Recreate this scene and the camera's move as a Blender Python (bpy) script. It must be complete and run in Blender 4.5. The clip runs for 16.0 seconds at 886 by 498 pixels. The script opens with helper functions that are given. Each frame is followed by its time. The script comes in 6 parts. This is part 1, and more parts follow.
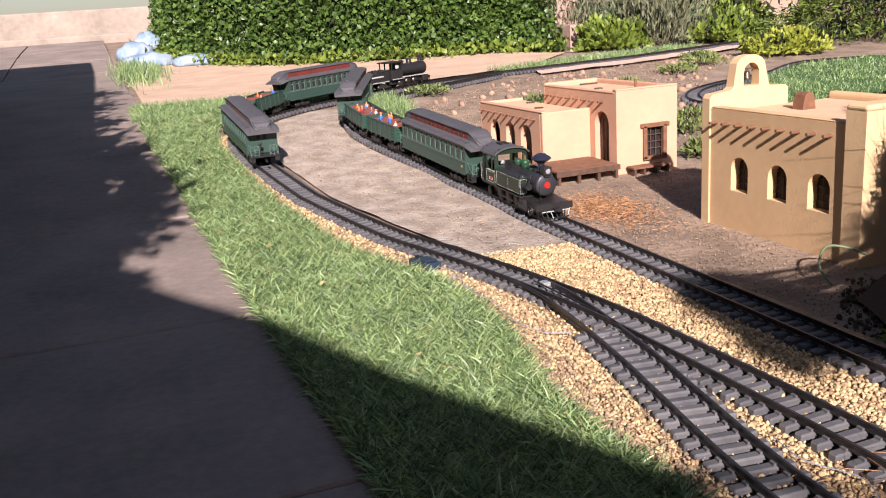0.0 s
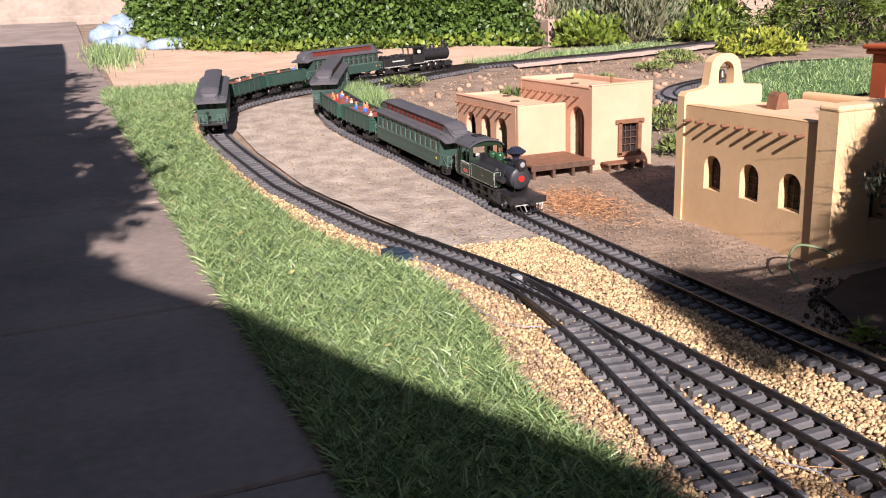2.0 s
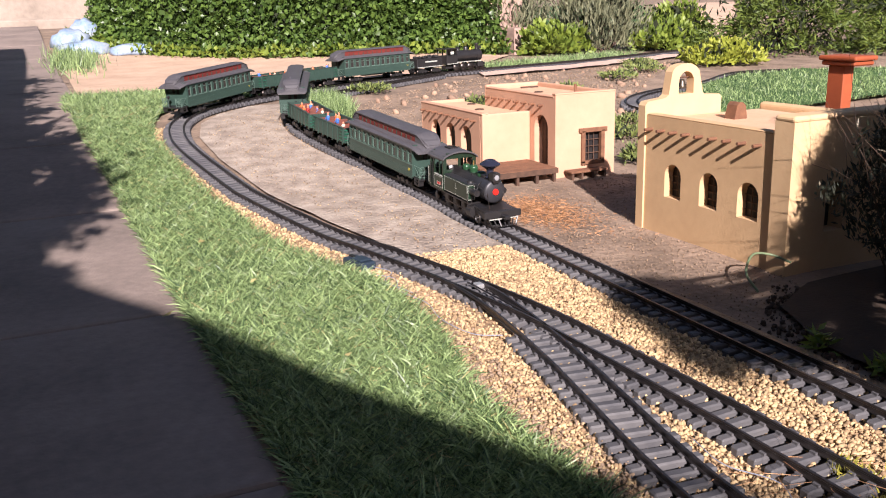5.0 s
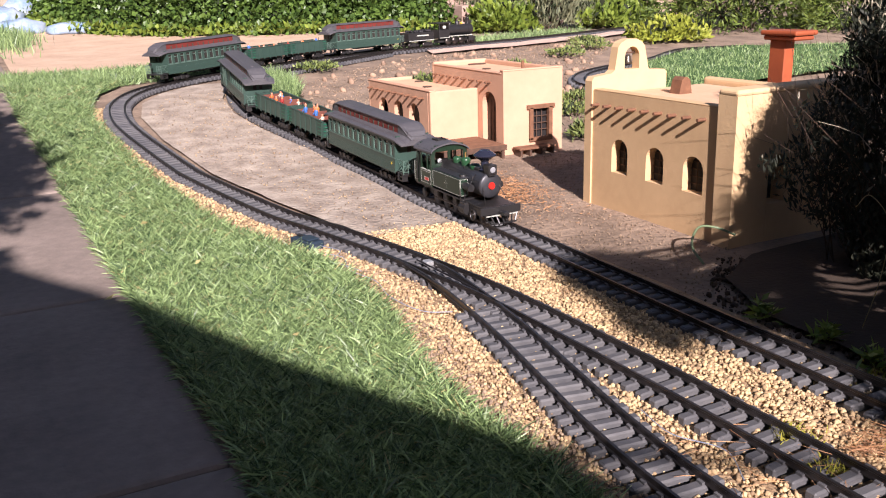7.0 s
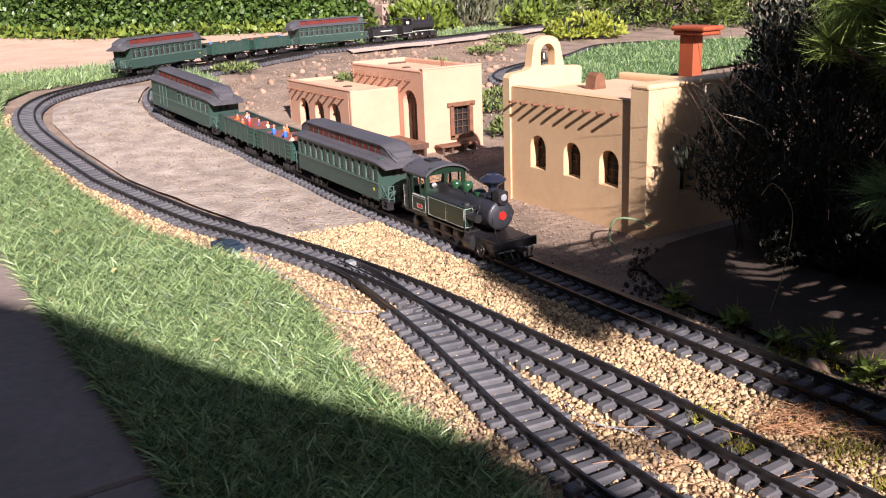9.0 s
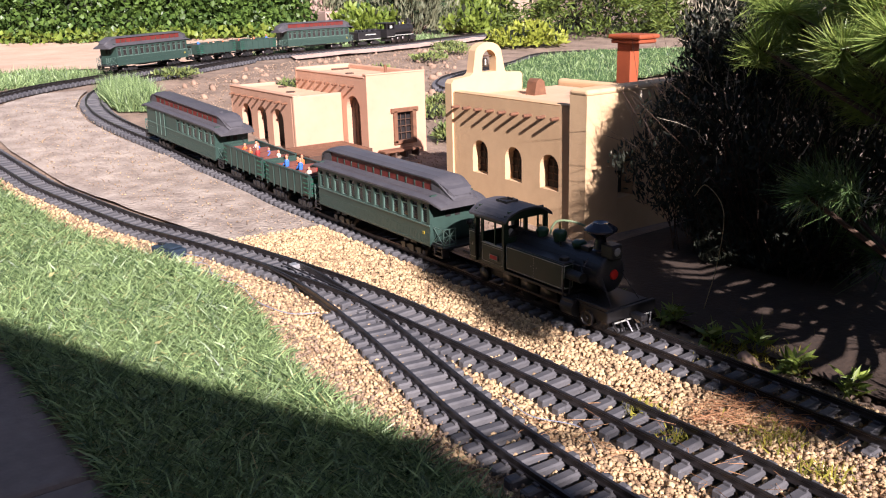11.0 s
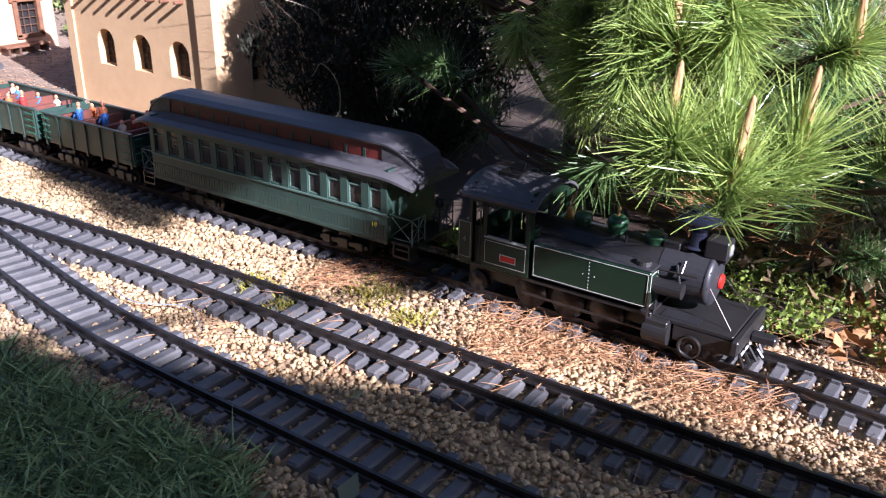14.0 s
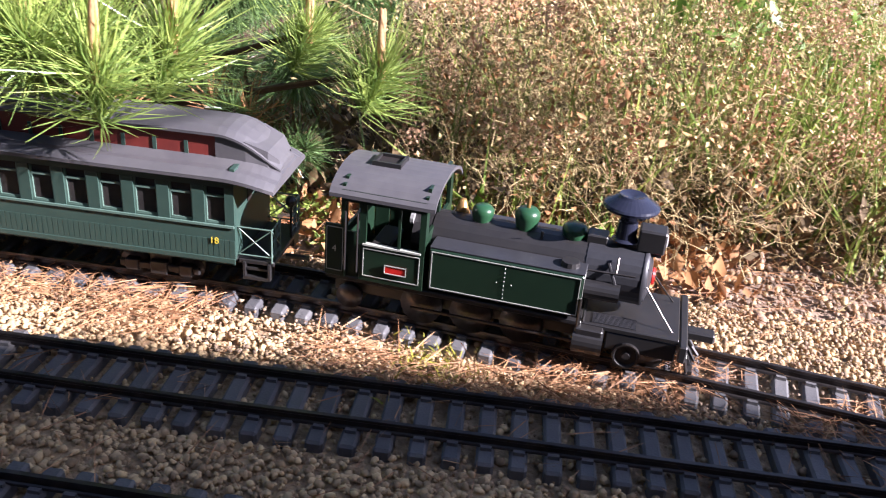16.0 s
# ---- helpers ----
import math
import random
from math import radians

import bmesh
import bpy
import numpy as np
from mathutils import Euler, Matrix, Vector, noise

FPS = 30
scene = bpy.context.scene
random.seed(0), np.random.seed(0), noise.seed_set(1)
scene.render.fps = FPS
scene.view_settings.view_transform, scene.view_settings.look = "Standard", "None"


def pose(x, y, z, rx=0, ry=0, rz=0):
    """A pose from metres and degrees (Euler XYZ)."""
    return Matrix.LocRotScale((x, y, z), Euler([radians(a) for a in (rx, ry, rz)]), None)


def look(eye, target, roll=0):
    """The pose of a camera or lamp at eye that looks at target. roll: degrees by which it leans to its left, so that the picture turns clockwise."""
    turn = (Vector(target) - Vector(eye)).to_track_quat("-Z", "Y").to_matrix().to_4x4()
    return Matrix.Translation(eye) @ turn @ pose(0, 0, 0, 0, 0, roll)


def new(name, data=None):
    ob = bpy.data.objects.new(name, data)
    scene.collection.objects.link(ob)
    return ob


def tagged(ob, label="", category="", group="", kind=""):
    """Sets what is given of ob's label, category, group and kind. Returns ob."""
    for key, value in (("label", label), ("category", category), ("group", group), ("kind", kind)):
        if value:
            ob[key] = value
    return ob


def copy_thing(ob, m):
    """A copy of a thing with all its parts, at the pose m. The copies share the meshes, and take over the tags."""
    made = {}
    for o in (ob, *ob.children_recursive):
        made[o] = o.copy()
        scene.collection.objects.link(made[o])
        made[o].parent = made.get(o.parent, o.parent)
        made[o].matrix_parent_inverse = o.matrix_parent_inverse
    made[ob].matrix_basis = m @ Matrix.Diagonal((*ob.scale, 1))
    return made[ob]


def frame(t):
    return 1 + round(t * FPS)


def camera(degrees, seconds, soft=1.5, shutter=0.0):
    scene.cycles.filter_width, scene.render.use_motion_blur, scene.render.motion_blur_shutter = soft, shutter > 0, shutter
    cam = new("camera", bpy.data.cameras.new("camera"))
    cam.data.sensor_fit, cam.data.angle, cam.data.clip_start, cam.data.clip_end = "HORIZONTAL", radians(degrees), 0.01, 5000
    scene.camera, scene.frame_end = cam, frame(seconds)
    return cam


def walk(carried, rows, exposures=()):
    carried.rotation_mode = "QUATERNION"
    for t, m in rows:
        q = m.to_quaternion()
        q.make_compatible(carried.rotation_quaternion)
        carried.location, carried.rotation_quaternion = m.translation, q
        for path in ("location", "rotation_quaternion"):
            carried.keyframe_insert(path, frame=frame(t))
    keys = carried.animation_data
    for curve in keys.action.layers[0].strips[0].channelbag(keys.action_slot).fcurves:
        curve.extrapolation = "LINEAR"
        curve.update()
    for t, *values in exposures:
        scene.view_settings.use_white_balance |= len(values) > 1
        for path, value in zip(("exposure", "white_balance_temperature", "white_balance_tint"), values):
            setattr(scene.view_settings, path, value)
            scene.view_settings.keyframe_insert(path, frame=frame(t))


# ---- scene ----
cam = camera(54.4, 16.0, soft=1.1, shutter=0.12)
PATH = [
    (0, (0.012, -0.017, 0.464), (0.654, 1.803, -0.06), -4.0),
    (0.5, (0.015, -0.015, 0.462), (0.673, 1.794, -0.079), -3.6),
    (1, (0.015, -0.015, 0.46), (0.69, 1.788, -0.081), -2.8),
    (1.5, (0.015, -0.013, 0.458), (0.7, 1.787, -0.084), -2.4),
    (2, (0.017, -0.011, 0.46), (0.713, 1.783, -0.084), -2.3),
    (2.5, (0.016, -0.012, 0.459), (0.722, 1.78, -0.08), -2.2),
    (3, (0.016, -0.011, 0.461), (0.724, 1.78, -0.077), -2.2),
    (3.5, (0.02, -0.012, 0.463), (0.742, 1.775, -0.069), -2.1),
    (6, (0.029, -0.014, 0.461), (0.831, 1.735, -0.085), -1.8),
    (6.5, (0.03, -0.012, 0.459), (0.858, 1.719, -0.107), -1.8),
    (7, (0.036, -0.009, 0.455), (0.895, 1.701, -0.124), -1.8),
    (7.5, (0.037, -0.011, 0.456), (0.923, 1.685, -0.127), -1.8),
    (8, (0.038, -0.013, 0.457), (0.957, 1.666, -0.123), -1.8),
    (8.5, (0.042, -0.015, 0.455), (1.007, 1.637, -0.128), -1.8),
    (8.7, (0.045, -0.017, 0.456), (1.026, 1.624, -0.132), -2.0),
    (10.8, (0.039, -0.033, 0.45), (1.129, 1.547, -0.114), -1.6),
    (11, (0.038, -0.036, 0.45), (1.146, 1.527, -0.123), -1.5),
    (11.5, (0.045, -0.044, 0.443), (1.21, 1.467, -0.158), -1.1),
    (12, (0.044, -0.054, 0.441), (1.257, 1.409, -0.181), -0.9),
    (12.5, (0.057, -0.064, 0.436), (1.33, 1.331, -0.22), -0.8),
    (13, (0.073, -0.075, 0.431), (1.426, 1.227, -0.257), -0.4),
    (13.5, (0.088, -0.09, 0.422), (1.524, 1.094, -0.309), 0.3),
    (14, (0.105, -0.122, 0.419), (1.631, 0.905, -0.364), 0.9),
    (14.5, (0.126, -0.146, 0.408), (1.742, 0.682, -0.43), 1.5),
    (15, (0.15, -0.175, 0.403), (1.853, 0.434, -0.45), 2.3),
    (15.5, (0.158, -0.217, 0.41), (1.922, 0.18, -0.445), 3.8),
    (16, (0.173, -0.26, 0.398), (1.957, -0.101, -0.491), 4.8),
]
walk(cam, [(t, look(eye, target, roll)) for t, eye, target, roll in PATH],
     exposures=[(0, 1.05, 6450, 23), (3.5, 1.1, 6450, 23), (7, 1.1, 6350, 24), (11, 1.22, 6200, 25), (12.5, 1.28, 6200, 26), (14.5, 1.95, 5400, 25), (15, 2.1, 5750, 25), (16, 2.15, 5850, 25)])

# ---- light: low sun from behind the camera, clear sky ----
SUN = Vector((0.225, 0.845, -0.485)).normalized()   # the way that sunlight travels
world = bpy.data.worlds.new("sky")
scene.world = world
world.use_nodes = True
wn = world.node_tree.nodes
sky = wn.new("ShaderNodeTexSky")
sky.sky_type = "NISHITA"
sky.sun_disc = False
sky.sun_elevation = math.asin(-SUN.z)
sky.sun_rotation = math.atan2(-SUN.x, -SUN.y)
wn["Background"].inputs["Strength"].default_value = 0.044
world.node_tree.links.new(sky.outputs[0], wn["Background"].inputs["Color"])
sun_data = bpy.data.lights.new("sun", "SUN")
sun_data.energy, sun_data.angle, sun_data.color = 5.0, radians(0.53), (1.0, 0.95, 0.88)
sun = new("sun", sun_data)
sun.matrix_basis = look((0, 0, 0), SUN)

# ---- small tools ----
rng = random.Random(7)
nrg = np.random.default_rng(11)


def lin(c):
    """A colour written as 0 to 255 sRGB numbers, made linear."""
    return tuple((v / 255 / 12.92 if v <= 10 else ((v / 255 + 0.055) / 1.055) ** 2.4) for v in c)


def mat(name, a, b=None, scale=40.0, rough=0.8, metal=0.0, bump=0.0, bump_scale=None, fine=6.0, island=0.0, piece=0.0, spec=0.5, trans=0.0):
    """Two base colours mixed by noise at two scales, with relief; island and piece vary the tone from part to part."""
    m = bpy.data.materials.new(name)
    m.use_nodes = True
    nt = m.node_tree
    n, l = nt.nodes, nt.links
    bs = n["Principled BSDF"]
    b = b or tuple(min(1, v * 0.75) for v in a)
    tc = n.new("ShaderNodeTexCoord")
    n1 = n.new("ShaderNodeTexNoise")
    n1.inputs["Scale"].default_value, n1.inputs["Detail"].default_value = scale, 5
    n2 = n.new("ShaderNodeTexNoise")
    n2.inputs["Scale"].default_value, n2.inputs["Detail"].default_value = scale * fine, 3
    for t in (n1, n2):
        l.new(tc.outputs["Object"], t.inputs["Vector"])
    mx = n.new("ShaderNodeMath")
    mx.operation = "MULTIPLY_ADD"
    l.new(n2.outputs["Fac"], mx.inputs[0])
    mx.inputs[1].default_value = 0.5
    l.new(n1.outputs["Fac"], mx.inputs[2])
    rp = n.new("ShaderNodeMapRange")
    rp.inputs["From Min"].default_value, rp.inputs["From Max"].default_value = 0.45, 1.05
    l.new(mx.outputs[0], rp.inputs["Value"])
    fac = rp.outputs[0]
    for amount, node, out in ((island, "ShaderNodeNewGeometry", "Random Per Island"), (piece, "ShaderNodeObjectInfo", "Random")):
        if amount:
            r = n.new(node)
            ad = n.new("ShaderNodeMath")
            ad.operation = "MULTIPLY_ADD"
            l.new(r.outputs[out], ad.inputs[0])
            ad.inputs[1].default_value = amount
            ad2 = n.new("ShaderNodeMath")
            ad2.operation = "MULTIPLY"
            l.new(fac, ad2.inputs[0])
            ad2.inputs[1].default_value = 1 - amount
            l.new(ad2.outputs[0], ad.inputs[2])
            fac = ad.outputs[0]
    mc = n.new("ShaderNodeMix")
    mc.data_type = "RGBA"
    l.new(fac, mc.inputs["Factor"])
    mc.inputs[6].default_value, mc.inputs[7].default_value = (*a, 1), (*b, 1)
    l.new(mc.outputs[2], bs.inputs["Base Color"])
    bs.inputs["Roughness"].default_value, bs.inputs["Metallic"].default_value = rough, metal
    bs.inputs["Specular IOR Level"].default_value = spec
    if trans:
        bs.inputs["Subsurface Weight"].default_value = 0.0
        tr = n.new("ShaderNodeBsdfTranslucent")
        l.new(mc.outputs[2], tr.inputs["Color"])
        ms = n.new("ShaderNodeMixShader")
        ms.inputs[0].default_value = trans
        l.new(bs.outputs[0], ms.inputs[1])
        l.new(tr.outputs[0], ms.inputs[2])
        l.new(ms.outputs[0], n["Material Output"].inputs["Surface"])
    if bump:
        bp = n.new("ShaderNodeBump")
        bp.inputs["Strength"].default_value, bp.inputs["Distance"].default_value = 1.0, bump
        nb = n.new("ShaderNodeTexNoise")
        nb.inputs["Scale"].default_value, nb.inputs["Detail"].default_value = bump_scale or scale * 4, 6
        l.new(tc.outputs["Object"], nb.inputs["Vector"])
        l.new(nb.outputs["Fac"], bp.inputs["Height"])
        l.new(bp.outputs[0], bs.inputs["Normal"])
    return m


def mesh_of(name, bm, material, smooth=False):
    me = bpy.data.meshes.new(name)
    bm.to_mesh(me)
    bm.free()
    for mm in (material if isinstance(material, (list, tuple)) else (material,)):
        me.materials.append(mm)
    if smooth:
        me.shade_smooth()
    return me


def part(name, bm, material, parent=None, label="", smooth=False):
    ob = new(name, mesh_of(name, bm, material, smooth) if isinstance(bm, bmesh.types.BMesh) else bm)
    if parent is not None:
        ob.parent = parent
    if label:
        ob["label"] = label
    return ob


def raw(name, verts, faces, material, parent=None, smooth=False):
    me = bpy.data.meshes.new(name)
    me.from_pydata(verts, [], faces)
    me.materials.append(material)
    if smooth:
        me.shade_smooth()
    ob = new(name, me)
    if parent is not None:
        ob.parent = parent
    return ob


def box(bm, x0, x1, y0, y1, z0, z1, bevel=0.0, seg=1, m=None):
    r = bmesh.ops.create_cube(bm, size=1)
    vs = r["verts"]
    for v in vs:
        v.co = Vector((x0 + (v.co.x + 0.5) * (x1 - x0), y0 + (v.co.y + 0.5) * (y1 - y0), z0 + (v.co.z + 0.5) * (z1 - z0)))
    if bevel:
        es = list({e for v in vs for e in v.link_edges})
        vs = list({v for f in bmesh.ops.bevel(bm, geom=es, offset=bevel, segments=seg, affect="EDGES", profile=0.5)["faces"] for v in f.verts} | {v for v in vs if v.is_valid})
    if m is not None:
        bmesh.ops.transform(bm, matrix=m, verts=vs)
    return bm


def bx(*a, **k):
    return box(bmesh.new(), *a, **k)


def rod(bm, p, q, r, seg=8, r2=None, caps=True):
    p, q = Vector(p), Vector(q)
    d = q - p
    m = Matrix.Translation((p + q) / 2) @ d.to_track_quat("Z", "Y").to_matrix().to_4x4()
    bmesh.ops.create_cone(bm, cap_ends=caps, segments=seg, radius1=r, radius2=r if r2 is None else r2, depth=d.length, matrix=m)
    return bm


def lathe(bm, prof, seg=20, m=None):
    """Turns the profile (radius, height) round z."""
    rings = []
    for r, z in prof:
        if r < 1e-6:
            rings.append([bm.verts.new((0, 0, z))])
        else:
            rings.append([bm.verts.new((r * math.cos(2 * math.pi * i / seg), r * math.sin(2 * math.pi * i / seg), z)) for i in range(seg)])
    for a, b in zip(rings, rings[1:]):
        for i in range(seg):
            j = (i + 1) % seg
            f = [a[i % len(a)], a[j % len(a)], b[j % len(b)], b[i % len(b)]]
            f = list(dict.fromkeys(f))
            if len(f) > 2:
                bm.faces.new(f)
    if m is not None:
        bmesh.ops.transform(bm, matrix=m, verts=[v for ring in rings for v in ring])
    return bm


def prism(bm, pts, axis, a, b):
    """Extrudes an outline of two coordinates along an axis from a to b."""
    def at(u, v, w):
        return {"x": (w, u, v), "y": (u, w, v), "z": (u, v, w)}[axis]
    lo = [bm.verts.new(at(u, v, a)) for u, v in pts]
    hi = [bm.verts.new(at(u, v, b)) for u, v in pts]
    n = len(pts)
    for i in range(n):
        bm.faces.new((lo[i], lo[(i + 1) % n], hi[(i + 1) % n], hi[i]))
    bm.faces.new(lo[::-1])
    bm.faces.new(hi)
    bmesh.ops.recalc_face_normals(bm, faces=bm.faces[:])
    return bm


# ---- lie of the land ----
RISE = [(-50, 0), (1.7, 0), (2.2, .02), (2.6, .06), (3.0, .10), (3.5, .14), (4.2, .165), (5, .18), (6.6, .235), (7.5, .33), (8.5, .42), (9.2, .455), (14, .50), (60, 1.4)]


def land(x, y):
    return float(np.interp(y, [k[0] for k in RISE], [k[1] for k in RISE]))


def dense(pts, n=12):
    p = np.array(pts, float)
    q = np.vstack([2 * p[0] - p[1], p, 2 * p[-1] - p[-2]])
    out = []
    for i in range(1, len(q) - 2):
        a, b, c, d = q[i - 1:i + 3]
        for k in range(n):
            t = k / n
            out.append(.5 * (2 * b + (c - a) * t + (2 * a - 5 * b + 4 * c - d) * t * t + (3 * b - a - 3 * c + d) * t ** 3))
    out.append(p[-1])
    return np.array(out)


class Line:
    """A smooth track centre line, by its length."""

    def __init__(self, pts):
        self.d = dense(pts)
        self.s = np.r_[0, np.cumsum(np.linalg.norm(np.diff(self.d, axis=0), axis=1))]
        self.length = self.s[-1]

    def at(self, s):
        x, y = (float(np.interp(s, self.s, self.d[:, i])) for i in (0, 1))
        return Vector((x, y, land(x, y)))

    def ahead(self, s):
        return (self.at(s + .01) - self.at(s - .01)).normalized()


MAIN = Line([(.76, -.62), (.79, -.45), (.815, -.3), (.837, -.15), (.85, 0), (.855, .3), (.856, .7), (.862, 1.2), (.868, 1.7), (.858, 2.1), (.828, 2.4), (.795, 2.62),
             (.775, 2.8), (.777, 2.95), (.80, 3.1), (.855, 3.25), (.93, 3.37), (1.02, 3.45), (1.12, 3.52), (1.25, 3.61), (1.41, 3.72), (1.58, 3.83), (1.755, 3.935)])
LOOP = Line([(.690, -.9), (.688, -.6), (.686, -.28), (.682, .0), (.683, .29), (.681, .6), (.675, .78), (.662, 1.03), (.64, 1.2), (.607, 1.38), (.563, 1.57), (.509, 1.78),
             (.447, 2.10), (.402, 2.40), (.368, 2.68), (.36, 2.86), (.378, 3.04), (.425, 3.19), (.505, 3.32), (.63, 3.43), (.78, 3.53), (.915, 3.615), (1.037, 3.69),
             (1.183, 3.77), (1.33, 3.84), (1.63, 3.95), (1.8, 4.0), (2.18, 4.08), (2.47, 4.13), (2.8, 4.2), (3.31, 4.38), (3.91, 4.6), (4.45, 4.82), (5.5, 5.3)])
SIDING = Line([(.607, 1.38), (.626, 1.24), (.622, 1.1), (.602, .92), (.577, .77), (.556, .645), (.544, .52), (.539, .3), (.537, 0), (.537, -.6)])
RAIL_TOP = 0.013

# ---- materials ----
SOIL = mat("soil", lin((158, 136, 116)), lin((98, 82, 68)), 9, 0.95, bump=.006, bump_scale=60, fine=9)
DIRT = mat("packed_dirt", lin((184, 170, 154)), lin((118, 104, 92)), 17, 0.95, bump=.006, bump_scale=90, fine=9)
CONCRETE = mat("concrete", lin((150, 134, 124)), lin((112, 100, 92)), 4, 0.9, bump=.0015, bump_scale=150, fine=14)
BALLAST_BED = mat("ballast_bed", lin((190, 160, 122)), lin((130, 104, 78)), 30, 0.95, bump=.006, bump_scale=180)
TURF_BASE = mat("turf_base", lin((74, 104, 44)), lin((48, 72, 30)), 30, 0.95, bump=.004, bump_scale=200)
PLASTIC_TIE = mat("tie_plastic", lin((64, 64, 68)), lin((100, 98, 98)), 30, 0.6, bump=.0004, bump_scale=500, piece=.5)
RAIL_STEEL = mat("rail_brass", lin((84, 78, 76)), lin((52, 48, 48)), 25, 0.34, metal=0.75)
ADOBE = mat("adobe_tan", lin((206, 172, 130)), lin((190, 156, 116)), 8, 0.9, bump=.0004, bump_scale=160)
ADOBE_PINK = mat("adobe_pink", lin((200, 156, 128)), lin((188, 144, 116)), 8, 0.9, bump=.0003, bump_scale=140)
CAR_GREEN = mat("car_green", lin((52, 73, 65)), lin((44, 63, 56)), 20, 0.42)
ROOF_GREY = mat("roof_grey", lin((84, 82, 84)), lin((70, 68, 72)), 25, 0.5)
CLERESTORY = mat("clerestory_red", lin((120, 46, 38)), lin((92, 36, 32)), 30, 0.5)
BLACK = mat("black_paint", lin((30, 29, 30)), lin((40, 38, 38)), 40, 0.4)
LOCO_GREEN = mat("loco_green", lin((25, 45, 31)), lin((21, 38, 26)), 20, 0.35)

# ---- ground ----
def spread(lo, hi, n_near, far):
    near = list(np.linspace(lo, hi, n_near))
    return [-far, -far / 3, -far / 8, lo - 2.5, lo - 0.8] + near + [hi + .8, hi + 2.5, far / 8, far / 3, far]


gx, gy = spread(-0.6, 5.0, 113, 160), spread(-1.2, 7.0, 165, 160)
gv = [(x, y, land(x, y) - .012 + (0.004 * noise.noise((x * 9, y * 9, 0)) if abs(x) < 8 and abs(y) < 9 else 0)) for y in gy for x in gx]
nx = len(gx)
gf = [(j * nx + i, j * nx + i + 1, (j + 1) * nx + i + 1, (j + 1) * nx + i) for j in range(len(gy) - 1) for i in range(nx - 1)]
ground = tagged(raw("ground", gv, gf, SOIL, smooth=True), "bare brown garden soil with small stones", "ground", kind="structure")


def sheet(name, pts, lift, material, cell=0.04, rough=0.0, label="", category="ground", kind="structure"):
    """A patch of ground inside an outline, laid over the land."""
    bm = bmesh.new()
    vs = [bm.verts.new((x, y, 0)) for x, y in pts]
    bm.faces.new(vs)
    bmesh.ops.triangulate(bm, faces=bm.faces[:])
    xs, ys = [p[0] for p in pts], [p[1] for p in pts]
    for lo, hi, no in ((min(xs), max(xs), (1, 0, 0)), (min(ys), max(ys), (0, 1, 0))):
        for v in np.arange(math.floor(lo / cell) * cell + cell, hi, cell):
            bmesh.ops.bisect_plane(bm, geom=bm.verts[:] + bm.edges[:] + bm.faces[:], dist=1e-6, plane_co=Vector(no) * v, plane_no=no)
    for v in bm.verts:
        v.co.z = land(v.co.x, v.co.y) + lift + rough * noise.noise((v.co.x * 14, v.co.y * 14, 3.1))
    for f in bm.faces:
        if f.normal.z < 0:
            f.normal_flip()
    return tagged(part(name, bm, material, smooth=True), label, category, kind=kind)


TURF_EDGE = [(.47, .3), (.455, .5), (.451, .621), (.443, .714), (.438, .791), (.445, .892), (.465, .985), (.494, 1.148), (.491, 1.311), (.473, 1.439), (.394, 1.728), (.355, 2.05),
             (.31, 2.5), (.285, 2.85), (.31, 3.15), (.36, 3.36), (.45, 3.5), (.43, 3.95)]
PATH_EDGE = [(.036, 4.0), (.075, 3.1), (.125, 2.35), (.163, 1.517), (.174, 1.28), (.195, .815), (.2, .5), (.2, .0)]
turf = sheet("turf_ground", TURF_EDGE + PATH_EDGE, -.004, TURF_BASE, .06, .003, "worn green lawn strip beside the paving", "grass")
dirt_patch = sheet("dirt_ground", [(.64, 1.5), (.82, 1.5), (.82, 1.9), (.8, 2.3), (.74, 2.6), (.715, 2.85), (.74, 3.1), (.8, 3.27), (.86, 3.4), (.7, 3.4), (.56, 3.28), (.47, 3.12), (.43, 2.9), (.44, 2.6), (.49, 2.2), (.56, 1.85)],
                   -.003, DIRT, .05, .003, "packed grey-brown dirt between the tracks", "ground")
ballast = sheet("ballast_ground", [(.44, -.9), (.9, -.9), (.92, .3), (.93, 1.0), (.92, 1.35), (.82, 1.5), (.62, 1.52), (.5, 1.9), (.44, 2.3), (.40, 2.7), (.39, 2.95), (.33, 2.95), (.3, 2.6), (.33, 2.1), (.41, 1.7), (.48, 1.4), (.5, 1.1), (.44, .8), (.45, .4)],
                -.006, BALLAST_BED, .05, .003, "tan crushed-stone ballast bed", "ballast")

# ---- paving slabs ----
def slab(x0, x1, y0, y1):
    bm = bmesh.new()
    z = max(land(0, y0), land(0, y1))
    box(bm, x0, x1, y0, y1, -.09, .0, .006, 2)
    for v in bm.verts:
        v.co.z += land(v.co.x, v.co.y) - .002
        v.co.x += -.032 * (v.co.y - 1.5) if x1 > .0 and v.co.x > (x0 + x1) / 2 else 0
    return tagged(part("paving_slab", bm, CONCRETE), "weathered buff concrete paving slab", "paving slab", "garden path slabs")


JOINTS = [-1.4, -.5, .1, .79, 1.40, 2.2, 2.96, 3.6, 4.3, 5.1, 5.9, 6.6, 7.3, 8.1, 9.0]
for ya, yb in zip(JOINTS, JOINTS[1:]):
    slab(-.72, .165, ya + .004, yb - .004)
    slab(-1.7, -.73, ya + .004, yb - .004)

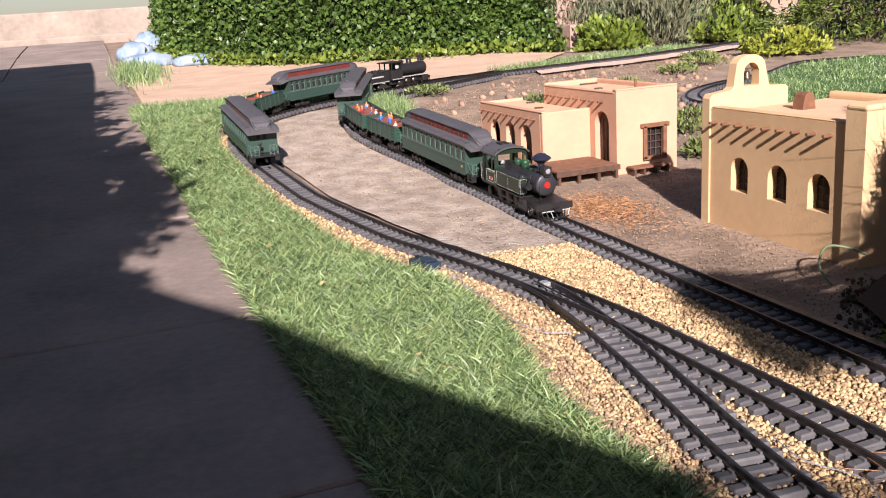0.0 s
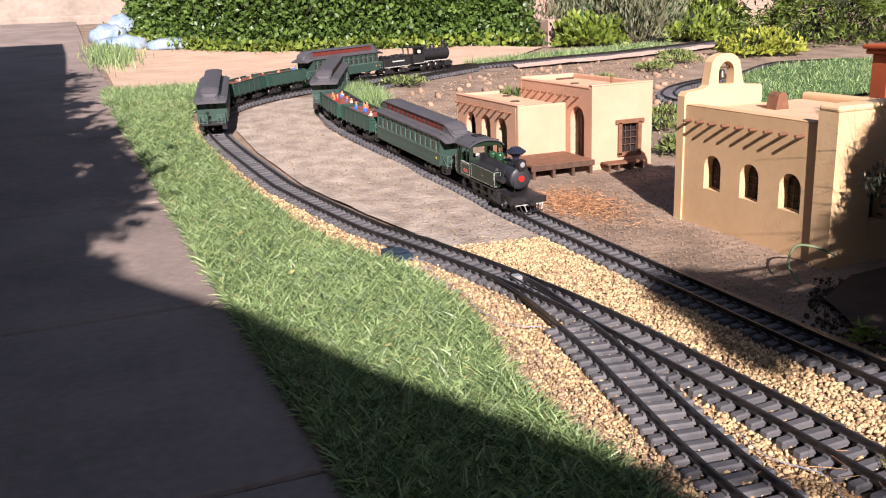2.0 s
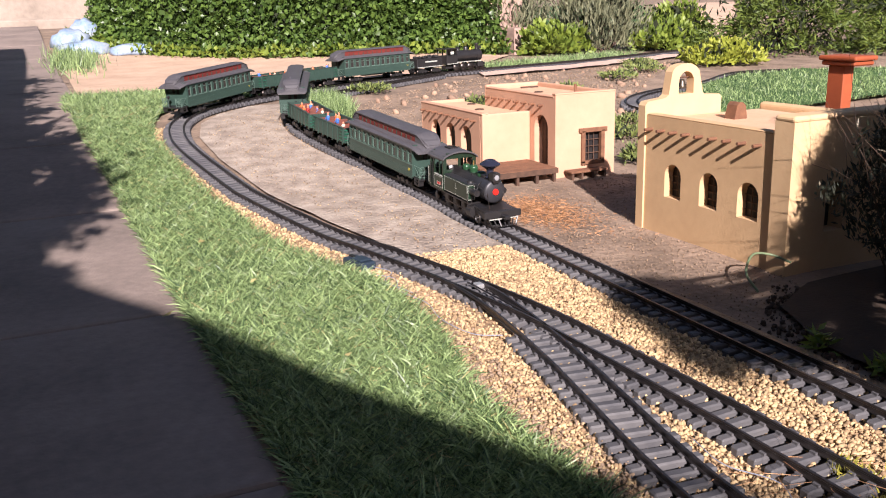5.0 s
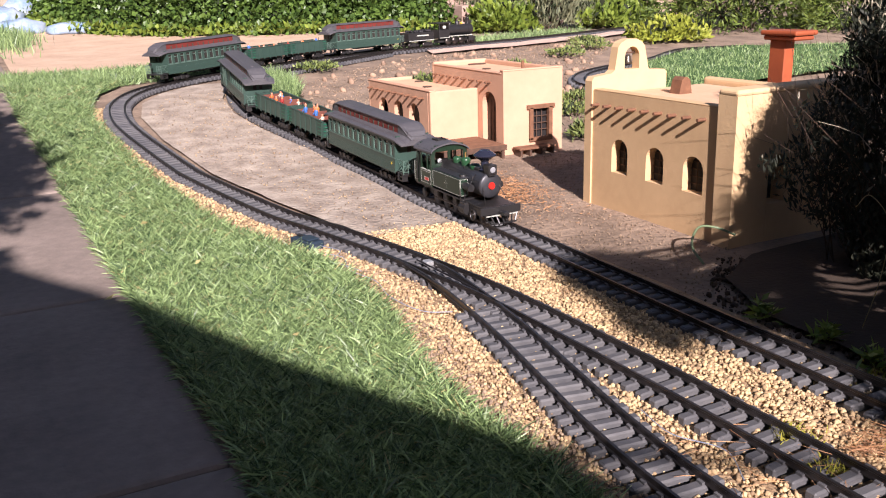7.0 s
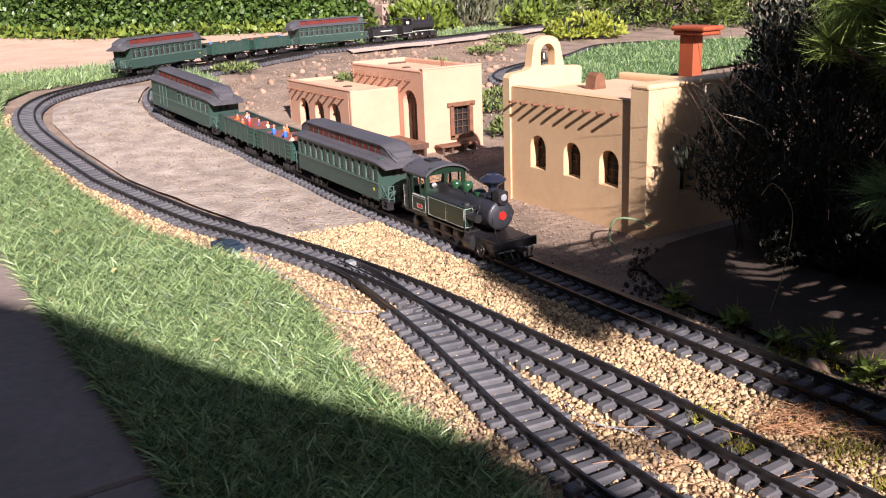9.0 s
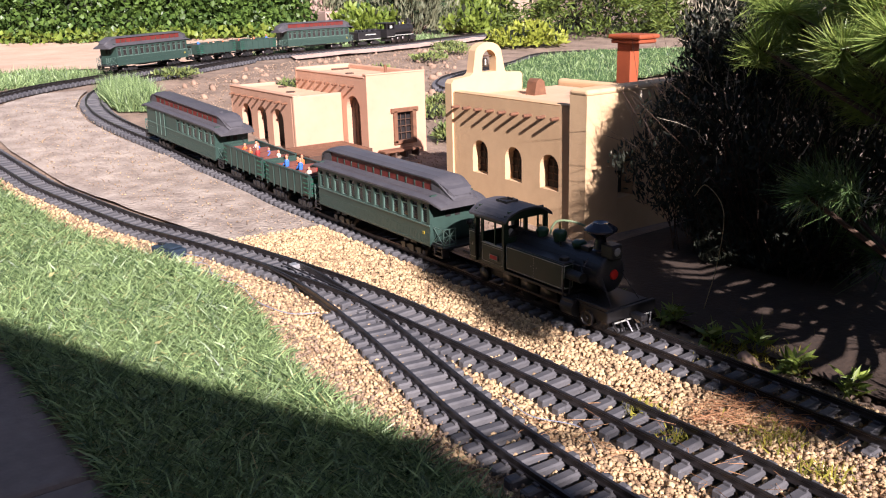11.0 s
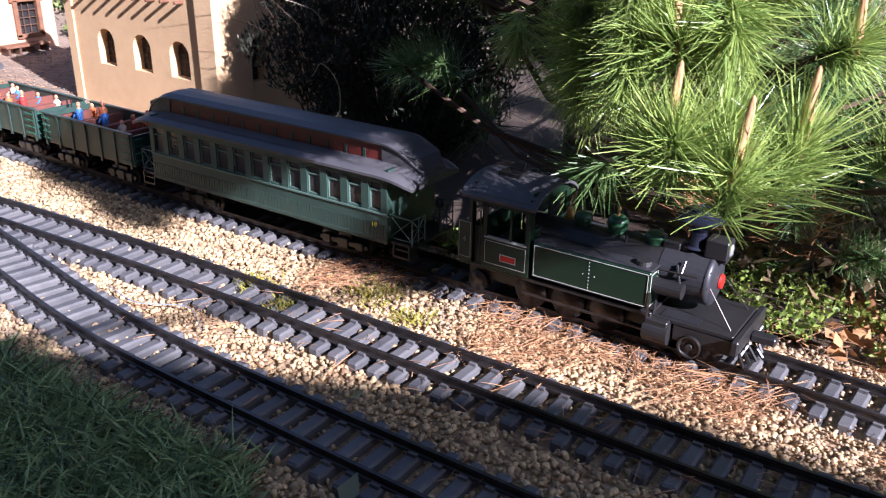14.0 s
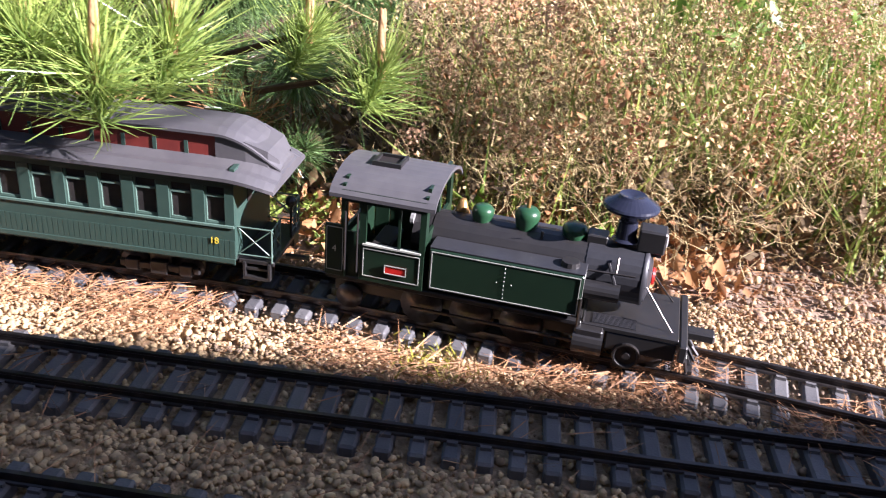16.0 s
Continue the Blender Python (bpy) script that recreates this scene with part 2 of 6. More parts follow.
# ---- tracks ----
def tie_mesh():
    bm = bmesh.new()
    box(bm, -.0065, .0065, -.044, .044, -.010, .004, .002, 1)
    for y in (-.0235, .0235):
        for o in (-.0048, .0048):
            box(bm, -.004, .004, y + o - .0016, y + o + .0016, .004, .0068)
    return mesh_of("tie", bm, PLASTIC_TIE)


TIE = tie_mesh()


def rail(line, s0, s1, off, parent):
    prof = [(-.0028, .004), (.0028, .004), (.0022, .0056), (.0008, .0062), (.0008, .0100), (.0016, .0108), (.0016, .0130), (-.0016, .0130), (-.0016, .0108), (-.0008, .0100), (-.0008, .0062), (-.0022, .0056)]
    n = max(2, int((s1 - s0) / .025))
    vs, fs = [], []
    for i in range(n + 1):
        s = s0 + (s1 - s0) * i / n
        p, d = line.at(s), line.ahead(s)
        side = Vector((d.y, -d.x, 0)).normalized()
        for u, z in prof:
            vs.append(p + side * (off + u) + Vector((0, 0, z)))
    k = len(prof)
    for i in range(n):
        for j in range(k):
            fs.append((i * k + j, i * k + (j + 1) % k, (i + 1) * k + (j + 1) % k, (i + 1) * k + j))
    fs += [tuple(range(k))[::-1], tuple(n * k + j for j in range(k))]
    return raw("rail", vs, fs, RAIL_STEEL, parent)


def track(line, s0, s1, label, pitch=.0239, first=0, skip=()):
    root = tagged(new("garden_railway_track"), label, "track", "garden railway tracks")
    for off in (-.0235, .0235):
        rail(line, s0, s1, off, root)
    n = int((s1 - s0) / pitch)
    for i in range(n):
        s = s0 + pitch * (i + .5)
        if any(a < s < b for a, b in skip):
            continue
        p, d = line.at(s), line.ahead(s)
        o = new("tie", TIE)
        o.parent = root
        o.matrix_basis = Matrix.Translation(p) @ d.to_track_quat("X", "Z").to_matrix().to_4x4() @ pose(0, 0, rng.uniform(-.0008, .0005), 0, 0, rng.uniform(-1.5, 1.5))
    return root


track(MAIN, 0.0, MAIN.length, "single garden railway track, dark ties, passing the adobe buildings")
track(LOOP, 0.2, 4.6, "garden railway track curving round the dirt patch")
track(LOOP, 4.6, LOOP.length, "garden railway track running below the ivy bank")
track(SIDING, 0.02, SIDING.length, "siding track leaving the switch", skip=((0, .36),))


# ---- adobe model buildings ----
WOOD_DARK = mat("dark_wood", lin((92, 66, 50)), lin((62, 44, 34)), 60, 0.8, bump=.0004, bump_scale=300)
WOOD_VIGA = mat("viga_wood", lin((128, 88, 62)), lin((96, 64, 46)), 60, 0.85)
# Near-black stands in for unlit insides; also colours joints, seat and hatch.
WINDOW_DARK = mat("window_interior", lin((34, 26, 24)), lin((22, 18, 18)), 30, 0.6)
ROOF_SAND = mat("roof_sand", lin((214, 176, 142)), lin((200, 160, 126)), 14, 0.95, bump=.0004, bump_scale=200)
ADOBE_CREAM = mat("adobe_cream", lin((210, 178, 136)), lin((196, 162, 122)), 6, 0.9, bump=.0004, bump_scale=160)
BRONZE = mat("bell_bronze", lin((120, 112, 100)), lin((84, 76, 66)), 40, 0.35, metal=.8)


def arch_wall(u0, u1, z0, z1, openings, a, b, axis):
    """A wall with arched openings (centre, half width, sill, crown), extruded from a to b along axis."""
    bm = bmesh.new()
    u = u0
    for c, hw, sill, crown in sorted(openings):
        prism(bm, [(u, z0), (c - hw, z0), (c - hw, z1), (u, z1)], axis, a, b)
        if sill > z0:
            prism(bm, [(c - hw, z0), (c + hw, z0), (c + hw, sill), (c - hw, sill)], axis, a, b)
        rise = min(hw, crown - sill)
        arc = [(c - hw * math.cos(math.pi * k / 12), crown - rise + rise * math.sin(math.pi * k / 12)) for k in range(13)]
        for p, q in zip(arc, arc[1:]):
            prism(bm, [p, q, (q[0], z1), (p[0], z1)], axis, a, b)
        u = c + hw
    prism(bm, [(u, z0), (u1, z0), (u1, z1), (u, z1)], axis, a, b)
    bmesh.ops.remove_doubles(bm, verts=bm.verts[:], dist=1e-5)
    return bm


def wobbly(bm, amount, cuts=0):
    for v in bm.verts:
        v.co += Vector([amount * noise.noise(v.co * 25 + Vector((k * 9.1, 0, 0))) for k in range(3)])
    return bm


def lattice(u0, u1, z0, z1, x, nu, nz, axis, parent, r=.0011, name="muntin"):
    bm = bmesh.new()
    for i in range(1, nu):
        u = u0 + (u1 - u0) * i / nu
        p, q = ((x, u, z0), (x, u, z1)) if axis == "x" else ((u, x, z0), (u, x, z1))
        rod(bm, p, q, r, 6)
    for i in range(1, nz):
        z = z0 + (z1 - z0) * i / nz
        p, q = ((x, u0, z), (x, u1, z)) if axis == "x" else ((u0, x, z), (u1, x, z))
        rod(bm, p, q, r, 6)
    return part(name, bm, WOOD_DARK, parent, "dark window bars")


def viga(p, d, r, parent):
    bm = bmesh.new()
    p = Vector(p)
    rod(bm, p, p + Vector(d), r, 8, r * rng.uniform(.85, 1))
    return part("roof_pole", bm, WOOD_VIGA, parent)


chapel = tagged(new("adobe_chapel"), "tan adobe model chapel with bell gable and three arched windows", "model house")
WIN = [(1.413, .026, .07, .142), (1.303, .026, .07, .141), (1.195, .027, .07, .140)]
part("side_wall", arch_wall(1.132, 1.507, -.03, .236, WIN, 1.17, 1.192, "x"), ADOBE, chapel)
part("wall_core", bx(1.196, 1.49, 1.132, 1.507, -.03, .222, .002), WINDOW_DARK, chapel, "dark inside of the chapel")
part("roof", bx(1.194, 1.476, 1.137, 1.504, .216, .2275, .001), ROOF_SAND, chapel, "flat sand-coloured roof")
part("far_wall", bx(1.478, 1.502, 1.132, 1.507, -.03, .243, .008, 3), ADOBE, chapel)
part("parapet", bx(1.1702, 1.1925, 1.136, 1.505, .236, .2395, .0015), ADOBE, chapel)
for c, hw, sill, crown in WIN:
    w = part("window", bx(1.1932, 1.1955, c - hw, c + hw, sill, crown, 0), WINDOW_DARK, chapel, "dark arched window")
    lattice(c - hw, c + hw, sill, crown, 1.190, 3, 5, "x", w)
# gable wall with an arched belfry
bm = bmesh.new()
prism(bm, [(1.166, -.03), (1.37, -.03), (1.37, .262), (1.364, .268), (1.322, .27), (1.318, .274), (1.226, .274), (1.218, .268), (1.172, .263), (1.166, .255)], "y", 1.507, 1.531)
prism(bm, [(1.226, .274), (1.252, .274), (1.252, .3), (1.2525, .3056), (1.234, .322)], "y", 1.507, 1.531)
prism(bm, [(1.318, .274), (1.306, .322), (1.2915, .3056), (1.292, .3), (1.292, .274)], "y", 1.507, 1.531)
arc = [(1.272 - .02 * math.cos(math.pi * k / 10), .3 + .022 * math.sin(math.pi * k / 10)) for k in range(1, 10)]
top = [(1.234, .322), (1.241, .331), (1.255, .337), (1.262, .338), (1.272, .3385), (1.282, .338), (1.287, .336), (1.298, .331), (1.306, .322)]
arc = [(1.2525, .3056)] + arc[1:-1] + [(1.2915, .3056)]
for (p, q), (r, s) in zip(zip(arc, arc[1:]), zip(top, top[1:])):
    prism(bm, [p, q, s, r], "y", 1.507, 1.531)
bmesh.ops.remove_doubles(bm, verts=bm.verts[:], dist=1e-5)
part("bell_gable", bm, ADOBE_CREAM, chapel, "cream plastered gable with an arched belfry")
bell = part("bell", lathe(bmesh.new(), [(0, .018), (.004, .018), (.006, .014), (.007, .006), (.011, .0), (.010, -.001), (0, .001)], 16, Matrix.Translation((1.272, 1.522, .286))), BRONZE, chapel, "small bronze bell", True)
part("bell_yoke", rod(bmesh.new(), (1.252, 1.522, .308), (1.292, 1.522, .308), .0018, 6), WOOD_DARK, bell)
# end wall, a thick slab that stands proud, with a doorway
part("end_wall", wobbly(arch_wall(1.163, 1.502, -.03, .262, [(1.272, .022, .06, .15)], 1.088, 1.132, "y"), .0012), ADOBE_CREAM, chapel, "cream plastered end wall")
part("end_wall_cap", bx(1.161, 1.504, 1.086, 1.134, .260, .272, .006, 3), ADOBE_CREAM, chapel)
part("end_window", bx(1.25, 1.294, 1.12, 1.128, .06, .15), WINDOW_DARK, chapel, "dark arched window")
for i in range(9):
    y = 1.487 - i * .0395
    viga((1.175, y, .2075 + .0006 * i), (-.0245, 0, .0), .0036, chapel)
hatch = part("roof_hatch", prism(bmesh.new(), [(1.30, .2275), (1.334, .2275), (1.328, .256), (1.32, .262), (1.313, .262), (1.306, .256)], "y", 1.385, 1.415), WOOD_VIGA, chapel, "brown arched roof hatch")
for k, (xa, ya, xb, yb) in enumerate(((1.36, 1.3, 1.47, 1.18), (1.38, 1.34, 1.46, 1.22), (1.40, 1.28, 1.47, 1.15))):
    part("roof_twig", rod(bmesh.new(), (xa, ya, .2295), (xb, yb, .2295), .0012, 5), WOOD_DARK, chapel)

depot = tagged(new("adobe_depot"), "pinkish adobe model depot with arches and timber roof poles", "model house")
# tall block
bm = bmesh.new()
WX0, WX1, WZ0, WZ1 = 1.352, 1.420, .036, .128
for x0, x1, z0, z1 in ((1.265, WX0, -.03, .232), (WX1, 1.46, -.03, .232), (WX0, WX1, -.03, WZ0), (WX0, WX1, WZ1, .232)):
    prism(bm, [(x0, z0), (x1, z0), (x1, z1), (x0, z1)], "y", 2.04, 2.056)
bmesh.ops.remove_doubles(bm, verts=bm.verts[:], dist=1e-5)
part("front_wall", bm, ADOBE_PINK, depot)
DOOR = (2.118, .038, .006, .172)
part("side_wall", arch_wall(2.056, 2.46, -.03, .224, [DOOR], 1.265, 1.281, "x"), ADOBE_PINK, depot)
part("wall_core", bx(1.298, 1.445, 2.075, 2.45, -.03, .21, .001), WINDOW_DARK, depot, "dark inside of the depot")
part("roof", bx(1.2815, 1.448, 2.0565, 2.45, .208, .219, .001), ROOF_SAND, depot, "flat sand-coloured roof")
part("back_wall", bx(1.265, 1.46, 2.46, 2.478, -.03, .234, .006, 2), ADOBE_PINK, depot)
part("far_wall", bx(1.449, 1.4605, 2.0565, 2.4595, -.03, .233, .004, 2), ADOBE_PINK, depot)
part("parapet", bx(1.2635, 1.2825, 2.05, 2.462, .2235, .2285, .002, 2), ADOBE_PINK, depot)
part("parapet", bx(1.2635, 1.4612, 2.0385, 2.0575, .2315, .2365, .002, 2), ADOBE_PINK, depot)
win = part("window", bx(WX0, WX1, 2.053, 2.0545, WZ0, WZ1), WINDOW_DARK, depot, "dark glazed window")
lattice(WX0 + .008, WX1 - .008, WZ0 + .008, WZ1 - .008, 2.047, 3, 4, "y", win, .0014)
for x0, x1, z0, z1 in ((WX0 - .004, WX0 + .008, WZ0, WZ1), (WX1 - .008, WX1 + .004, WZ0, WZ1), (WX0 - .004, WX1 + .004, WZ0 - .004, WZ0 + .007), (WX0 - .012, WX1 + .012, WZ1 - .005, WZ1 + .007)):
    part("window_frame", bx(x0, x1, 2.0335, 2.048, z0, z1, .001), WOOD_VIGA, win, "brown timber frame")
d = part("door_recess", bx(1.2815, 1.2835, 2.08, 2.156, .006, .172), WOOD_DARK, depot, "brown timber door in shade")
for y in (2.1, 2.118, 2.136):
    part("plank_joint", bx(1.2805, 1.2818, y - .0006, y + .0006, .008, .15), WINDOW_DARK, d)
for i in range(8):
    viga((1.27, 2.44 - i * .047, .199), (-.022, 0, 0), .0034, depot)
part("roof_vent", lathe(bmesh.new(), [(0, .003), (.012, .003), (.014, .0)], 14, Matrix.Translation((1.345, 2.27, .219))), WOOD_DARK, depot)
part("chimney", rod(bmesh.new(), (1.41, 2.17, .218), (1.41, 2.17, .246), .0045, 10), WOOD_VIGA, depot)
part("drain_spout", bx(1.37, 1.43, 2.42, 2.43, .218, .224, .001), WOOD_DARK, depot)
# low block with the arcade
ARCH = [(2.29, .036, .0, .135), (2.40, .032, .0, .133), (2.515, .036, .0, .132)]
part("arcade_wall", arch_wall(2.196, 2.62, -.03, .176, ARCH, 1.11, 1.128, "x"), ADOBE_PINK, depot)
part("end_wall", bx(1.11, 1.2645, 2.18, 2.196, -.03, .178, .004, 2), ADOBE_PINK, depot)
part("wall_core", bx(1.155, 1.2645, 2.2, 2.61, -.03, .166, .001), WINDOW_DARK, depot, "dark block that stands for the shade in the arcade")
part("roof", bx(1.1285, 1.2645, 2.1965, 2.618, .162, .170, .001), ROOF_SAND, depot, "flat sand-coloured roof")
part("back_wall", bx(1.11, 1.2645, 2.62, 2.634, -.03, .179, .004, 2), ADOBE_PINK, depot)
part("parapet", bx(1.1085, 1.1295, 2.18, 2.634, .1755, .1805, .002, 2), ADOBE_PINK, depot)
part("roof_vent", lathe(bmesh.new(), [(0, .003), (.013, .003), (.015, 0)], 14, Matrix.Translation((1.19, 2.36, .170))), WOOD_DARK, depot)
part("roof_vent", lathe(bmesh.new(), [(0, .003), (.013, .003), (.015, 0)], 14, Matrix.Translation((1.24, 2.52, .170))), WOOD_DARK, depot)
for i in range(9):
    viga((1.115, 2.6 - i * .047, .156), (-.022, 0, 0), .0033, depot)
# timber porch on posts
porch = tagged(new("timber_porch"), "brown timber platform on short posts beside the depot", "platform")
for i in range(7):
    part("plank", bx(1.062, 1.252, 2.008 + i * .0235, 2.030 + i * .0235, .0335, .0395, .001), WOOD_VIGA, porch)
for x in (1.07, 1.13, 1.19, 1.245):
    for y in (2.012, 2.09, 2.165):
        part("post", bx(x - .004, x + .004, y - .004, y + .004, -.02, .0334), WOOD_DARK, porch)
part("beam", bx(1.06, 1.254, 2.0045, 2.0078, .024, .0385), WOOD_DARK, porch)
bench = tagged(new("timber_bench"), "low brown timber bench against the depot wall", "bench")
part("seat", bx(1.29, 1.41, 1.995, 2.033, .018, .024, .001), WOOD_VIGA, bench)
for x in (1.295, 1.325, 1.36, 1.40):
    part("leg", bx(x, x + .006, 1.998, 2.03, -.015, .0179), WOOD_DARK, bench)

# ---- rolling stock ----
GLASS_DARK = mat("coach_glass", lin((58, 54, 52)), lin((40, 38, 38)), 30, 0.12)
GREEN_TRIM = mat("green_trim", lin((88, 110, 100)), lin((76, 98, 88)), 30, 0.45)
GREEN_BRIGHT = mat("green_bright", lin((28, 112, 84)), lin((24, 98, 74)), 30, 0.45)
BROWN_LOAD = mat("brown_floor", lin((118, 66, 52)), lin((88, 50, 42)), 60, 0.8)
WHEEL_STEEL = mat("wheel_steel", lin((92, 86, 82)), lin((52, 48, 46)), 60, 0.35, metal=.8)
SILVER = mat("silver_trim", lin((206, 206, 204)), lin((180, 180, 180)), 60, 0.3, metal=.6)
WHITE_LINE = mat("white_lining", lin((176, 178, 168)), lin((160, 162, 154)), 60, 0.5)
RED_PLATE = mat("red_plate", lin((206, 40, 30)), lin((186, 34, 26)), 60, 0.4)
GOLD = mat("gold_lettering", lin((214, 190, 62)), lin((196, 170, 52)), 60, 0.5)
BRASS = mat("brass", lin((190, 150, 92)), lin((160, 120, 70)), 40, 0.35, metal=.7)
DOME_GREEN = mat("dome_green", lin((38, 74, 48)), lin((32, 64, 42)), 30, 0.28)
STACK_BLUE = mat("stack_enamel", lin((40, 42, 56)), lin((34, 36, 48)), 30, 0.18)
SMOKEBOX = mat("smokebox_grey", lin((60, 60, 64)), lin((48, 48, 52)), 40, 0.42, metal=.3)
LAMP_GLASS = mat("lamp_glass", lin((150, 150, 152)), lin((120, 120, 124)), 30, 0.06)
FLESH = mat("figure_flesh", lin((214, 140, 106)), lin((190, 116, 88)), 60, 0.6)
BLUE_CLOTH = mat("figure_blue", lin((64, 120, 190)), lin((46, 90, 160)), 60, 0.7)
ORANGE_CLOTH = mat("figure_orange", lin((214, 110, 50)), lin((190, 90, 40)), 60, 0.7)
PALE_CLOTH = mat("figure_pale", lin((206, 190, 170)), lin((180, 160, 140)), 60, 0.7)
RED_CLOTH = mat("figure_red", lin((160, 50, 44)), lin((130, 40, 36)), 60, 0.7)


def text_mesh(word, size, material, m, parent, name="lettering", label=""):
    cu = bpy.data.curves.new("lettering_curve", "FONT")
    cu.body, cu.size, cu.extrude, cu.align_x, cu.align_y = word, size, .0002, "CENTER", "CENTER"
    tmp = new("lettering_tmp", cu)
    me = bpy.data.meshes.new_from_object(tmp.evaluated_get(bpy.context.evaluated_depsgraph_get()))
    bpy.data.objects.remove(tmp)
    bpy.data.curves.remove(cu)
    me.materials.clear()
    me.materials.append(material)
    ob = new(name, me)
    ob.parent = parent
    ob.matrix_basis = m
    if label:
        ob["label"] = label
    return ob


SIDE_R = pose(0, 0, 0, 90, 0, 0)      # lettering that faces -y


def wheelset(x, r, parent, half=.0235):
    bm = bmesh.new()
    for s in (-1, 1):
        m = Matrix.Translation((x, s * half, r)) @ pose(0, 0, 0, 90 * s, 0, 0)
        lathe(bm, [(0, .003), (r * .3, .003), (r * .45, .0015), (r * .8, .0015), (r * .86, .003), (r, .003), (r, -.002), (r * 1.12, -.003), (r * 1.12, -.0045), (0, -.0045)], 18, m)
    rod(bm, (x, -half, r), (x, half, r), .0022, 6)
    return part("wheelset", bm, WHEEL_STEEL, parent, "steel wheels on their axle", True)


def bogie(x, parent, r=.0125, base=.05):
    bg = part("bogie", bx(x - base / 2 - .012, x + base / 2 + .012, -.035, -.031, .009, .0165, .001), BLACK, parent, "black cast truck frame")
    bm = bx(x - base / 2 - .012, x + base / 2 + .012, .031, .035, .009, .0165, .001)
    box(bm, x - .01, x + .01, -.032, .032, .012, .026, .001)
    for s in (-1, 1):
        for k in (-1, 1):
            box(bm, x + k * base / 2 - .006, x + k * base / 2 + .006, s * .033 - .004, s * .033 + .004, .007, .019, .001)
        box(bm, x - .008, x + .008, s * .034 - .003, s * .034 + .003, .006, .02, .001)
    part("side_frame", bm, BLACK, bg)
    for k in (-1, 1):
        wheelset(x + k * base / 2, r, bg)
    return bg


def roof_section(w, eave, shoulder, top, cw):
    """Half outline of a clerestory roof from the eave inwards: (y, z)."""
    return [(w / 2 + .0045, eave - .002), (w / 2 + .0045, eave + .0012), (w * .42, eave + .006), (cw / 2 + .001, shoulder)]


BOARD = mesh_of("board", bx(-.0021, .0021, -.0005, .0005, .046, .0765), CAR_GREEN)
CPOST = mesh_of("clerestory_post", bx(-.0016, .0016, -.0006, .0006, .129, .1425), CAR_GREEN)


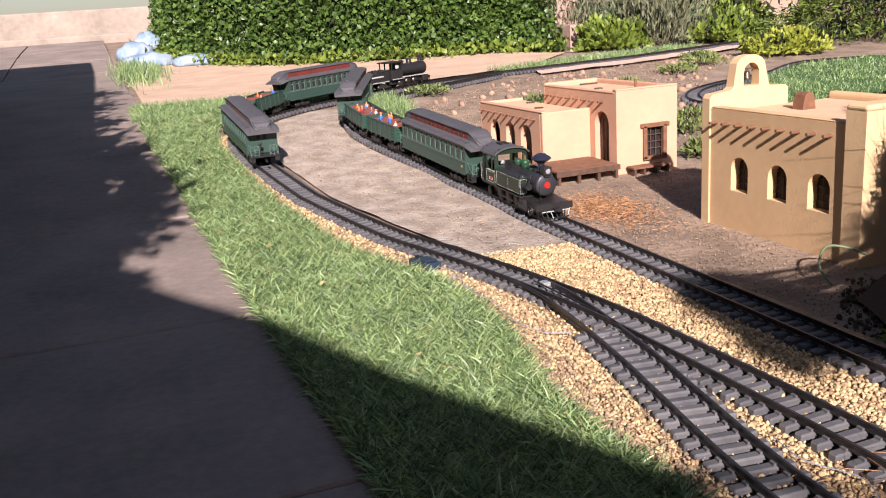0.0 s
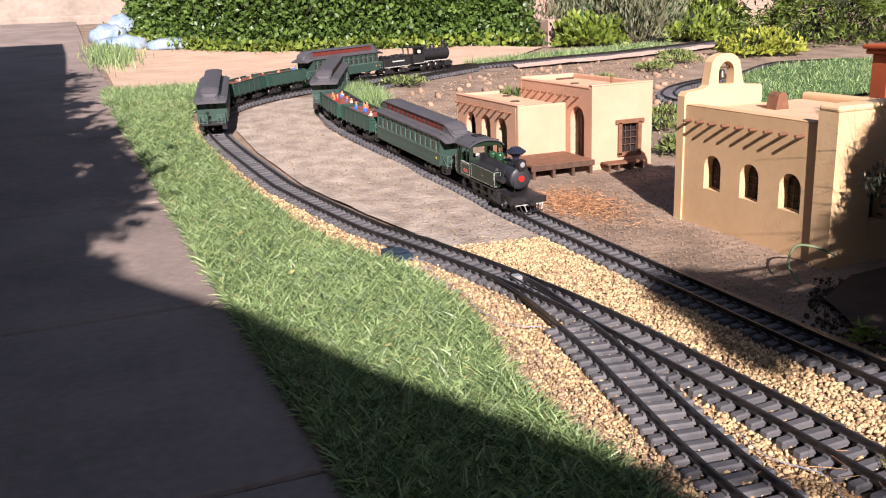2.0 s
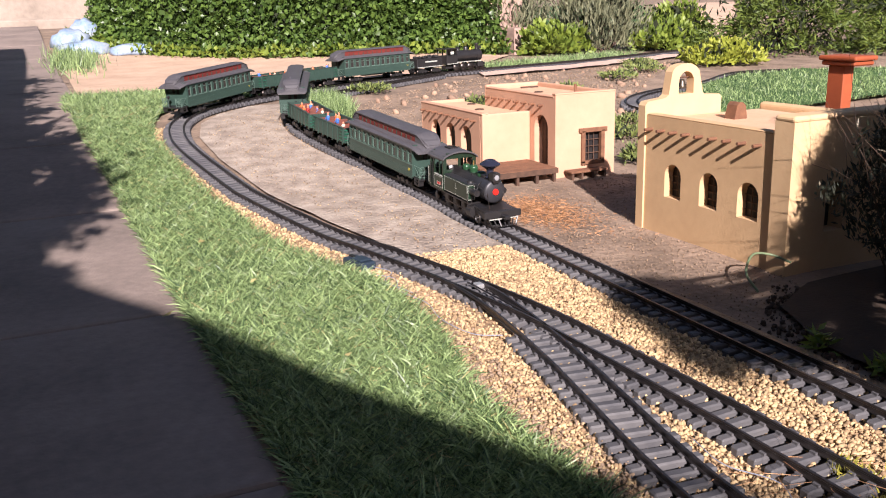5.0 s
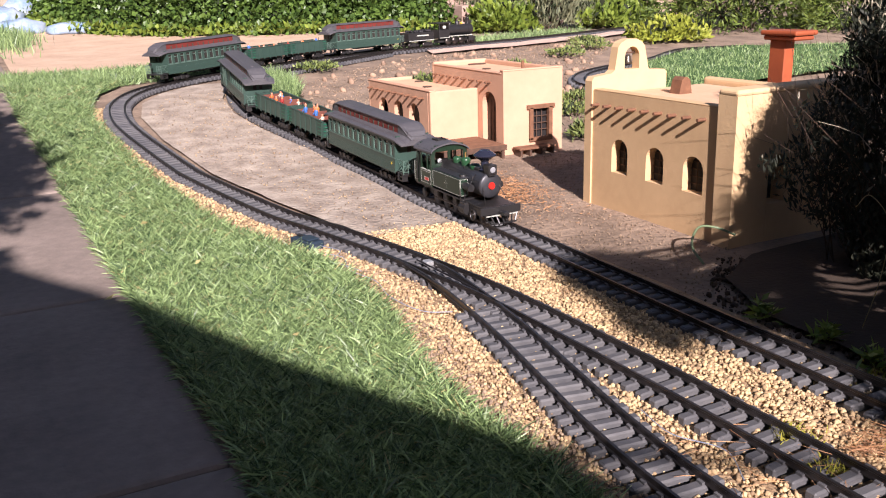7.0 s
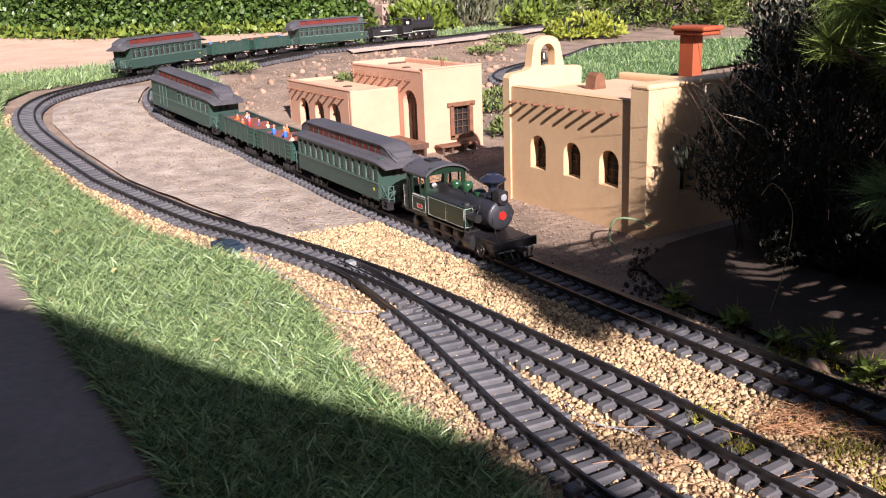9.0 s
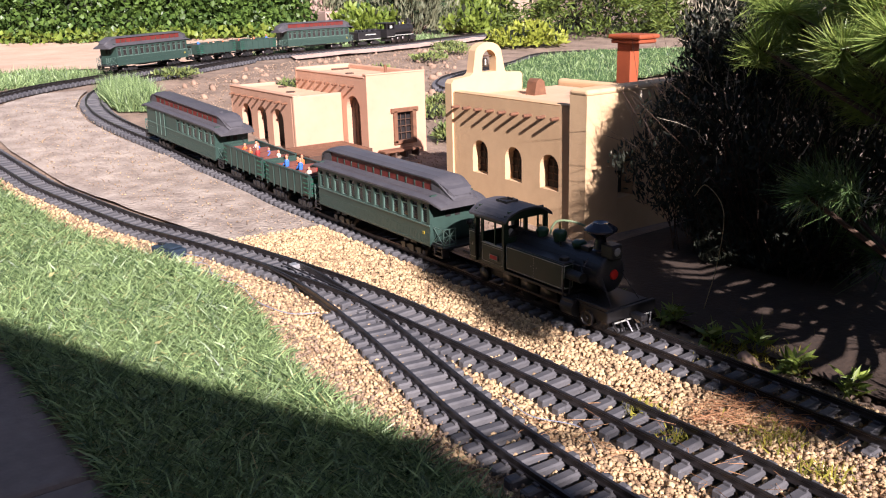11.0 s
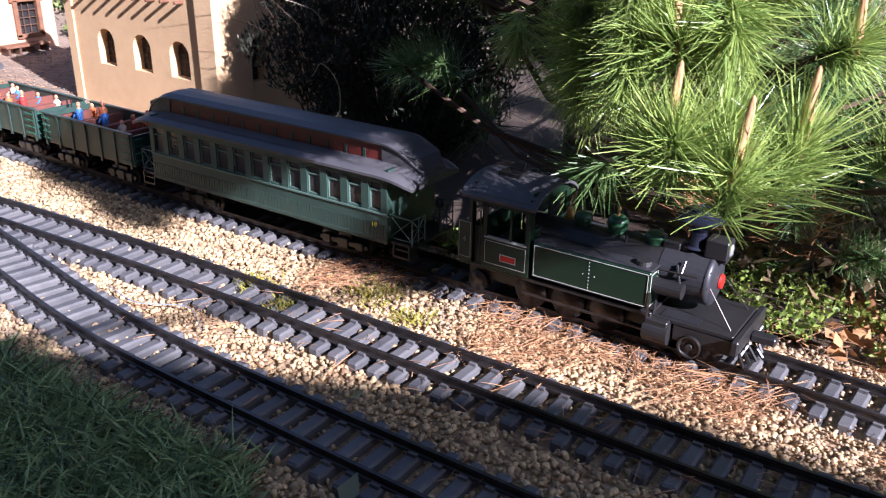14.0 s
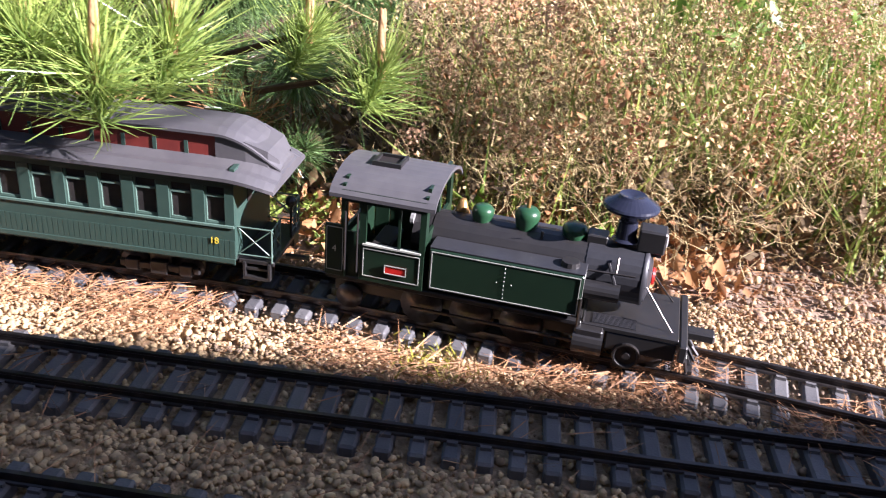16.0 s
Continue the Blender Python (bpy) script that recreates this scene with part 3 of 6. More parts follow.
def coach(name, label, number="", baggage=False, L=.40):
    w, z0, z1, zs, zt = .092, .043, .122, .1300, .1475
    root = tagged(new(name), label, "train car", "green passenger train cars")
    h = L / 2
    # lower side panels with vertical boarding
    for s in (-1, 1):
        bm = bx(-h, h, min(s * w / 2, s * (w / 2 - .003)), max(s * w / 2, s * (w / 2 - .003)), z0, .080)
        panel = part("side_panel", bm, CAR_GREEN, root)
        n = int(L / .0048)
        for i in range(n):
            bd = new("board", BOARD)
            bd.parent = panel
            bd.matrix_basis = Matrix.Translation((-h + L * (i + .5) / n, s * (w / 2 + .0001), 0))
        part("belt_rail", bx(-h, h, min(s * w / 2, s * (w / 2 + .0016)), max(s * w / 2, s * (w / 2 + .0016)), .0775, .0805, .0004), GREEN_TRIM, root)
        part("sill", bx(-h, h, min(s * w / 2, s * (w / 2 + .0012)), max(s * w / 2, s * (w / 2 + .0012)), z0 - .004, z0 + .0015, .0004), CAR_GREEN, root)
        part("letter_board", bx(-h, h, min(s * (w / 2 - .003), s * w / 2), max(s * (w / 2 - .003), s * w / 2), .1125, z1), CAR_GREEN, root)
        # windows: posts, sashes, panes
        n = 13 if not baggage else 7
        x0, x1 = (-h, h) if not baggage else (-.02, h)
        if baggage:
            part("door_panel", bx(-h, -.02, min(s * (w / 2 - .003), s * w / 2), max(s * (w / 2 - .003), s * w / 2), .080, .1125), CAR_GREEN, root)
            dr = part("sliding_door", bx(-.135, -.085, min(s * w / 2, s * (w / 2 + .0015)), max(s * w / 2, s * (w / 2 + .0015)), .048, .118, .0005), CAR_GREEN, root)
            bm = bmesh.new()
            for xx in (-.135, -.085, -.110):
                box(bm, xx - .001, xx + .001, min(s * (w / 2 + .0015), s * (w / 2 + .0025)), max(s * (w / 2 + .0015), s * (w / 2 + .0025)), .05, .116)
            part("door_frame", bm, GREEN_TRIM, dr)
        pitch = (x1 - x0) / n
        for i in range(n + 1):
            x = x0 + pitch * i
            pw = .0052 if 0 < i < n else .008
            part("window_post", bx(max(x - pw, -h), min(x + pw, h), min(s * (w / 2 - .003), s * (w / 2 + .0004)), max(s * (w / 2 - .003), s * (w / 2 + .0004)), .0805, .1125), CAR_GREEN, root)
            if i < n:
                xa, xb = x + .0055, x + pitch - .0055
                pane = part("pane", bx(xa, xb, min(s * (w / 2 - .004), s * (w / 2 - .003)), max(s * (w / 2 - .004), s * (w / 2 - .003)), .0805, .1125), GLASS_DARK, root, "dark window pane")
                bm = bmesh.new()
                y0, y1 = sorted((s * (w / 2 - .003), s * (w / 2 - .0012)))
                box(bm, xa - .0005, xa + .0013, y0, y1, .0815, .1115)
                box(bm, xb - .0013, xb + .0005, y0, y1, .0815, .1115)
                box(bm, xa, xb, y0, y1, .0805, .0825)
                box(bm, xa, xb, y0, y1, .1035, .1052)
                part("sash", bm, GREEN_TRIM, pane, "pale green window sash")
    part("floor", bx(-h, h, -w / 2 + .0035, w / 2 - .0035, z0 - .002, z0 + .003), BLACK, root)
    part("inside", bx(-h + .005, h - .005, -w / 2 + .0046, w / 2 - .0046, z0 + .004, z1 - .003), WINDOW_DARK, root, "dark inside of the car")
    # ends with doors
    for s in (-1, 1):
        a, b = sorted((s * h, s * (h - .004)))
        e = part("end_wall", bx(a, b, -w / 2 + .0031, w / 2 - .0031, z0, z1 + .006), CAR_GREEN, root)
        bm = bmesh.new()
        a, b = sorted((s * (h + .0002), s * (h + .001)))
        for y in (-.0095, .0095):
            box(bm, a, b, y - .005, y + .005, .09, .118)
        part("door_window", bm, WINDOW_DARK, e, "dark door windows")
        # platform, railings, steps
        a, b = sorted((s * h, s * (h + .032)))
        pf = part("platform", bx(a, b, -w / 2 + .006, w / 2 - .006, z0 - .006, z0 - .001, .0008), BLACK, root)
        xe = s * (h + .030)
        for q in (-1, 1):
            bm = bmesh.new()
            y0, y1, y = q * .016, q * .040, q * .040
            for yy in (q * .040, q * .028, q * .016):
                rod(bm, (xe, yy, z0 - .002), (xe, yy, z0 + .034), .0009, 5)
            for z in (z0 + .034, z0 + .02, z0 + .004):
                rod(bm, (xe, y0, z), (xe, y1, z), .0009, 5)
            rod(bm, (xe, y0, z0 + .004), (xe, y1, z0 + .034), .0007, 5)
            rod(bm, (xe, y1, z0 + .004), (xe, y0, z0 + .034), .0007, 5)
            rod(bm, (s * h, y, z0 + .034), (xe, y, z0 + .034), .0009, 5)
            rod(bm, (s * h, y, z0 + .004), (xe, y, z0 + .034), .0007, 5)
            rod(bm, (s * h, y, z0 + .034), (xe, y, z0 + .004), .0007, 5)
            rod(bm, (s * h, y, z0 + .004), (xe, y, z0 + .004), .0009, 5)
            part("railing", bm, GREEN_TRIM, pf, "green cast platform railing")
        for y in (-.036, .036):
            bm = bmesh.new()
            box(bm, min(s * (h + .006), s * (h + .028)), max(s * (h + .006), s * (h + .028)), y - .007, y + .007, .018, .021)
            box(bm, min(s * (h + .006), s * (h + .028)), max(s * (h + .006), s * (h + .028)), y - .005, y + .005, .029, .032)
            for xx in (s * (h + .006), s * (h + .028)):
                box(bm, xx - .001, xx + .001, y - .007, y + .007, .018, z0 - .003)
            part("step", bm, BLACK, pf)
        bm = rod(bmesh.new(), (s * (h + .031), .012, z0 - .002), (s * (h + .031), .012, z0 + .036), .0011, 5)
        bmesh.ops.create_uvsphere(bm, u_segments=8, v_segments=5, radius=.0055, matrix=Matrix.Translation((s * (h + .031), .012, z0 + .04)))
        part("brake_wheel", bm, BLACK, pf)
        bm = rod(bmesh.new(), (s * (h + .03), 0, .024), (s * (h + .052), 0, .024), .003, 6)
        part("coupler", bm, BLACK, root, "black knuckle coupler")
    # clerestory roof, with swept ends
    he = h + .034
    bm = bmesh.new()
    ends = [u / 6 for u in range(7)]
    st = [(-h + .012 - (he - h + .012) * u, u) for u in reversed(ends)] + [(h - .012 + (he - h + .012) * u, u) for u in ends]
    rings = []
    for x, k in st:
        dz = -.009 * k ** 2.2
        sec = [(w / 2 + .0055, z1 - .002), (w / 2 + .0055, z1 + .001), (w * .46, z1 + .0045), (w * .37, zs - .0035), (.0255, zs)]
        sec = sec + [(-y, z) for y, z in reversed(sec)]
        rings.append([bm.verts.new((x, y * (1 - .10 * k ** 4), z + dz)) for y, z in sec])
    for a, b in zip(rings, rings[1:]):
        for i in range(len(a) - 1):
            bm.faces.new((a[i], b[i], b[i + 1], a[i + 1]))
    for r in (rings[0], rings[-1]):
        bm.faces.new(r)
    bmesh.ops.recalc_face_normals(bm, faces=bm.faces[:])
    rf = part("roof", bm, ROOF_GREY, root, "grey canvas roof")
    part("clerestory", bx(-h + .02, h - .02, -.0245, .0245, zs - .006, zt - .004), CLERESTORY, rf, "dark red clerestory side")
    n = 13
    for i in range(n + 1):
        for s in (-1, 1):
            cp = new("clerestory_post", CPOST)
            cp.parent = rf
            cp.matrix_basis = Matrix.Translation((-h + .02 + (L - .04) * i / n, s * .0249, 0))
    bm = bmesh.new()
    rings = []
    hood = [(u / 7, -.021 * (u / 7) ** 2, 1 - .30 * (u / 7) ** 3) for u in range(8)]
    hood = [(-h + .02 - (he - h + .018) * u, dz, kw) for u, dz, kw in reversed(hood)] + [(h - .02 + (he - h + .018) * u, dz, kw) for u, dz, kw in hood]
    for x, dz, kw in hood:
        sec = [(.0285, zt - .0045), (.0285, zt - .003), (.018, zt - .0007), (0, zt)]
        sec = sec + [(-y, z) for y, z in reversed(sec[:-1])]
        rings.append([bm.verts.new((x, y * kw, z + dz)) for y, z in sec])
    for a, b in zip(rings, rings[1:]):
        for i in range(len(a) - 1):
            bm.faces.new((a[i], b[i], b[i + 1], a[i + 1]))
        bm.faces.new((a[0], a[-1], b[-1], b[0]))
    for r in (rings[0], rings[-1]):
        bm.faces.new(r)
    # swept hoods that close the clerestory at its ends
    for s in (-1, 1):
        ring = []
        for x, z, hw in ((s * (h - .022), zt - .004, .0262), (s * (h + .004), zt - .0065, .0262), (s * (he - .012), zt - .0115, .023), (s * (he - .004), zt - .018, .016)):
            ring.append([bm.verts.new((x, -hw, zs - .006)), bm.verts.new((x, -hw, z)), bm.verts.new((x, hw, z)), bm.verts.new((x, hw, zs - .006))])
        for a, b in zip(ring, ring[1:]):
            for i in range(3):
                bm.faces.new((a[i], b[i], b[i + 1], a[i + 1]))
    bmesh.ops.recalc_face_normals(bm, faces=bm.faces[:])
    part("clerestory_roof", bm, ROOF_GREY, rf)
    for x in (-h + .075, h - .075):
        bogie(x, root)
    bm = bx(-.06, .06, -.02, .02, .024, .038, .002)
    rod(bm, (-.09, -.03, .03), (.09, -.03, .03), .0012, 5)
    rod(bm, (-.09, .03, .03), (.09, .03, .03), .0012, 5)
    part("underframe", bm, BLACK, root)
    if baggage:
        bm = lathe(bmesh.new(), [(0, .012), (.006, .011), (.007, .006), (.003, .005), (.003, 0)], 10, Matrix.Translation((h - .035, -.006, zs + .008)))
        part("roof_vent", bm, ROOF_GREY, rf)
    if number:
        for s in (-1, 1):
            text_mesh(number, .0085, GOLD, pose(h - .018, s * (w / 2 + .0012), .052, 90, 0, 0 if s < 0 else 180), root, "car_number", "gold car number")
    return root


def settle(root, heights):
    """Lays the heights of a car's parts anew: pairs of old and new height, even between them."""
    a, b = zip(*heights)
    done = set()
    for ob in root.children_recursive:
        if ob.data and ob.data.name not in done and ob.data.name.split(".")[0] not in ("car_number", "lettering_curve"):
            done.add(ob.data.name)
            for v in ob.data.vertices:
                v.co.z = float(np.interp(v.co.z, a, b))


def figure(x, y, z, cloth, parent, tall=.03, turn=0):
    """A toy passenger: one plain mesh."""
    bm = bmesh.new()
    lathe(bm, [(0, 0), (.0045, 0), (.0050, tall * .3), (.0046, tall * .5), (.0058, tall * .70), (.0034, tall * .78), (.0016, tall * .80), (.0028, tall * .85), (.0030, tall * .92), (.0018, tall * .98), (0, tall)], 10, Matrix.Translation((x, y, z)) @ pose(0, 0, 0, 0, 0, turn))
    rod(bm, (x - .0058, y, z + tall * .69), (x - .007, y - .007, z + tall * .48), .0014, 6)
    rod(bm, (x + .0058, y, z + tall * .69), (x + .007, y - .007, z + tall * .48), .0014, 6)
    ob = part("toy_passenger", bm, [cloth, FLESH], parent, "", True)
    for p in ob.data.polygons:
        if p.center.z > z + tall * .79:
            p.material_index = 1
    return ob


def gondola(people, seed=0, L=.215):
    r = random.Random(seed)
    w, z0, z1 = .086, .035, .079
    root = tagged(new("open_gondola_car"), "green open excursion car carrying painted toy passengers", "train car", "green excursion cars")
    h = L / 2
    for s in (-1, 1):
        a, b = sorted((s * w / 2, s * (w / 2 - .003)))
        sd = part("side_wall", bx(-h, h, a, b, z0, z1, .0005), CAR_GREEN, root)
        a, b = sorted((s * w / 2, s * (w / 2 + .0016)))
        for i in range(7):
            x = -h + .006 + (L - .012) * i / 6
            part("side_rib", bx(x - .0022, x + .0022, a, b, z0 - .004, z1), CAR_GREEN, sd)
        part("top_rail", bx(-h, h, min(s * (w / 2 - .004), s * (w / 2 + .002)), max(s * (w / 2 - .004), s * (w / 2 + .002)), z1 + .0002, z1 + .0025, .0004), CAR_GREEN, sd)
        a, b = sorted((s * h, s * (h - .003)))
        ew = part("end_wall", bx(a, b, -w / 2 + .0031, w / 2 - .0031, z0, z1 - .001), CAR_GREEN, root, "green end wall")
        for z in (z0 + .008, z0 + .018, z0 + .028, z0 + .038):
            for y in (-w / 2 - .003, w / 2 + .003):
                part("grab_iron", rod(bmesh.new(), (s * (h - .004), y, z), (s * (h - .022), y, z), .0009, 5), GREEN_BRIGHT, ew)
            part("grab_iron", rod(bmesh.new(), (s * (h + .002), -.041, z), (s * (h + .002), -.026, z), .0009, 5), GREEN_BRIGHT, ew)
        rod_bm = rod(bmesh.new(), (s * h, 0, .024), (s * (h + .016), 0, .024), .003, 6)
        part("coupler", rod_bm, BLACK, root, "black knuckle coupler")
        bm = rod(bmesh.new(), (s * (h + .003), .01, z0), (s * (h + .003), .01, z1 + .012), .0011, 5)
        part("brake_staff", bm, BLACK, root)
    part("floor", bx(-h + .0035, h - .0035, -w / 2 + .0035, w / 2 - .0035, z0 - .002, z0 + .016), BROWN_LOAD, root, "brown plank floor")
    for i in range(4):
        x = -h + .03 + i * (L - .06) / 3
        part("bench", bx(x - .004, x + .004, -w / 2 + .006, w / 2 - .006, z0 + .0162, z0 + .042, .001), BROWN_LOAD, root, "red-brown bench back")
    for x in (-h + .045, h - .045):
        bogie(x, root, .0115, .04)
    part("underframe", bx(-h + .01, h - .01, -.014, .014, .022, z0 - .0022), BLACK, root)
    cl = [BLUE_CLOTH, ORANGE_CLOTH, PALE_CLOTH, RED_CLOTH, BLUE_CLOTH, ORANGE_CLOTH]
    for i in range(people):
        x = -h + .022 + (L - .044) * (i + .5) / people + r.uniform(-.006, .006)
        figure(x, (-1 if i % 2 else 1) * r.uniform(.01, .026), z0 + .0165, cl[(i * 5 + seed) % 6], root, r.choice((.034, .038, .036, .048)), r.uniform(0, 360))
    return root


def lining(x0, x1, z0, z1, y, s, parent, t=.0007):
    bm = bmesh.new()
    a, b = sorted((y, y + s * .0004))
    for xa, xb, za, zb in ((x0, x1, z0, z0 + t), (x0, x1, z1 - t, z1), (x0, x0 + t, z0, z1), (x1 - t, x1, z0, z1)):
        box(bm, xa, xb, a, b, za, zb)
    return part("lining", bm, WHITE_LINE, parent, "thin white lining")


def tank_loco():
    """Origin under the cab's number plate; x runs forwards."""
    root = tagged(new("tank_locomotive"), "dark green side-tank steam locomotive with white lining and black stack", "locomotive")
    W = .043
    # frames, pilot deck
    part("frame", bx(-.06, .20, -.022, .022, .012, .034, .001), BLACK, root)
    part("running_board", bx(-.062, .155, -.04, .04, .032, .0365, .0008), BLACK, root)
    # cab
    cab = part("cab", bx(-.06, .022, -W + .004, W - .004, .0365, .040), LOCO_GREEN, root, "dark green cab")
    for s in (-1, 1):
        a, b = sorted((s * W, s * (W - .0025)))
        part("cab_side", bx(-.032, .0235, a, b, .037, .070, .0005), LOCO_GREEN, cab)
        part("cab_side", bx(-.062, -.0445, a, b, .037, .084, .0005), LOCO_GREEN, cab, "low bunker side")
        for x0, x1 in ((-.032, -.0265), (.0005, .0025), (.0185, .0235)):
            part("window_post", bx(x0, x1, a, b, .070, .113), LOCO_GREEN, cab)
        part("cab_side", bx(-.048, .0235, a, b, .106, .116), LOCO_GREEN, cab)
        part("cab_door", bx(-.0445, -.032, min(s * (W - .004), s * (W - .006)), max(s * (W - .004), s * (W - .006)), .037, .078), LOCO_GREEN, cab)
        part("door_post", bx(-.048, -.0445, a, b, .037, .107), LOCO_GREEN, cab)
        a2, b2 = sorted((s * (W + .0003), s * (W + .0013)))
        pl = part("number_plate", bx(-.009, .009, a2, b2, .0485, .0555, .0004), RED_PLATE, cab, "red number plate with a white rim")
        lining(-.0095, .0095, .048, .056, s * (W + .0013), s, pl, .0008)
        lining(-.0285, .02, .042, .0675, s * (W + .0001), s, cab, .0006)
        lining(-.0605, -.046, .042, .082, s * (W + .0001), s, cab, .0006)
        part("sill", bx(-.029, .0205, a - .001, b + .001, .070, .0715), WHITE_LINE, cab)
        text_mesh("4", .008, WHITE_LINE, pose(-.0535, s * (W + .0003), .062, 90, 0, 0 if s < 0 else 180), cab, "bunker_number", "white number 4")
        rod_bm = rod(bmesh.new(), (-.0435, s * (W + .002), .045), (-.0435, s * (W + .002), .098), .0009, 5)
        rod(rod_bm, (-.033, s * (W + .002), .045), (-.033, s * (W + .002), .098), .0009, 5)
        part("grab_rail", rod_bm, BLACK, cab)
    # front and back cab walls with windows
    for x, pts in ((.021, ((-.0405, -.034, .0365, .12), (.034, .0405, .0365, .12), (-.034, .034, .0365, .086), (-.034, .034, .111, .125), (-.003, .003, .086, .111))), (-.048, ((-.0405, -.034, .0365, .12), (.034, .0405, .0365, .12), (-.034, .034, .0365, .080), (-.034, .034, .109, .124)))):
        bm = bmesh.new()
        for y0, y1, z0, z1 in pts:
            box(bm, x, x + .0025, y0, y1, z0, z1)
        part("cab_front" if x > 0 else "cab_back", bm, LOCO_GREEN, cab)
    part("driver_seat", bx(-.03, -.012, -.02, .02, .0402, .062, .002), WINDOW_DARK, cab)
    part("backhead", rod(bmesh.new(), (.006, 0, .07), (.0208, 0, .07), .023, 16), BLACK, cab)
    part("gauge_brass", rod(bmesh.new(), (.003, -.014, .088), (.0058, -.014, .088), .005, 10), SILVER, cab)
    # curved roof with a hatch
    bm = bmesh.new()
    rings = []
    for x in (-.058, .0305):
        rings.append([bm.verts.new((x, .0485 * math.sin(a), .1025 + .026 * math.cos(a * .95) + e)) for e in (0, -.003) for a in ([k * .176 - 1.23 for k in range(15)] if e == 0 else [1.23 - k * .176 for k in range(15)])])
    n = len(rings[0])
    for i in range(n):
        bm.faces.new((rings[0][i], rings[0][(i + 1) % n], rings[1][(i + 1) % n], rings[1][i]))
    bm.faces.new(rings[0])
    bm.faces.new(rings[1])
    bmesh.ops.recalc_face_normals(bm, faces=bm.faces[:])
    rf = part("cab_roof", bm, ROOF_GREY, root, "dark grey curved cab roof")
    bm = bmesh.new()
    for x0, x1, y0, y1 in ((-.034, -.0315, -.011, .011), (-.012, -.0095, -.011, .011), (-.034, -.0095, -.0115, -.009), (-.034, -.0095, .009, .0115)):
        box(bm, x0, x1, y0, y1, .127, .1315)
    part("roof_hatch", bm, BLACK, rf)
    part("hatch_opening", bx(-.0315, -.012, -.009, .009, .1275, .129), WINDOW_DARK, rf)
    # side tanks
    for s in (-1, 1):
        y0, y1 = sorted((s * W, s * (W - .018)))
        tk = part("side_tank", bx(.0275, .152, y0, y1, .0405, .0775, .0012), LOCO_GREEN, root, "dark green riveted side tank")
        lining(.0295, .150, .0425, .0757, s * (W + .0001), s, tk)
        bm = bmesh.new()
        for k in range(8):
            bmesh.ops.create_icosphere(bm, subdivisions=1, radius=.0006, matrix=Matrix.Translation((.09, s * (W + .0002), .0455 + k * .0038)))
        for k in (-1, 1):
            bmesh.ops.create_icosphere(bm, subdivisions=1, radius=.0006, matrix=Matrix.Translation((.09 + k * .006, s * (W + .0002), .0588)))
        part("rivet", bm, WHITE_LINE, tk)
        bm = bmesh.new()
        a, b = sorted((s * (W - .0175), s * (W - .0005)))
        for ya, yb, za, zb in ((a, b, .0425, .0434), (a, b, .0748, .0757), (a, a + .0009, .0425, .0757), (b - .0009, b, .0425, .0757)):
            box(bm, .1521, .1525, ya, yb, za, zb)
        part("lining", bm, WHITE_LINE, tk)
    part("tank_top", bx(.0272, .1525, -W + .001, W - .001, .0776, .0794, .0006), SMOKEBOX, root, "dark grey tank top")
    part("filler_cap", lathe(bmesh.new(), [(0, .004), (.007, .004), (.008, .0)], 14, Matrix.Translation((.139, -.03, .0794))), BLACK, root)
    # boiler, smokebox, domes, bell
    part("boiler", rod(bmesh.new(), (.022, 0, .068), (.15, 0, .068), .0245, 24), BLACK, root)
    sb = part("smokebox", rod(bmesh.new(), (.15, 0, .068), (.195, 0, .068), .025, 28), SMOKEBOX, root, "dark grey smokebox")
    bm = lathe(bmesh.new(), [(.0255, 0), (.0255, .003), (.021, .005), (.012, .0075), (0, .0085)], 28, Matrix.Translation((.195, 0, .068)) @ pose(0, 0, 0, 0, 90, 0))
    sd = part("smokebox_door", bm, SMOKEBOX, sb, "", True)
    part("number_plate", lathe(bmesh.new(), [(0, .002), (.0066, .002), (.0074, 0)], 20, Matrix.Translation((.2035, 0, .068)) @ pose(0, 0, 0, 0, 90, 0)), RED_PLATE, sd, "round red number plate")
    bm = bmesh.new()
    for k in range(10):
        a = 2 * math.pi * k / 10
        bmesh.ops.create_icosphere(bm, subdivisions=1, radius=.0016, matrix=Matrix.Translation((.198, .0235 * math.cos(a), .068 + .0235 * math.sin(a))))
    part("door_clamp", bm, BLACK, sd)
    for x, r, hh in ((.060, .0086, .0255), (.097, .0096, .030), (.137, .0098, .023)):
        part("dome", lathe(bmesh.new(), [(r * 1.35, 0), (r * 1.2, .002), (r * .8, .005), (r * .9, hh * .45), (r * 1.1, hh * .72), (r * 1.08, hh * .85), (r * .75, hh * .97), (0, hh)], 22, Matrix.Translation((x, 0, .0794))), DOME_GREEN, root, "glossy green steam dome", True)
    part("bell", lathe(bmesh.new(), [(0, .014), (.003, .0135), (.005, .006), (.0075, 0), (0, .001)], 14, Matrix.Translation((.04, .012, .088))), BRASS, root, "brass bell", True)
    part("whistle", rod(bmesh.new(), (.097, 0, .108), (.097, 0, .119), .0016, 8), BRASS, root, "brass whistle")
    bm = rod(bmesh.new(), (.112, -.012, .0794), (.112, -.012, .096), .0014, 6)
    part("safety_valve", bm, BLACK, root)
    part("generator", bx(.147, .164, -.008, .008, .088, .098, .001), BLACK, root)
    st = part("smoke_stack", lathe(bmesh.new(), [(.011, 0), (.0085, .002), (.0078, .016), (.0095, .0185), (.0222, .0275), (.0228, .0295), (.0215, .031), (.0125, .0368), (.0105, .0385), (.0085, .038), (0, .036)], 32, Matrix.Translation((.177, 0, .0965))), STACK_BLUE, root, "black diamond smoke stack with a blue sheen")
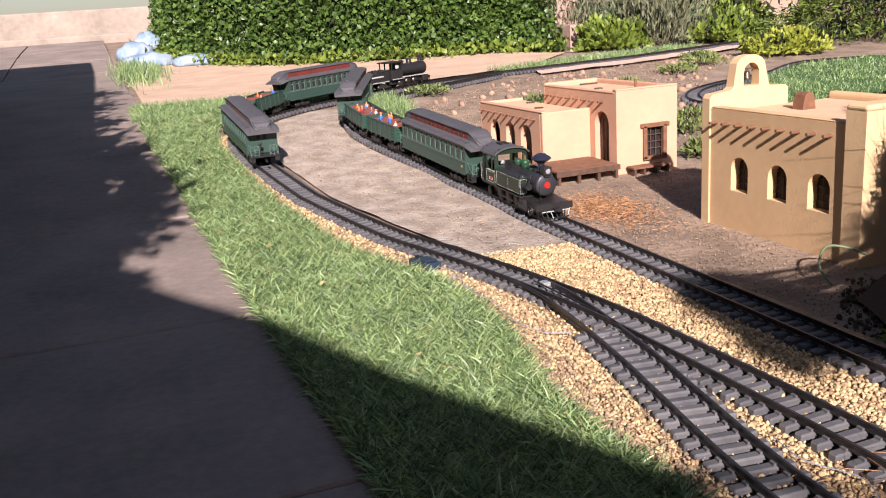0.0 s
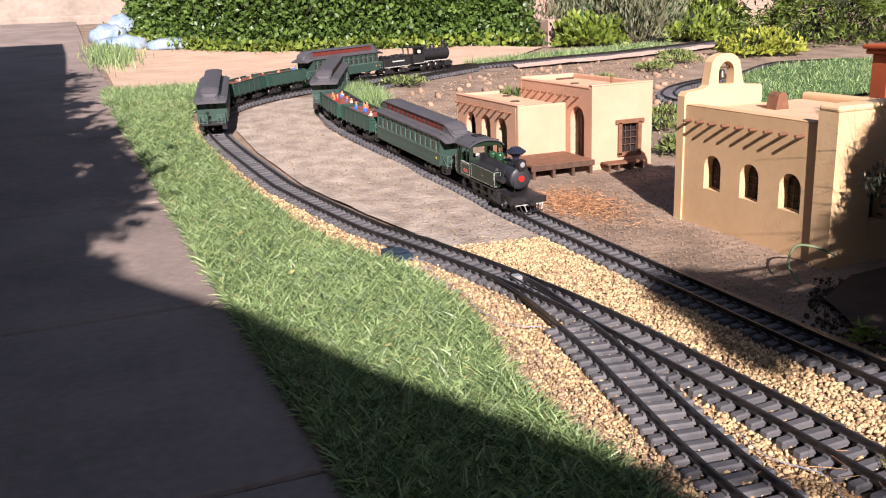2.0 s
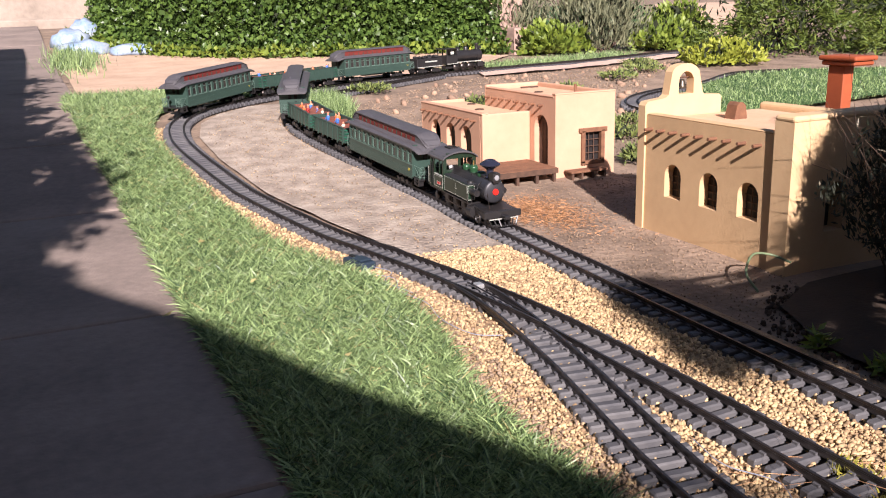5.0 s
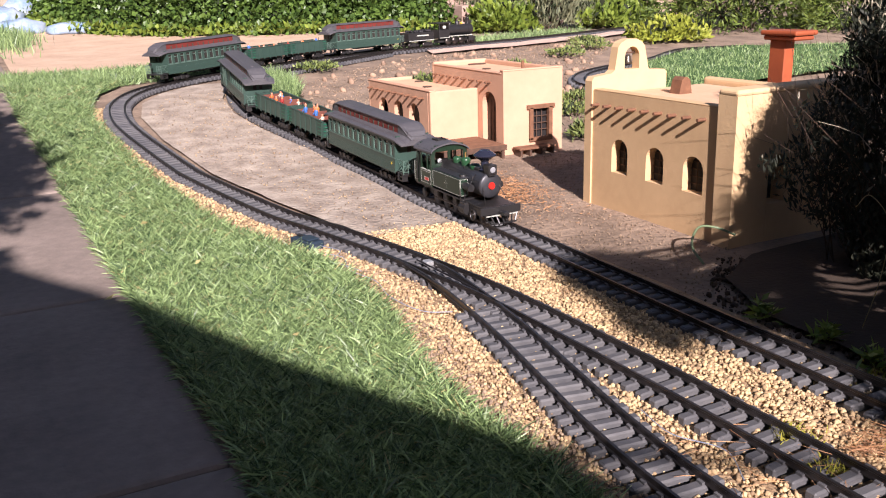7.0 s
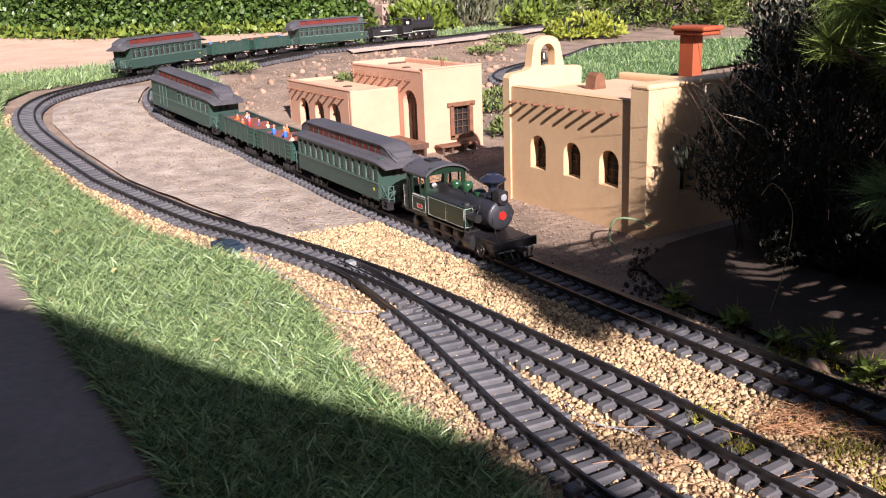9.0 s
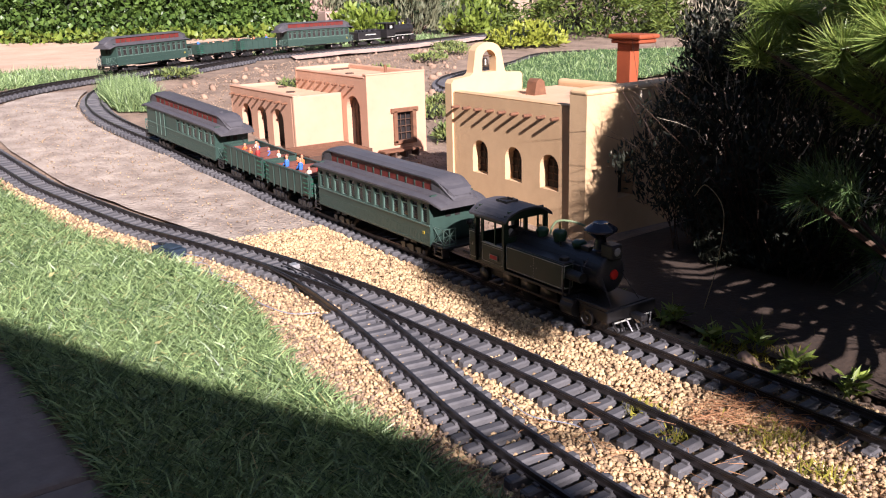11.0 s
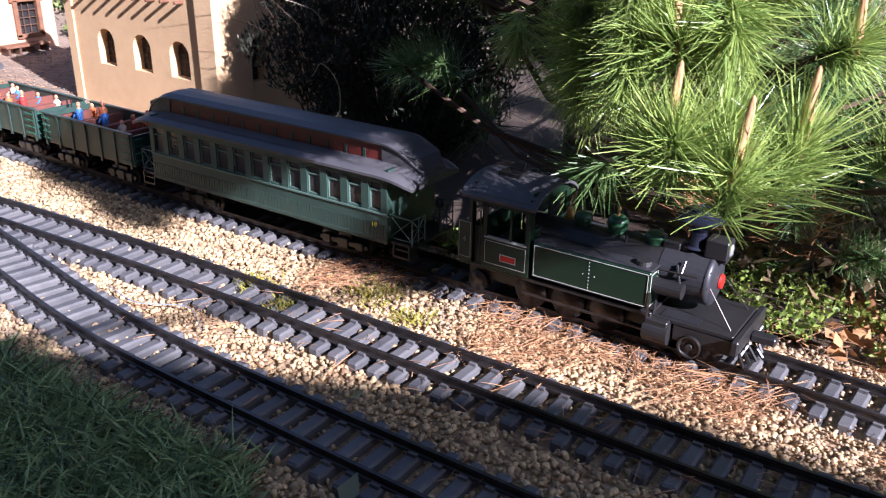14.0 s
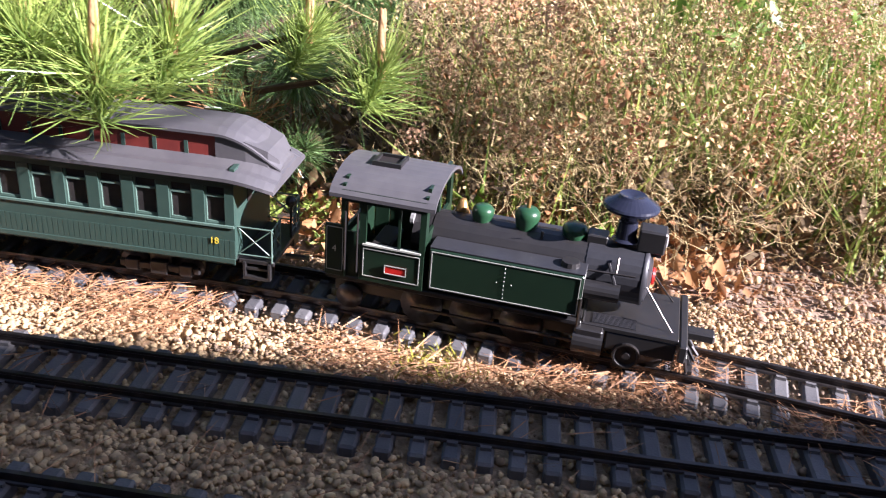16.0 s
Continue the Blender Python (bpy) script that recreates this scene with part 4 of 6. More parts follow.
    hl = part("headlamp", bx(.187, .209, -.0095, .0095, .091, .110, .0015), BLACK, root, "black box headlamp")
    part("lamp_glass", lathe(bmesh.new(), [(0, .0014), (.0045, .001), (.006, 0)], 16, Matrix.Translation((.2091, 0, .1005)) @ pose(0, 0, 0, 0, 90, 0)), LAMP_GLASS, hl, "bright headlamp lens")
    part("lamp_bracket", bx(.189, .207, -.007, .007, .088, .0908), BLACK, hl)
    # pilot deck, braces, cylinders, pilot
    dk = part("pilot_deck", bx(.15, .232, -.037, .037, .030, .0345, .0008), BLACK, root)
    bm = bmesh.new()
    for k in range(9):
        box(bm, .163, .198, -.034 + k * .0018, -.0332 + k * .0018, .0346, .0356)
    part("tread_plate", bm, SMOKEBOX, dk)
    for s in (-1, 1):
        part("brace", rod(bmesh.new(), (.194, s * .017, .074), (.226, s * .026, .0345), .0006, 6), WHEEL_STEEL, root, "bright steel brace rod")
    for s in (-1, 1):
        bm = rod(bmesh.new(), (.150, s * .037, .0195), (.174, s * .037, .0195), .0115, 20)
        box(bm, .151, .173, min(s * .026, s * .045), max(s * .026, s * .045), .022, .033, .001)
        part("cylinder", bm, BLACK, root, "black steam cylinder")
        part("frame_plate", bx(.176, .231, min(s * .033, s * .0365), max(s * .033, s * .0365), .014, .0298, .0008), BLACK, root)
        m = Matrix.Translation((.194, s * .037, .0125)) @ pose(0, 0, 0, 90 * s, 0, 0)
        wl = part("pilot_wheel", lathe(bmesh.new(), [(0, -.003), (.003, -.003), (.004, -.0008), (.0085, -.0008), (.0095, -.003), (.011, -.003), (.011, .002), (0, .002)], 22, m), BLACK, root, "small black leading wheel")
        part("wheel_rim", lathe(bmesh.new(), [(.0098, -.0034), (.011, -.0034), (.0112, -.002), (.0098, -.002)], 22, m), WHEEL_STEEL, wl)
        bm = rod(bmesh.new(), (.152, s * .033, .063), (.180, s * .033, .063), .0075, 16)
        rod(bm, (.156, s * .033, .055), (.156, s * .036, .035), .0014, 6)
        rod(bm, (.176, s * .033, .069), (.168, s * .022, .083), .0013, 6)
        part("air_tank", bm, BLACK, root, "black air tank beside the smokebox")
        bm = rod(bmesh.new(), (.012, s * .033, .0145), (.155, s * .036, .0155), .0016, 6)
        rod(bm, (.152, s * .043, .028), (.152, s * .043, .058), .0013, 6)
        part("side_rod", bm, WHEEL_STEEL, root, "steel side rod")
        bm = rod(bmesh.new(), (.153, s * .03, .078), (.19, s * .028, .078), .0009, 5)
        rod(bm, (.175, s * .0285, .078), (.175, s * .02, .088), .0009, 5)
        part("handrail", bm, WHEEL_STEEL, root)
    bm = bx(.2325, .239, -.045, .045, .019, .034, .0012)
    part("buffer_beam", bm, BLACK, root)
    bm = bmesh.new()
    for k in range(7):
        y = -.036 + k * .012
        rod(bm, (.239, y, .019), (.252 - abs(y) * .25, y * .8, .003), .0016, 5)
    box(bm, .244, .2475, -.03, .03, .0015, .0045)
    pt = part("pilot", bm, BLACK, root, "black cowcatcher")
    part("pilot_rail", bx(.2395, .241, -.034, .034, .0165, .0185), WHITE_LINE, pt)
    part("coupler", bx(.239, .262, -.006, .006, .019, .027, .0015), BLACK, root)
    for x in (.02, .063, .106):
        wheelset(x, .0165, root)
    wheelset(.212, .0105, root)
    wheelset(-.045, .0105, root)
    return root


def road_loco():
    """Black tender engine of the far train; origin at its middle."""
    root = tagged(new("steam_locomotive"), "black steam locomotive with white-rimmed driving wheels", "locomotive")
    part("frame", bx(-.11, .11, -.02, .02, .014, .03, .001), BLACK, root)
    part("running_board", bx(-.06, .1, -.038, .038, .042, .045, .0005), BLACK, root)
    part("edge_stripe", bx(-.055, .1, -.0392, -.0382, .042, .0452), WHITE_LINE, root)
    part("edge_stripe", bx(-.055, .1, .0382, .0392, .042, .0452), WHITE_LINE, root)
    cab = part("cab", bx(-.118, -.05, -.039, .039, .034, .078, .001), BLACK, root)
    for x in (-.116, -.086, -.054):
        for y in (-.0385, .0385):
            part("cab_post", bx(x - .003, x + .003, y - .0008, y + .0008, .078, .108), BLACK, cab)
    part("cab_front", bx(-.053, -.05, -.037, .037, .078, .11), BLACK, cab)
    part("cab_roof", bx(-.128, -.042, -.044, .044, .1085, .114, .002, 2), BLACK, cab)
    part("number_bars", bx(-.094, -.074, -.0398, -.0392, .084, .098), WHITE_LINE, cab, "white number panel")
    part("cab_stripe", bx(-.115, -.052, -.0398, -.0392, .037, .0395), WHITE_LINE, cab)
    part("boiler", rod(bmesh.new(), (-.05, 0, .072), (.085, 0, .072), .027, 22), BLACK, root)
    part("smokebox", rod(bmesh.new(), (.085, 0, .072), (.115, 0, .072), .0285, 22), BLACK, root)
    for x, r, hh in ((-.02, .011, .022), (.03, .012, .024)):
        part("dome", lathe(bmesh.new(), [(r, 0), (r, hh * .7), (r * .7, hh * .95), (0, hh)], 16, Matrix.Translation((x, 0, .094))), BLACK, root, "", True)
    part("smoke_stack", lathe(bmesh.new(), [(.010, 0), (.0085, .01), (.010, .03), (.012, .034), (0, .033)], 16, Matrix.Translation((.1, 0, .096))), BLACK, root, "", True)
    part("headlamp", bx(.108, .124, -.008, .008, .1005, .116, .001), BLACK, root)
    part("bell", lathe(bmesh.new(), [(0, .012), (.005, .006), (.007, 0), (0, 0)], 12, Matrix.Translation((.06, 0, .1))), GOLD, root, "brass bell", True)
    for x in (-.05, -.005, .04):
        wheelset(x, .0195, root)
        for s in (-1, 1):
            part("white_tyre", lathe(bmesh.new(), [(.0165, .0), (.0165, .001), (.0195, .001), (.0195, 0)], 22, Matrix.Translation((x, s * .0268, .0195)) @ pose(0, 0, 0, 90 * s, 0, 0)), WHITE_LINE, root, "white wheel rim")
    for x in (.085, .112):
        wheelset(x, .011, root)
    for s in (-1, 1):
        part("cylinder", bx(.075, .11, min(s * .028, s * .042), max(s * .028, s * .042), .014, .04, .003, 2), BLACK, root)
        part("side_rod", rod(bmesh.new(), (-.05, s * .031, .017), (.08, s * .033, .02), .0016, 6), WHEEL_STEEL, root)
    bm = bmesh.new()
    for k in range(7):
        rod(bm, (.122, -.03 + k * .01, .03), (.142, (-.03 + k * .01) * .6, .004), .0016, 5)
    box(bm, .116, .122, -.04, .04, .022, .034)
    part("pilot", bm, BLACK, root)
    return root


def tender():
    root = tagged(new("tender"), "black locomotive tender with white stripes and a coal load", "train car")
    part("tank", bx(-.08, .08, -.039, .039, .03, .074, .002), BLACK, root)
    bm = bmesh.new()
    for k in range(60):
        bmesh.ops.create_icosphere(bm, subdivisions=1, radius=rng.uniform(.004, .009), matrix=Matrix.Translation((rng.uniform(-.06, .07), rng.uniform(-.03, .03), rng.uniform(.074, .082))))
    part("coal", bm, BLACK, root, "heaped black coal")
    for s in (-1, 1):
        a, b = sorted((s * .0392, s * .0399))
        bm = bx(-.078, .078, a, b, .033, .036)
        box(bm, -.03, .045, a, b, .056, .0615)
        part("stripe", bm, WHITE_LINE, root, "white side stripes")
    for x in (-.045, .045):
        bogie(x, root, .0115, .038)
    return root


front_coach = coach("passenger_coach", "green wooden passenger coach with grey clerestory roof and car number", "18")
rear_coach = copy_thing(front_coach, Matrix())
tail_coach = copy_thing(front_coach, Matrix())
baggage = coach("baggage_coach", "green baggage and passenger coach with sliding door and clerestory roof", "", True)
COACH_HEIGHTS = [(-1, -1), (0, 0), (.024, .022), (.037, .030), (.0805, .0675), (.1125, .101), (.122, .1105), (.13, .1195), (.1435, .139), (.1475, .1455), (1, 1)]
settle(baggage, COACH_HEIGHTS)
settle(front_coach, COACH_HEIGHTS)
FRONT_TRAIN = [(tank_loco(), (0, 0, 0, 0), .086), (front_coach, (.366, .366, .358, .346), .25), (gondola(7, 1), (.722, .722, .712, .700), .125), (gondola(7, 2), (.955, .955, .945, .930), .125),
               (baggage, (1.31, 1.32, 1.305, 1.29), .25)]   # how far each car trails, as the couplings take up their slack
BACK_START, BACK_SPEED = 5.30, .144
BACK_TRAIN = [(road_loco(), .155, .12), (tender(), .385, .09), (rear_coach, .72, .25), (gondola(4, 3), 1.085, .125), (gondola(4, 4), 1.325, .125), (tail_coach, 1.69, .25)]

# ---- loose stone, turf and plants ----
GRAVEL = mat("gravel_tan", lin((214, 184, 138)), lin((126, 102, 76)), 60, 0.85, island=.9, bump=.0004, bump_scale=500)
CLOD = mat("soil_clod", lin((168, 144, 120)), lin((94, 78, 62)), 40, 0.95, island=.7)
# Litter colour darkened to paint the shade under pine and shrubs.
SHADED_LITTER = mat("shaded_litter", lin((84, 66, 50)), lin((42, 32, 25)), 30, 0.95, island=.7, bump=.002, bump_scale=120)
ROCK = mat("garden_rock", lin((172, 142, 118)), lin((116, 94, 78)), 18, 0.9, island=.6, bump=.003, bump_scale=80)
PATH_SAND = mat("back_path_sand", lin((204, 176, 150)), lin((176, 146, 122)), 5, 0.95, bump=.002, bump_scale=90)
PINK_SAND = mat("pink_ballast", lin((214, 186, 168)), lin((182, 152, 136)), 40, 0.95, bump=.004, bump_scale=160)
GRASS = mat("grass_blade", lin((170, 194, 130)), lin((36, 68, 38)), 9, 0.42, island=.85, trans=.25)
GRASS_DRY = mat("grass_straw", lin((196, 182, 128)), lin((140, 132, 84)), 12, 0.7, island=.6, trans=.2)
IVY = mat("ivy_leaf", lin((104, 130, 58)), lin((40, 66, 30)), 3, 0.42, island=.7, trans=.2)
# Near-black green that paints the shade behind the ivy and inside shrubs.
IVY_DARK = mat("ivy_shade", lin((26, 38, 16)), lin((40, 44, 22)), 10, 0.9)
SHRUB_GREEN = mat("shrub_leaf", lin((140, 156, 62)), lin((82, 106, 42)), 5, 0.5, island=.7, trans=.25)
LAVENDER = mat("grey_shrub_leaf", lin((140, 140, 108)), lin((88, 96, 74)), 6, 0.6, island=.7, trans=.15)
WEED_GREY = mat("weed_grey_green", lin((142, 152, 84)), lin((84, 104, 56)), 6, 0.6, island=.7, trans=.2)
YELLOW_LEAF = mat("yellow_leaf", lin((176, 180, 72)), lin((128, 142, 54)), 6, 0.5, island=.7, trans=.3)
CONIFER = mat("conifer_leaf", lin((112, 128, 50)), lin((58, 80, 30)), 5, 0.6, island=.7, trans=.15)
NEEDLE = mat("pine_needle", lin((176, 190, 100)), lin((96, 128, 64)), 8, 0.3, island=.75, trans=.25)
# Shaded copy of the needle colour, for tufts inside and low on the pine.
NEEDLE_SHADED = mat("pine_needle_shaded", lin((118, 144, 84)), lin((58, 86, 50)), 8, 0.28, island=.75, trans=.15)
CANDLE = mat("pine_candle", lin((206, 164, 118)), lin((170, 124, 84)), 60, 0.8, bump=.0006, bump_scale=300)
BARK = mat("bark", lin((92, 70, 54)), lin((54, 40, 32)), 30, 0.9, bump=.001, bump_scale=120)
TWIG_GREY = mat("silver_twig", lin((196, 182, 160)), lin((124, 110, 94)), 20, 0.8, island=.5)
TWIG_DRY = mat("dry_twig", lin((210, 188, 136)), lin((128, 104, 66)), 10, 0.85, island=.75, trans=.15)
DRY_LEAF = mat("dry_leaf", lin((190, 142, 92)), lin((128, 84, 54)), 10, 0.8, island=.7, trans=.1)
WEED = mat("weed_leaf", lin((150, 182, 66)), lin((96, 136, 44)), 10, 0.45, island=.6, trans=.35)
WILD = mat("wild_grass_blade", lin((164, 176, 84)), lin((84, 112, 44)), 10, 0.5, island=.75, trans=.3)
BROAD = mat("broad_leaf", lin((120, 148, 58)), lin((60, 92, 34)), 12, 0.4, island=.7, trans=.3)
SEED_PINK = mat("seed_spike", lin((178, 122, 92)), lin((112, 70, 52)), 30, 0.85, island=.7)
MOSS = mat("moss", lin((150, 140, 44)), lin((96, 100, 34)), 60, 0.95, island=.6)
FALLEN_NEEDLE = mat("fallen_needle", lin((188, 142, 98)), lin((134, 92, 64)), 20, 0.7, island=.7)
LAWN_FAR = mat("far_lawn", lin((70, 104, 48)), lin((44, 76, 34)), 12, 0.9, bump=.01, bump_scale=140)

ICO = bmesh.new()
bmesh.ops.create_icosphere(ICO, subdivisions=1, radius=1)
ICO_V = np.array([v.co[:] for v in ICO.verts])
ICO_F = np.array([[v.index for v in f.verts] for f in ICO.faces])
ICO.free()


def land_all(y):
    return np.interp(y, [k[0] for k in RISE], [k[1] for k in RISE])


def inside(xy, poly):
    x, y = xy[:, 0], xy[:, 1]
    c = np.zeros(len(xy), bool)
    for (xa, ya), (xb, yb) in zip(poly, poly[1:] + poly[:1]):
        c ^= ((ya > y) != (yb > y)) & (x < (xb - xa) * (y - ya) / (yb - ya + 1e-12) + xa)
    return c


def big_mesh(name, v, f, material, parent=None):
    me = bpy.data.meshes.new(name)
    me.vertices.add(len(v))
    me.vertices.foreach_set("co", np.ascontiguousarray(v, dtype=np.float32).ravel())
    k = f.shape[1]
    me.loops.add(f.size)
    me.loops.foreach_set("vertex_index", np.ascontiguousarray(f, dtype=np.int32).ravel())
    me.polygons.add(len(f))
    me.polygons.foreach_set("loop_start", np.arange(0, f.size, k, dtype=np.int32))
    me.update(calc_edges=True)
    me.validate()
    me.materials.append(material)
    ob = new(name, me)
    if parent is not None:
        ob.parent = parent
        ob["kind"] = "stuff"
    return ob


def stones(name, xy, size, material, lift=0.0, flat=.7, parent=None):
    """Broken stones at the places xy; size gives the least and the greatest radius."""
    n = len(xy)
    r = size[0] + (size[1] - size[0]) * nrg.random(n) ** 2
    q = nrg.normal(size=(n, 3, 3))
    rot = np.linalg.qr(q)[0]
    shape = ICO_V[None] * (1 + .38 * (nrg.random((n, len(ICO_V), 1)) - .5)) * np.array([1, .8, flat])[None, None] * (.8 + .4 * nrg.random((n, 1, 3)))
    v = np.einsum("nij,nkj->nki", rot, shape) * r[:, None, None]
    v[:, :, 0] += xy[:, 0, None]
    v[:, :, 1] += xy[:, 1, None]
    v[:, :, 2] += (land_all(xy[:, 1]) + lift + r * .15)[:, None]
    f = ICO_F[None] + (np.arange(n) * len(ICO_V))[:, None, None]
    return big_mesh(name, v.reshape(-1, 3), f.reshape(-1, 3), material, parent)


def scatter(poly, n):
    p = np.array(poly)
    lo, hi = p.min(0), p.max(0)
    out = np.empty((0, 2))
    while len(out) < n:
        c = lo + (hi - lo) * nrg.random((n, 2))
        out = np.vstack([out, c[inside(c, poly)]])
    return out[:n]


def blades(name, base, length, width, lean, material, parent=None, droop=.5, up=None):
    """Bent blades, two quads each, from base points (n, 3); lean is how far they tip from upright, in radians."""
    n = len(base)
    L = length[0] + (length[1] - length[0]) * nrg.random(n)
    az = nrg.random(n) * 2 * np.pi
    tip = lean[0] + (lean[1] - lean[0]) * nrg.random(n)
    d0 = np.c_[np.cos(az) * np.sin(tip), np.sin(az) * np.sin(tip), np.cos(tip)]
    if up is not None:
        d0 = d0 + up
        d0 /= np.linalg.norm(d0, axis=1)[:, None]
    d1 = d0 - np.array([0, 0, droop])[None] * nrg.random((n, 1))
    d1 /= np.linalg.norm(d1, axis=1)[:, None]
    s = np.cross(d0, nrg.normal(size=(n, 3)))
    s /= np.linalg.norm(s, axis=1)[:, None] + 1e-9
    w = (width[0] + (width[1] - width[0]) * nrg.random(n))[:, None] / 2
    mid = base + d0 * L[:, None] * .55
    end = mid + d1 * L[:, None] * .45
    v = np.stack([base - s * w, base + s * w, mid + s * w * .8, mid - s * w * .8, end + s * w * .15, end - s * w * .15], 1)
    f = np.array([[0, 1, 2, 3], [3, 2, 4, 5]])[None] + (np.arange(n) * 6)[:, None, None]
    return big_mesh(name, v.reshape(-1, 3), f.reshape(-1, 4), material, parent)


def leaves(name, base, way, length, width, material, parent=None):
    """Folded pointed leaves at base points that point along way."""
    n = len(base)
    L = (length[0] + (length[1] - length[0]) * nrg.random(n))[:, None]
    w = (width[0] + (width[1] - width[0]) * nrg.random(n))[:, None] / 2
    d = way + nrg.normal(size=(n, 3)) * .55
    d /= np.linalg.norm(d, axis=1)[:, None]
    s = np.cross(d, nrg.normal(size=(n, 3)))
    s /= np.linalg.norm(s, axis=1)[:, None] + 1e-9
    u = np.cross(s, d)
    v = np.stack([base, base + d * L * .45 + s * w + u * w * .35, base + d * L, base + d * L * .45 - s * w + u * w * .35], 1)
    f = np.array([[0, 1, 2], [0, 2, 3]])[None] + (np.arange(n) * 4)[:, None, None]
    return big_mesh(name, v.reshape(-1, 3), f.reshape(-1, 3), material, parent)


def twigs(name, base, way, length, r, material, parent=None, curl=.5):
    """Thin three-sided twigs of three bends."""
    n = len(base)
    L = (length[0] + (length[1] - length[0]) * nrg.random(n))[:, None]
    d = way + nrg.normal(size=(n, 3)) * .25
    d /= np.linalg.norm(d, axis=1)[:, None]
    p = base.copy()
    rings = []
    for k in range(4):
        a = np.cross(d, np.array([.3, .2, .9]))
        a /= np.linalg.norm(a, axis=1)[:, None] + 1e-9
        b = np.cross(d, a)
        rr = r * (1 - .28 * k)
        rings.append(np.stack([p + rr * (a * math.cos(t) + b * math.sin(t)) for t in (0, 2.094, 4.189)], 1))
        p = p + d * L / 3
        d = d + nrg.normal(size=(n, 3)) * curl * .4
        d /= np.linalg.norm(d, axis=1)[:, None]
    v = np.concatenate(rings, 1)
    f = []
    for k in range(3):
        for i in range(3):
            j = (i + 1) % 3
            f.append([k * 3 + i, k * 3 + j, k * 3 + 3 + j, k * 3 + 3 + i])
    f = np.array(f)[None] + (np.arange(n) * 12)[:, None, None]
    return big_mesh(name, v.reshape(-1, 3), f.reshape(-1, 4), material, parent)


def near_track(xy, lines, keep):
    """Drops places that lie under a rail or tie, but for a share."""
    ok = np.ones(len(xy), bool)
    for ln in lines:
        d = ln.d[::2]
        dist = np.min(np.linalg.norm(xy[:, None] - d[None], axis=2), axis=1)
        ok &= (dist > .047) | (nrg.random(len(xy)) < keep)
    return xy[ok]


# ballast stones
BED = [(.45, -.75), (.93, -.75), (.92, .3), (.90, 1.0), (.885, 1.35), (.82, 1.5), (.62, 1.53), (.545, 1.72), (.50, 1.62), (.51, 1.35), (.515, 1.15), (.48, .98), (.455, .8), (.46, .6), (.47, .4)]
st = near_track(scatter(BED, 60000), (MAIN, LOOP, SIDING), .22)
tagged(stones("ballast_stones", st, (.0017, .0045), GRAVEL, -.004), "loose tan crushed-stone ballast round the tracks", "gravel", kind="stuff")
fringe = np.array([p for p in dense(TURF_EDGE[:14], 60)])
fringe = fringe[nrg.integers(0, len(fringe), 4200)] + np.abs(nrg.normal(size=(4200, 2))) * np.array([.035, .004])
tagged(stones("soil_crumbs", fringe, (.001, .0034), CLOD, -.001), "brown soil crumbs between lawn edge and ballast", "soil", kind="stuff")
side = [(.3, 1.9), (.36, 1.72), (.44, 1.45), (.52, 1.45), (.49, 1.8), (.42, 2.15), (.36, 2.55), (.33, 2.85), (.35, 3.1), (.30, 3.1), (.275, 2.8), (.29, 2.4)]
st = near_track(scatter(side, 4500), (LOOP,), .25)
tagged(stones("ballast_stones", st, (.002, .005), GRAVEL, -.003), "thin tan ballast along the curved track", "gravel", kind="stuff")
patch = [(.66, 1.5), (.82, 1.5), (.80, 2.3), (.74, 2.6), (.72, 2.85), (.8, 3.27), (.6, 3.25), (.45, 2.9), (.47, 2.4), (.58, 1.85)]
tagged(stones("dirt_pebbles", scatter(patch, 900), (.0008, .0026), CLOD, .002), "small pebbles and clods on the packed dirt", "pebbles", kind="stuff")
tagged(stones("pale_grit", scatter(patch, 1300), (.0006, .0022), GRAVEL, .0015), "scattered pale grit on the packed dirt", "pebbles", kind="stuff")
yard = [(.93, .9), (1.16, 1.05), (1.16, 1.55), (1.5, 1.6), (1.5, 2.0), (1.05, 2.0), (.93, 2.4), (.92, 1.5)]
tagged(stones("soil_clods", scatter(yard, 5000), (.0006, .0022), CLOD, -.009), "brown soil clods and bark round the model buildings", "soil", kind="stuff")
rubble = [(.98, 2.75), (1.2, 2.75), (1.55, 2.5), (2.0, 2.2), (2.5, 2.6), (2.1, 2.8), (2.5, 3.3), (3.4, 4.1), (2.6, 4.0), (1.9, 3.85), (1.3, 3.45), (1.0, 3.2)]
tagged(stones("rubble_stones", scatter(rubble, 260), (.004, .024), ROCK, -.012), "pinkish rubble stones on the bank behind the depot", "rubble", kind="stuff")
tagged(stones("rubble_gravel", scatter(rubble, 8000), (.0010, .0045), CLOD, -.010), "crumbled soil and grit on the bank", "soil", kind="stuff")
# dark sheet where the ground lies in shade, the shade put into its colour
sheet("litter_bed", [(.945, -.02), (1.7, -.1), (2.3, .3), (2.2, 1.0), (1.55, 1.04), (1.15, 1.02), (1.02, .95), (.95, .8), (.94, .4)], .0005, SHADED_LITTER, .05, .004, "leaf litter below the pine, darkened to stand for its shade", "ground")
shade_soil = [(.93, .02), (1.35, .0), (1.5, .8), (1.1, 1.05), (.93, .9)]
tagged(stones("litter_stones", scatter(shade_soil, 8000), (.0012, .006), SHADED_LITTER, -.008), "bark and soil litter, darkened to stand for the shade below the shrubs", "soil", kind="stuff")
sunny_soil = [(.87, -.75), (1.35, -.85), (1.35, .03), (.93, .03), (.915, -.2)]
tagged(stones("gritty_soil", scatter(sunny_soil, 7000), (.0010, .0050), CLOD, -.007), "brown gritty soil below the dry shrubs", "soil", kind="stuff")
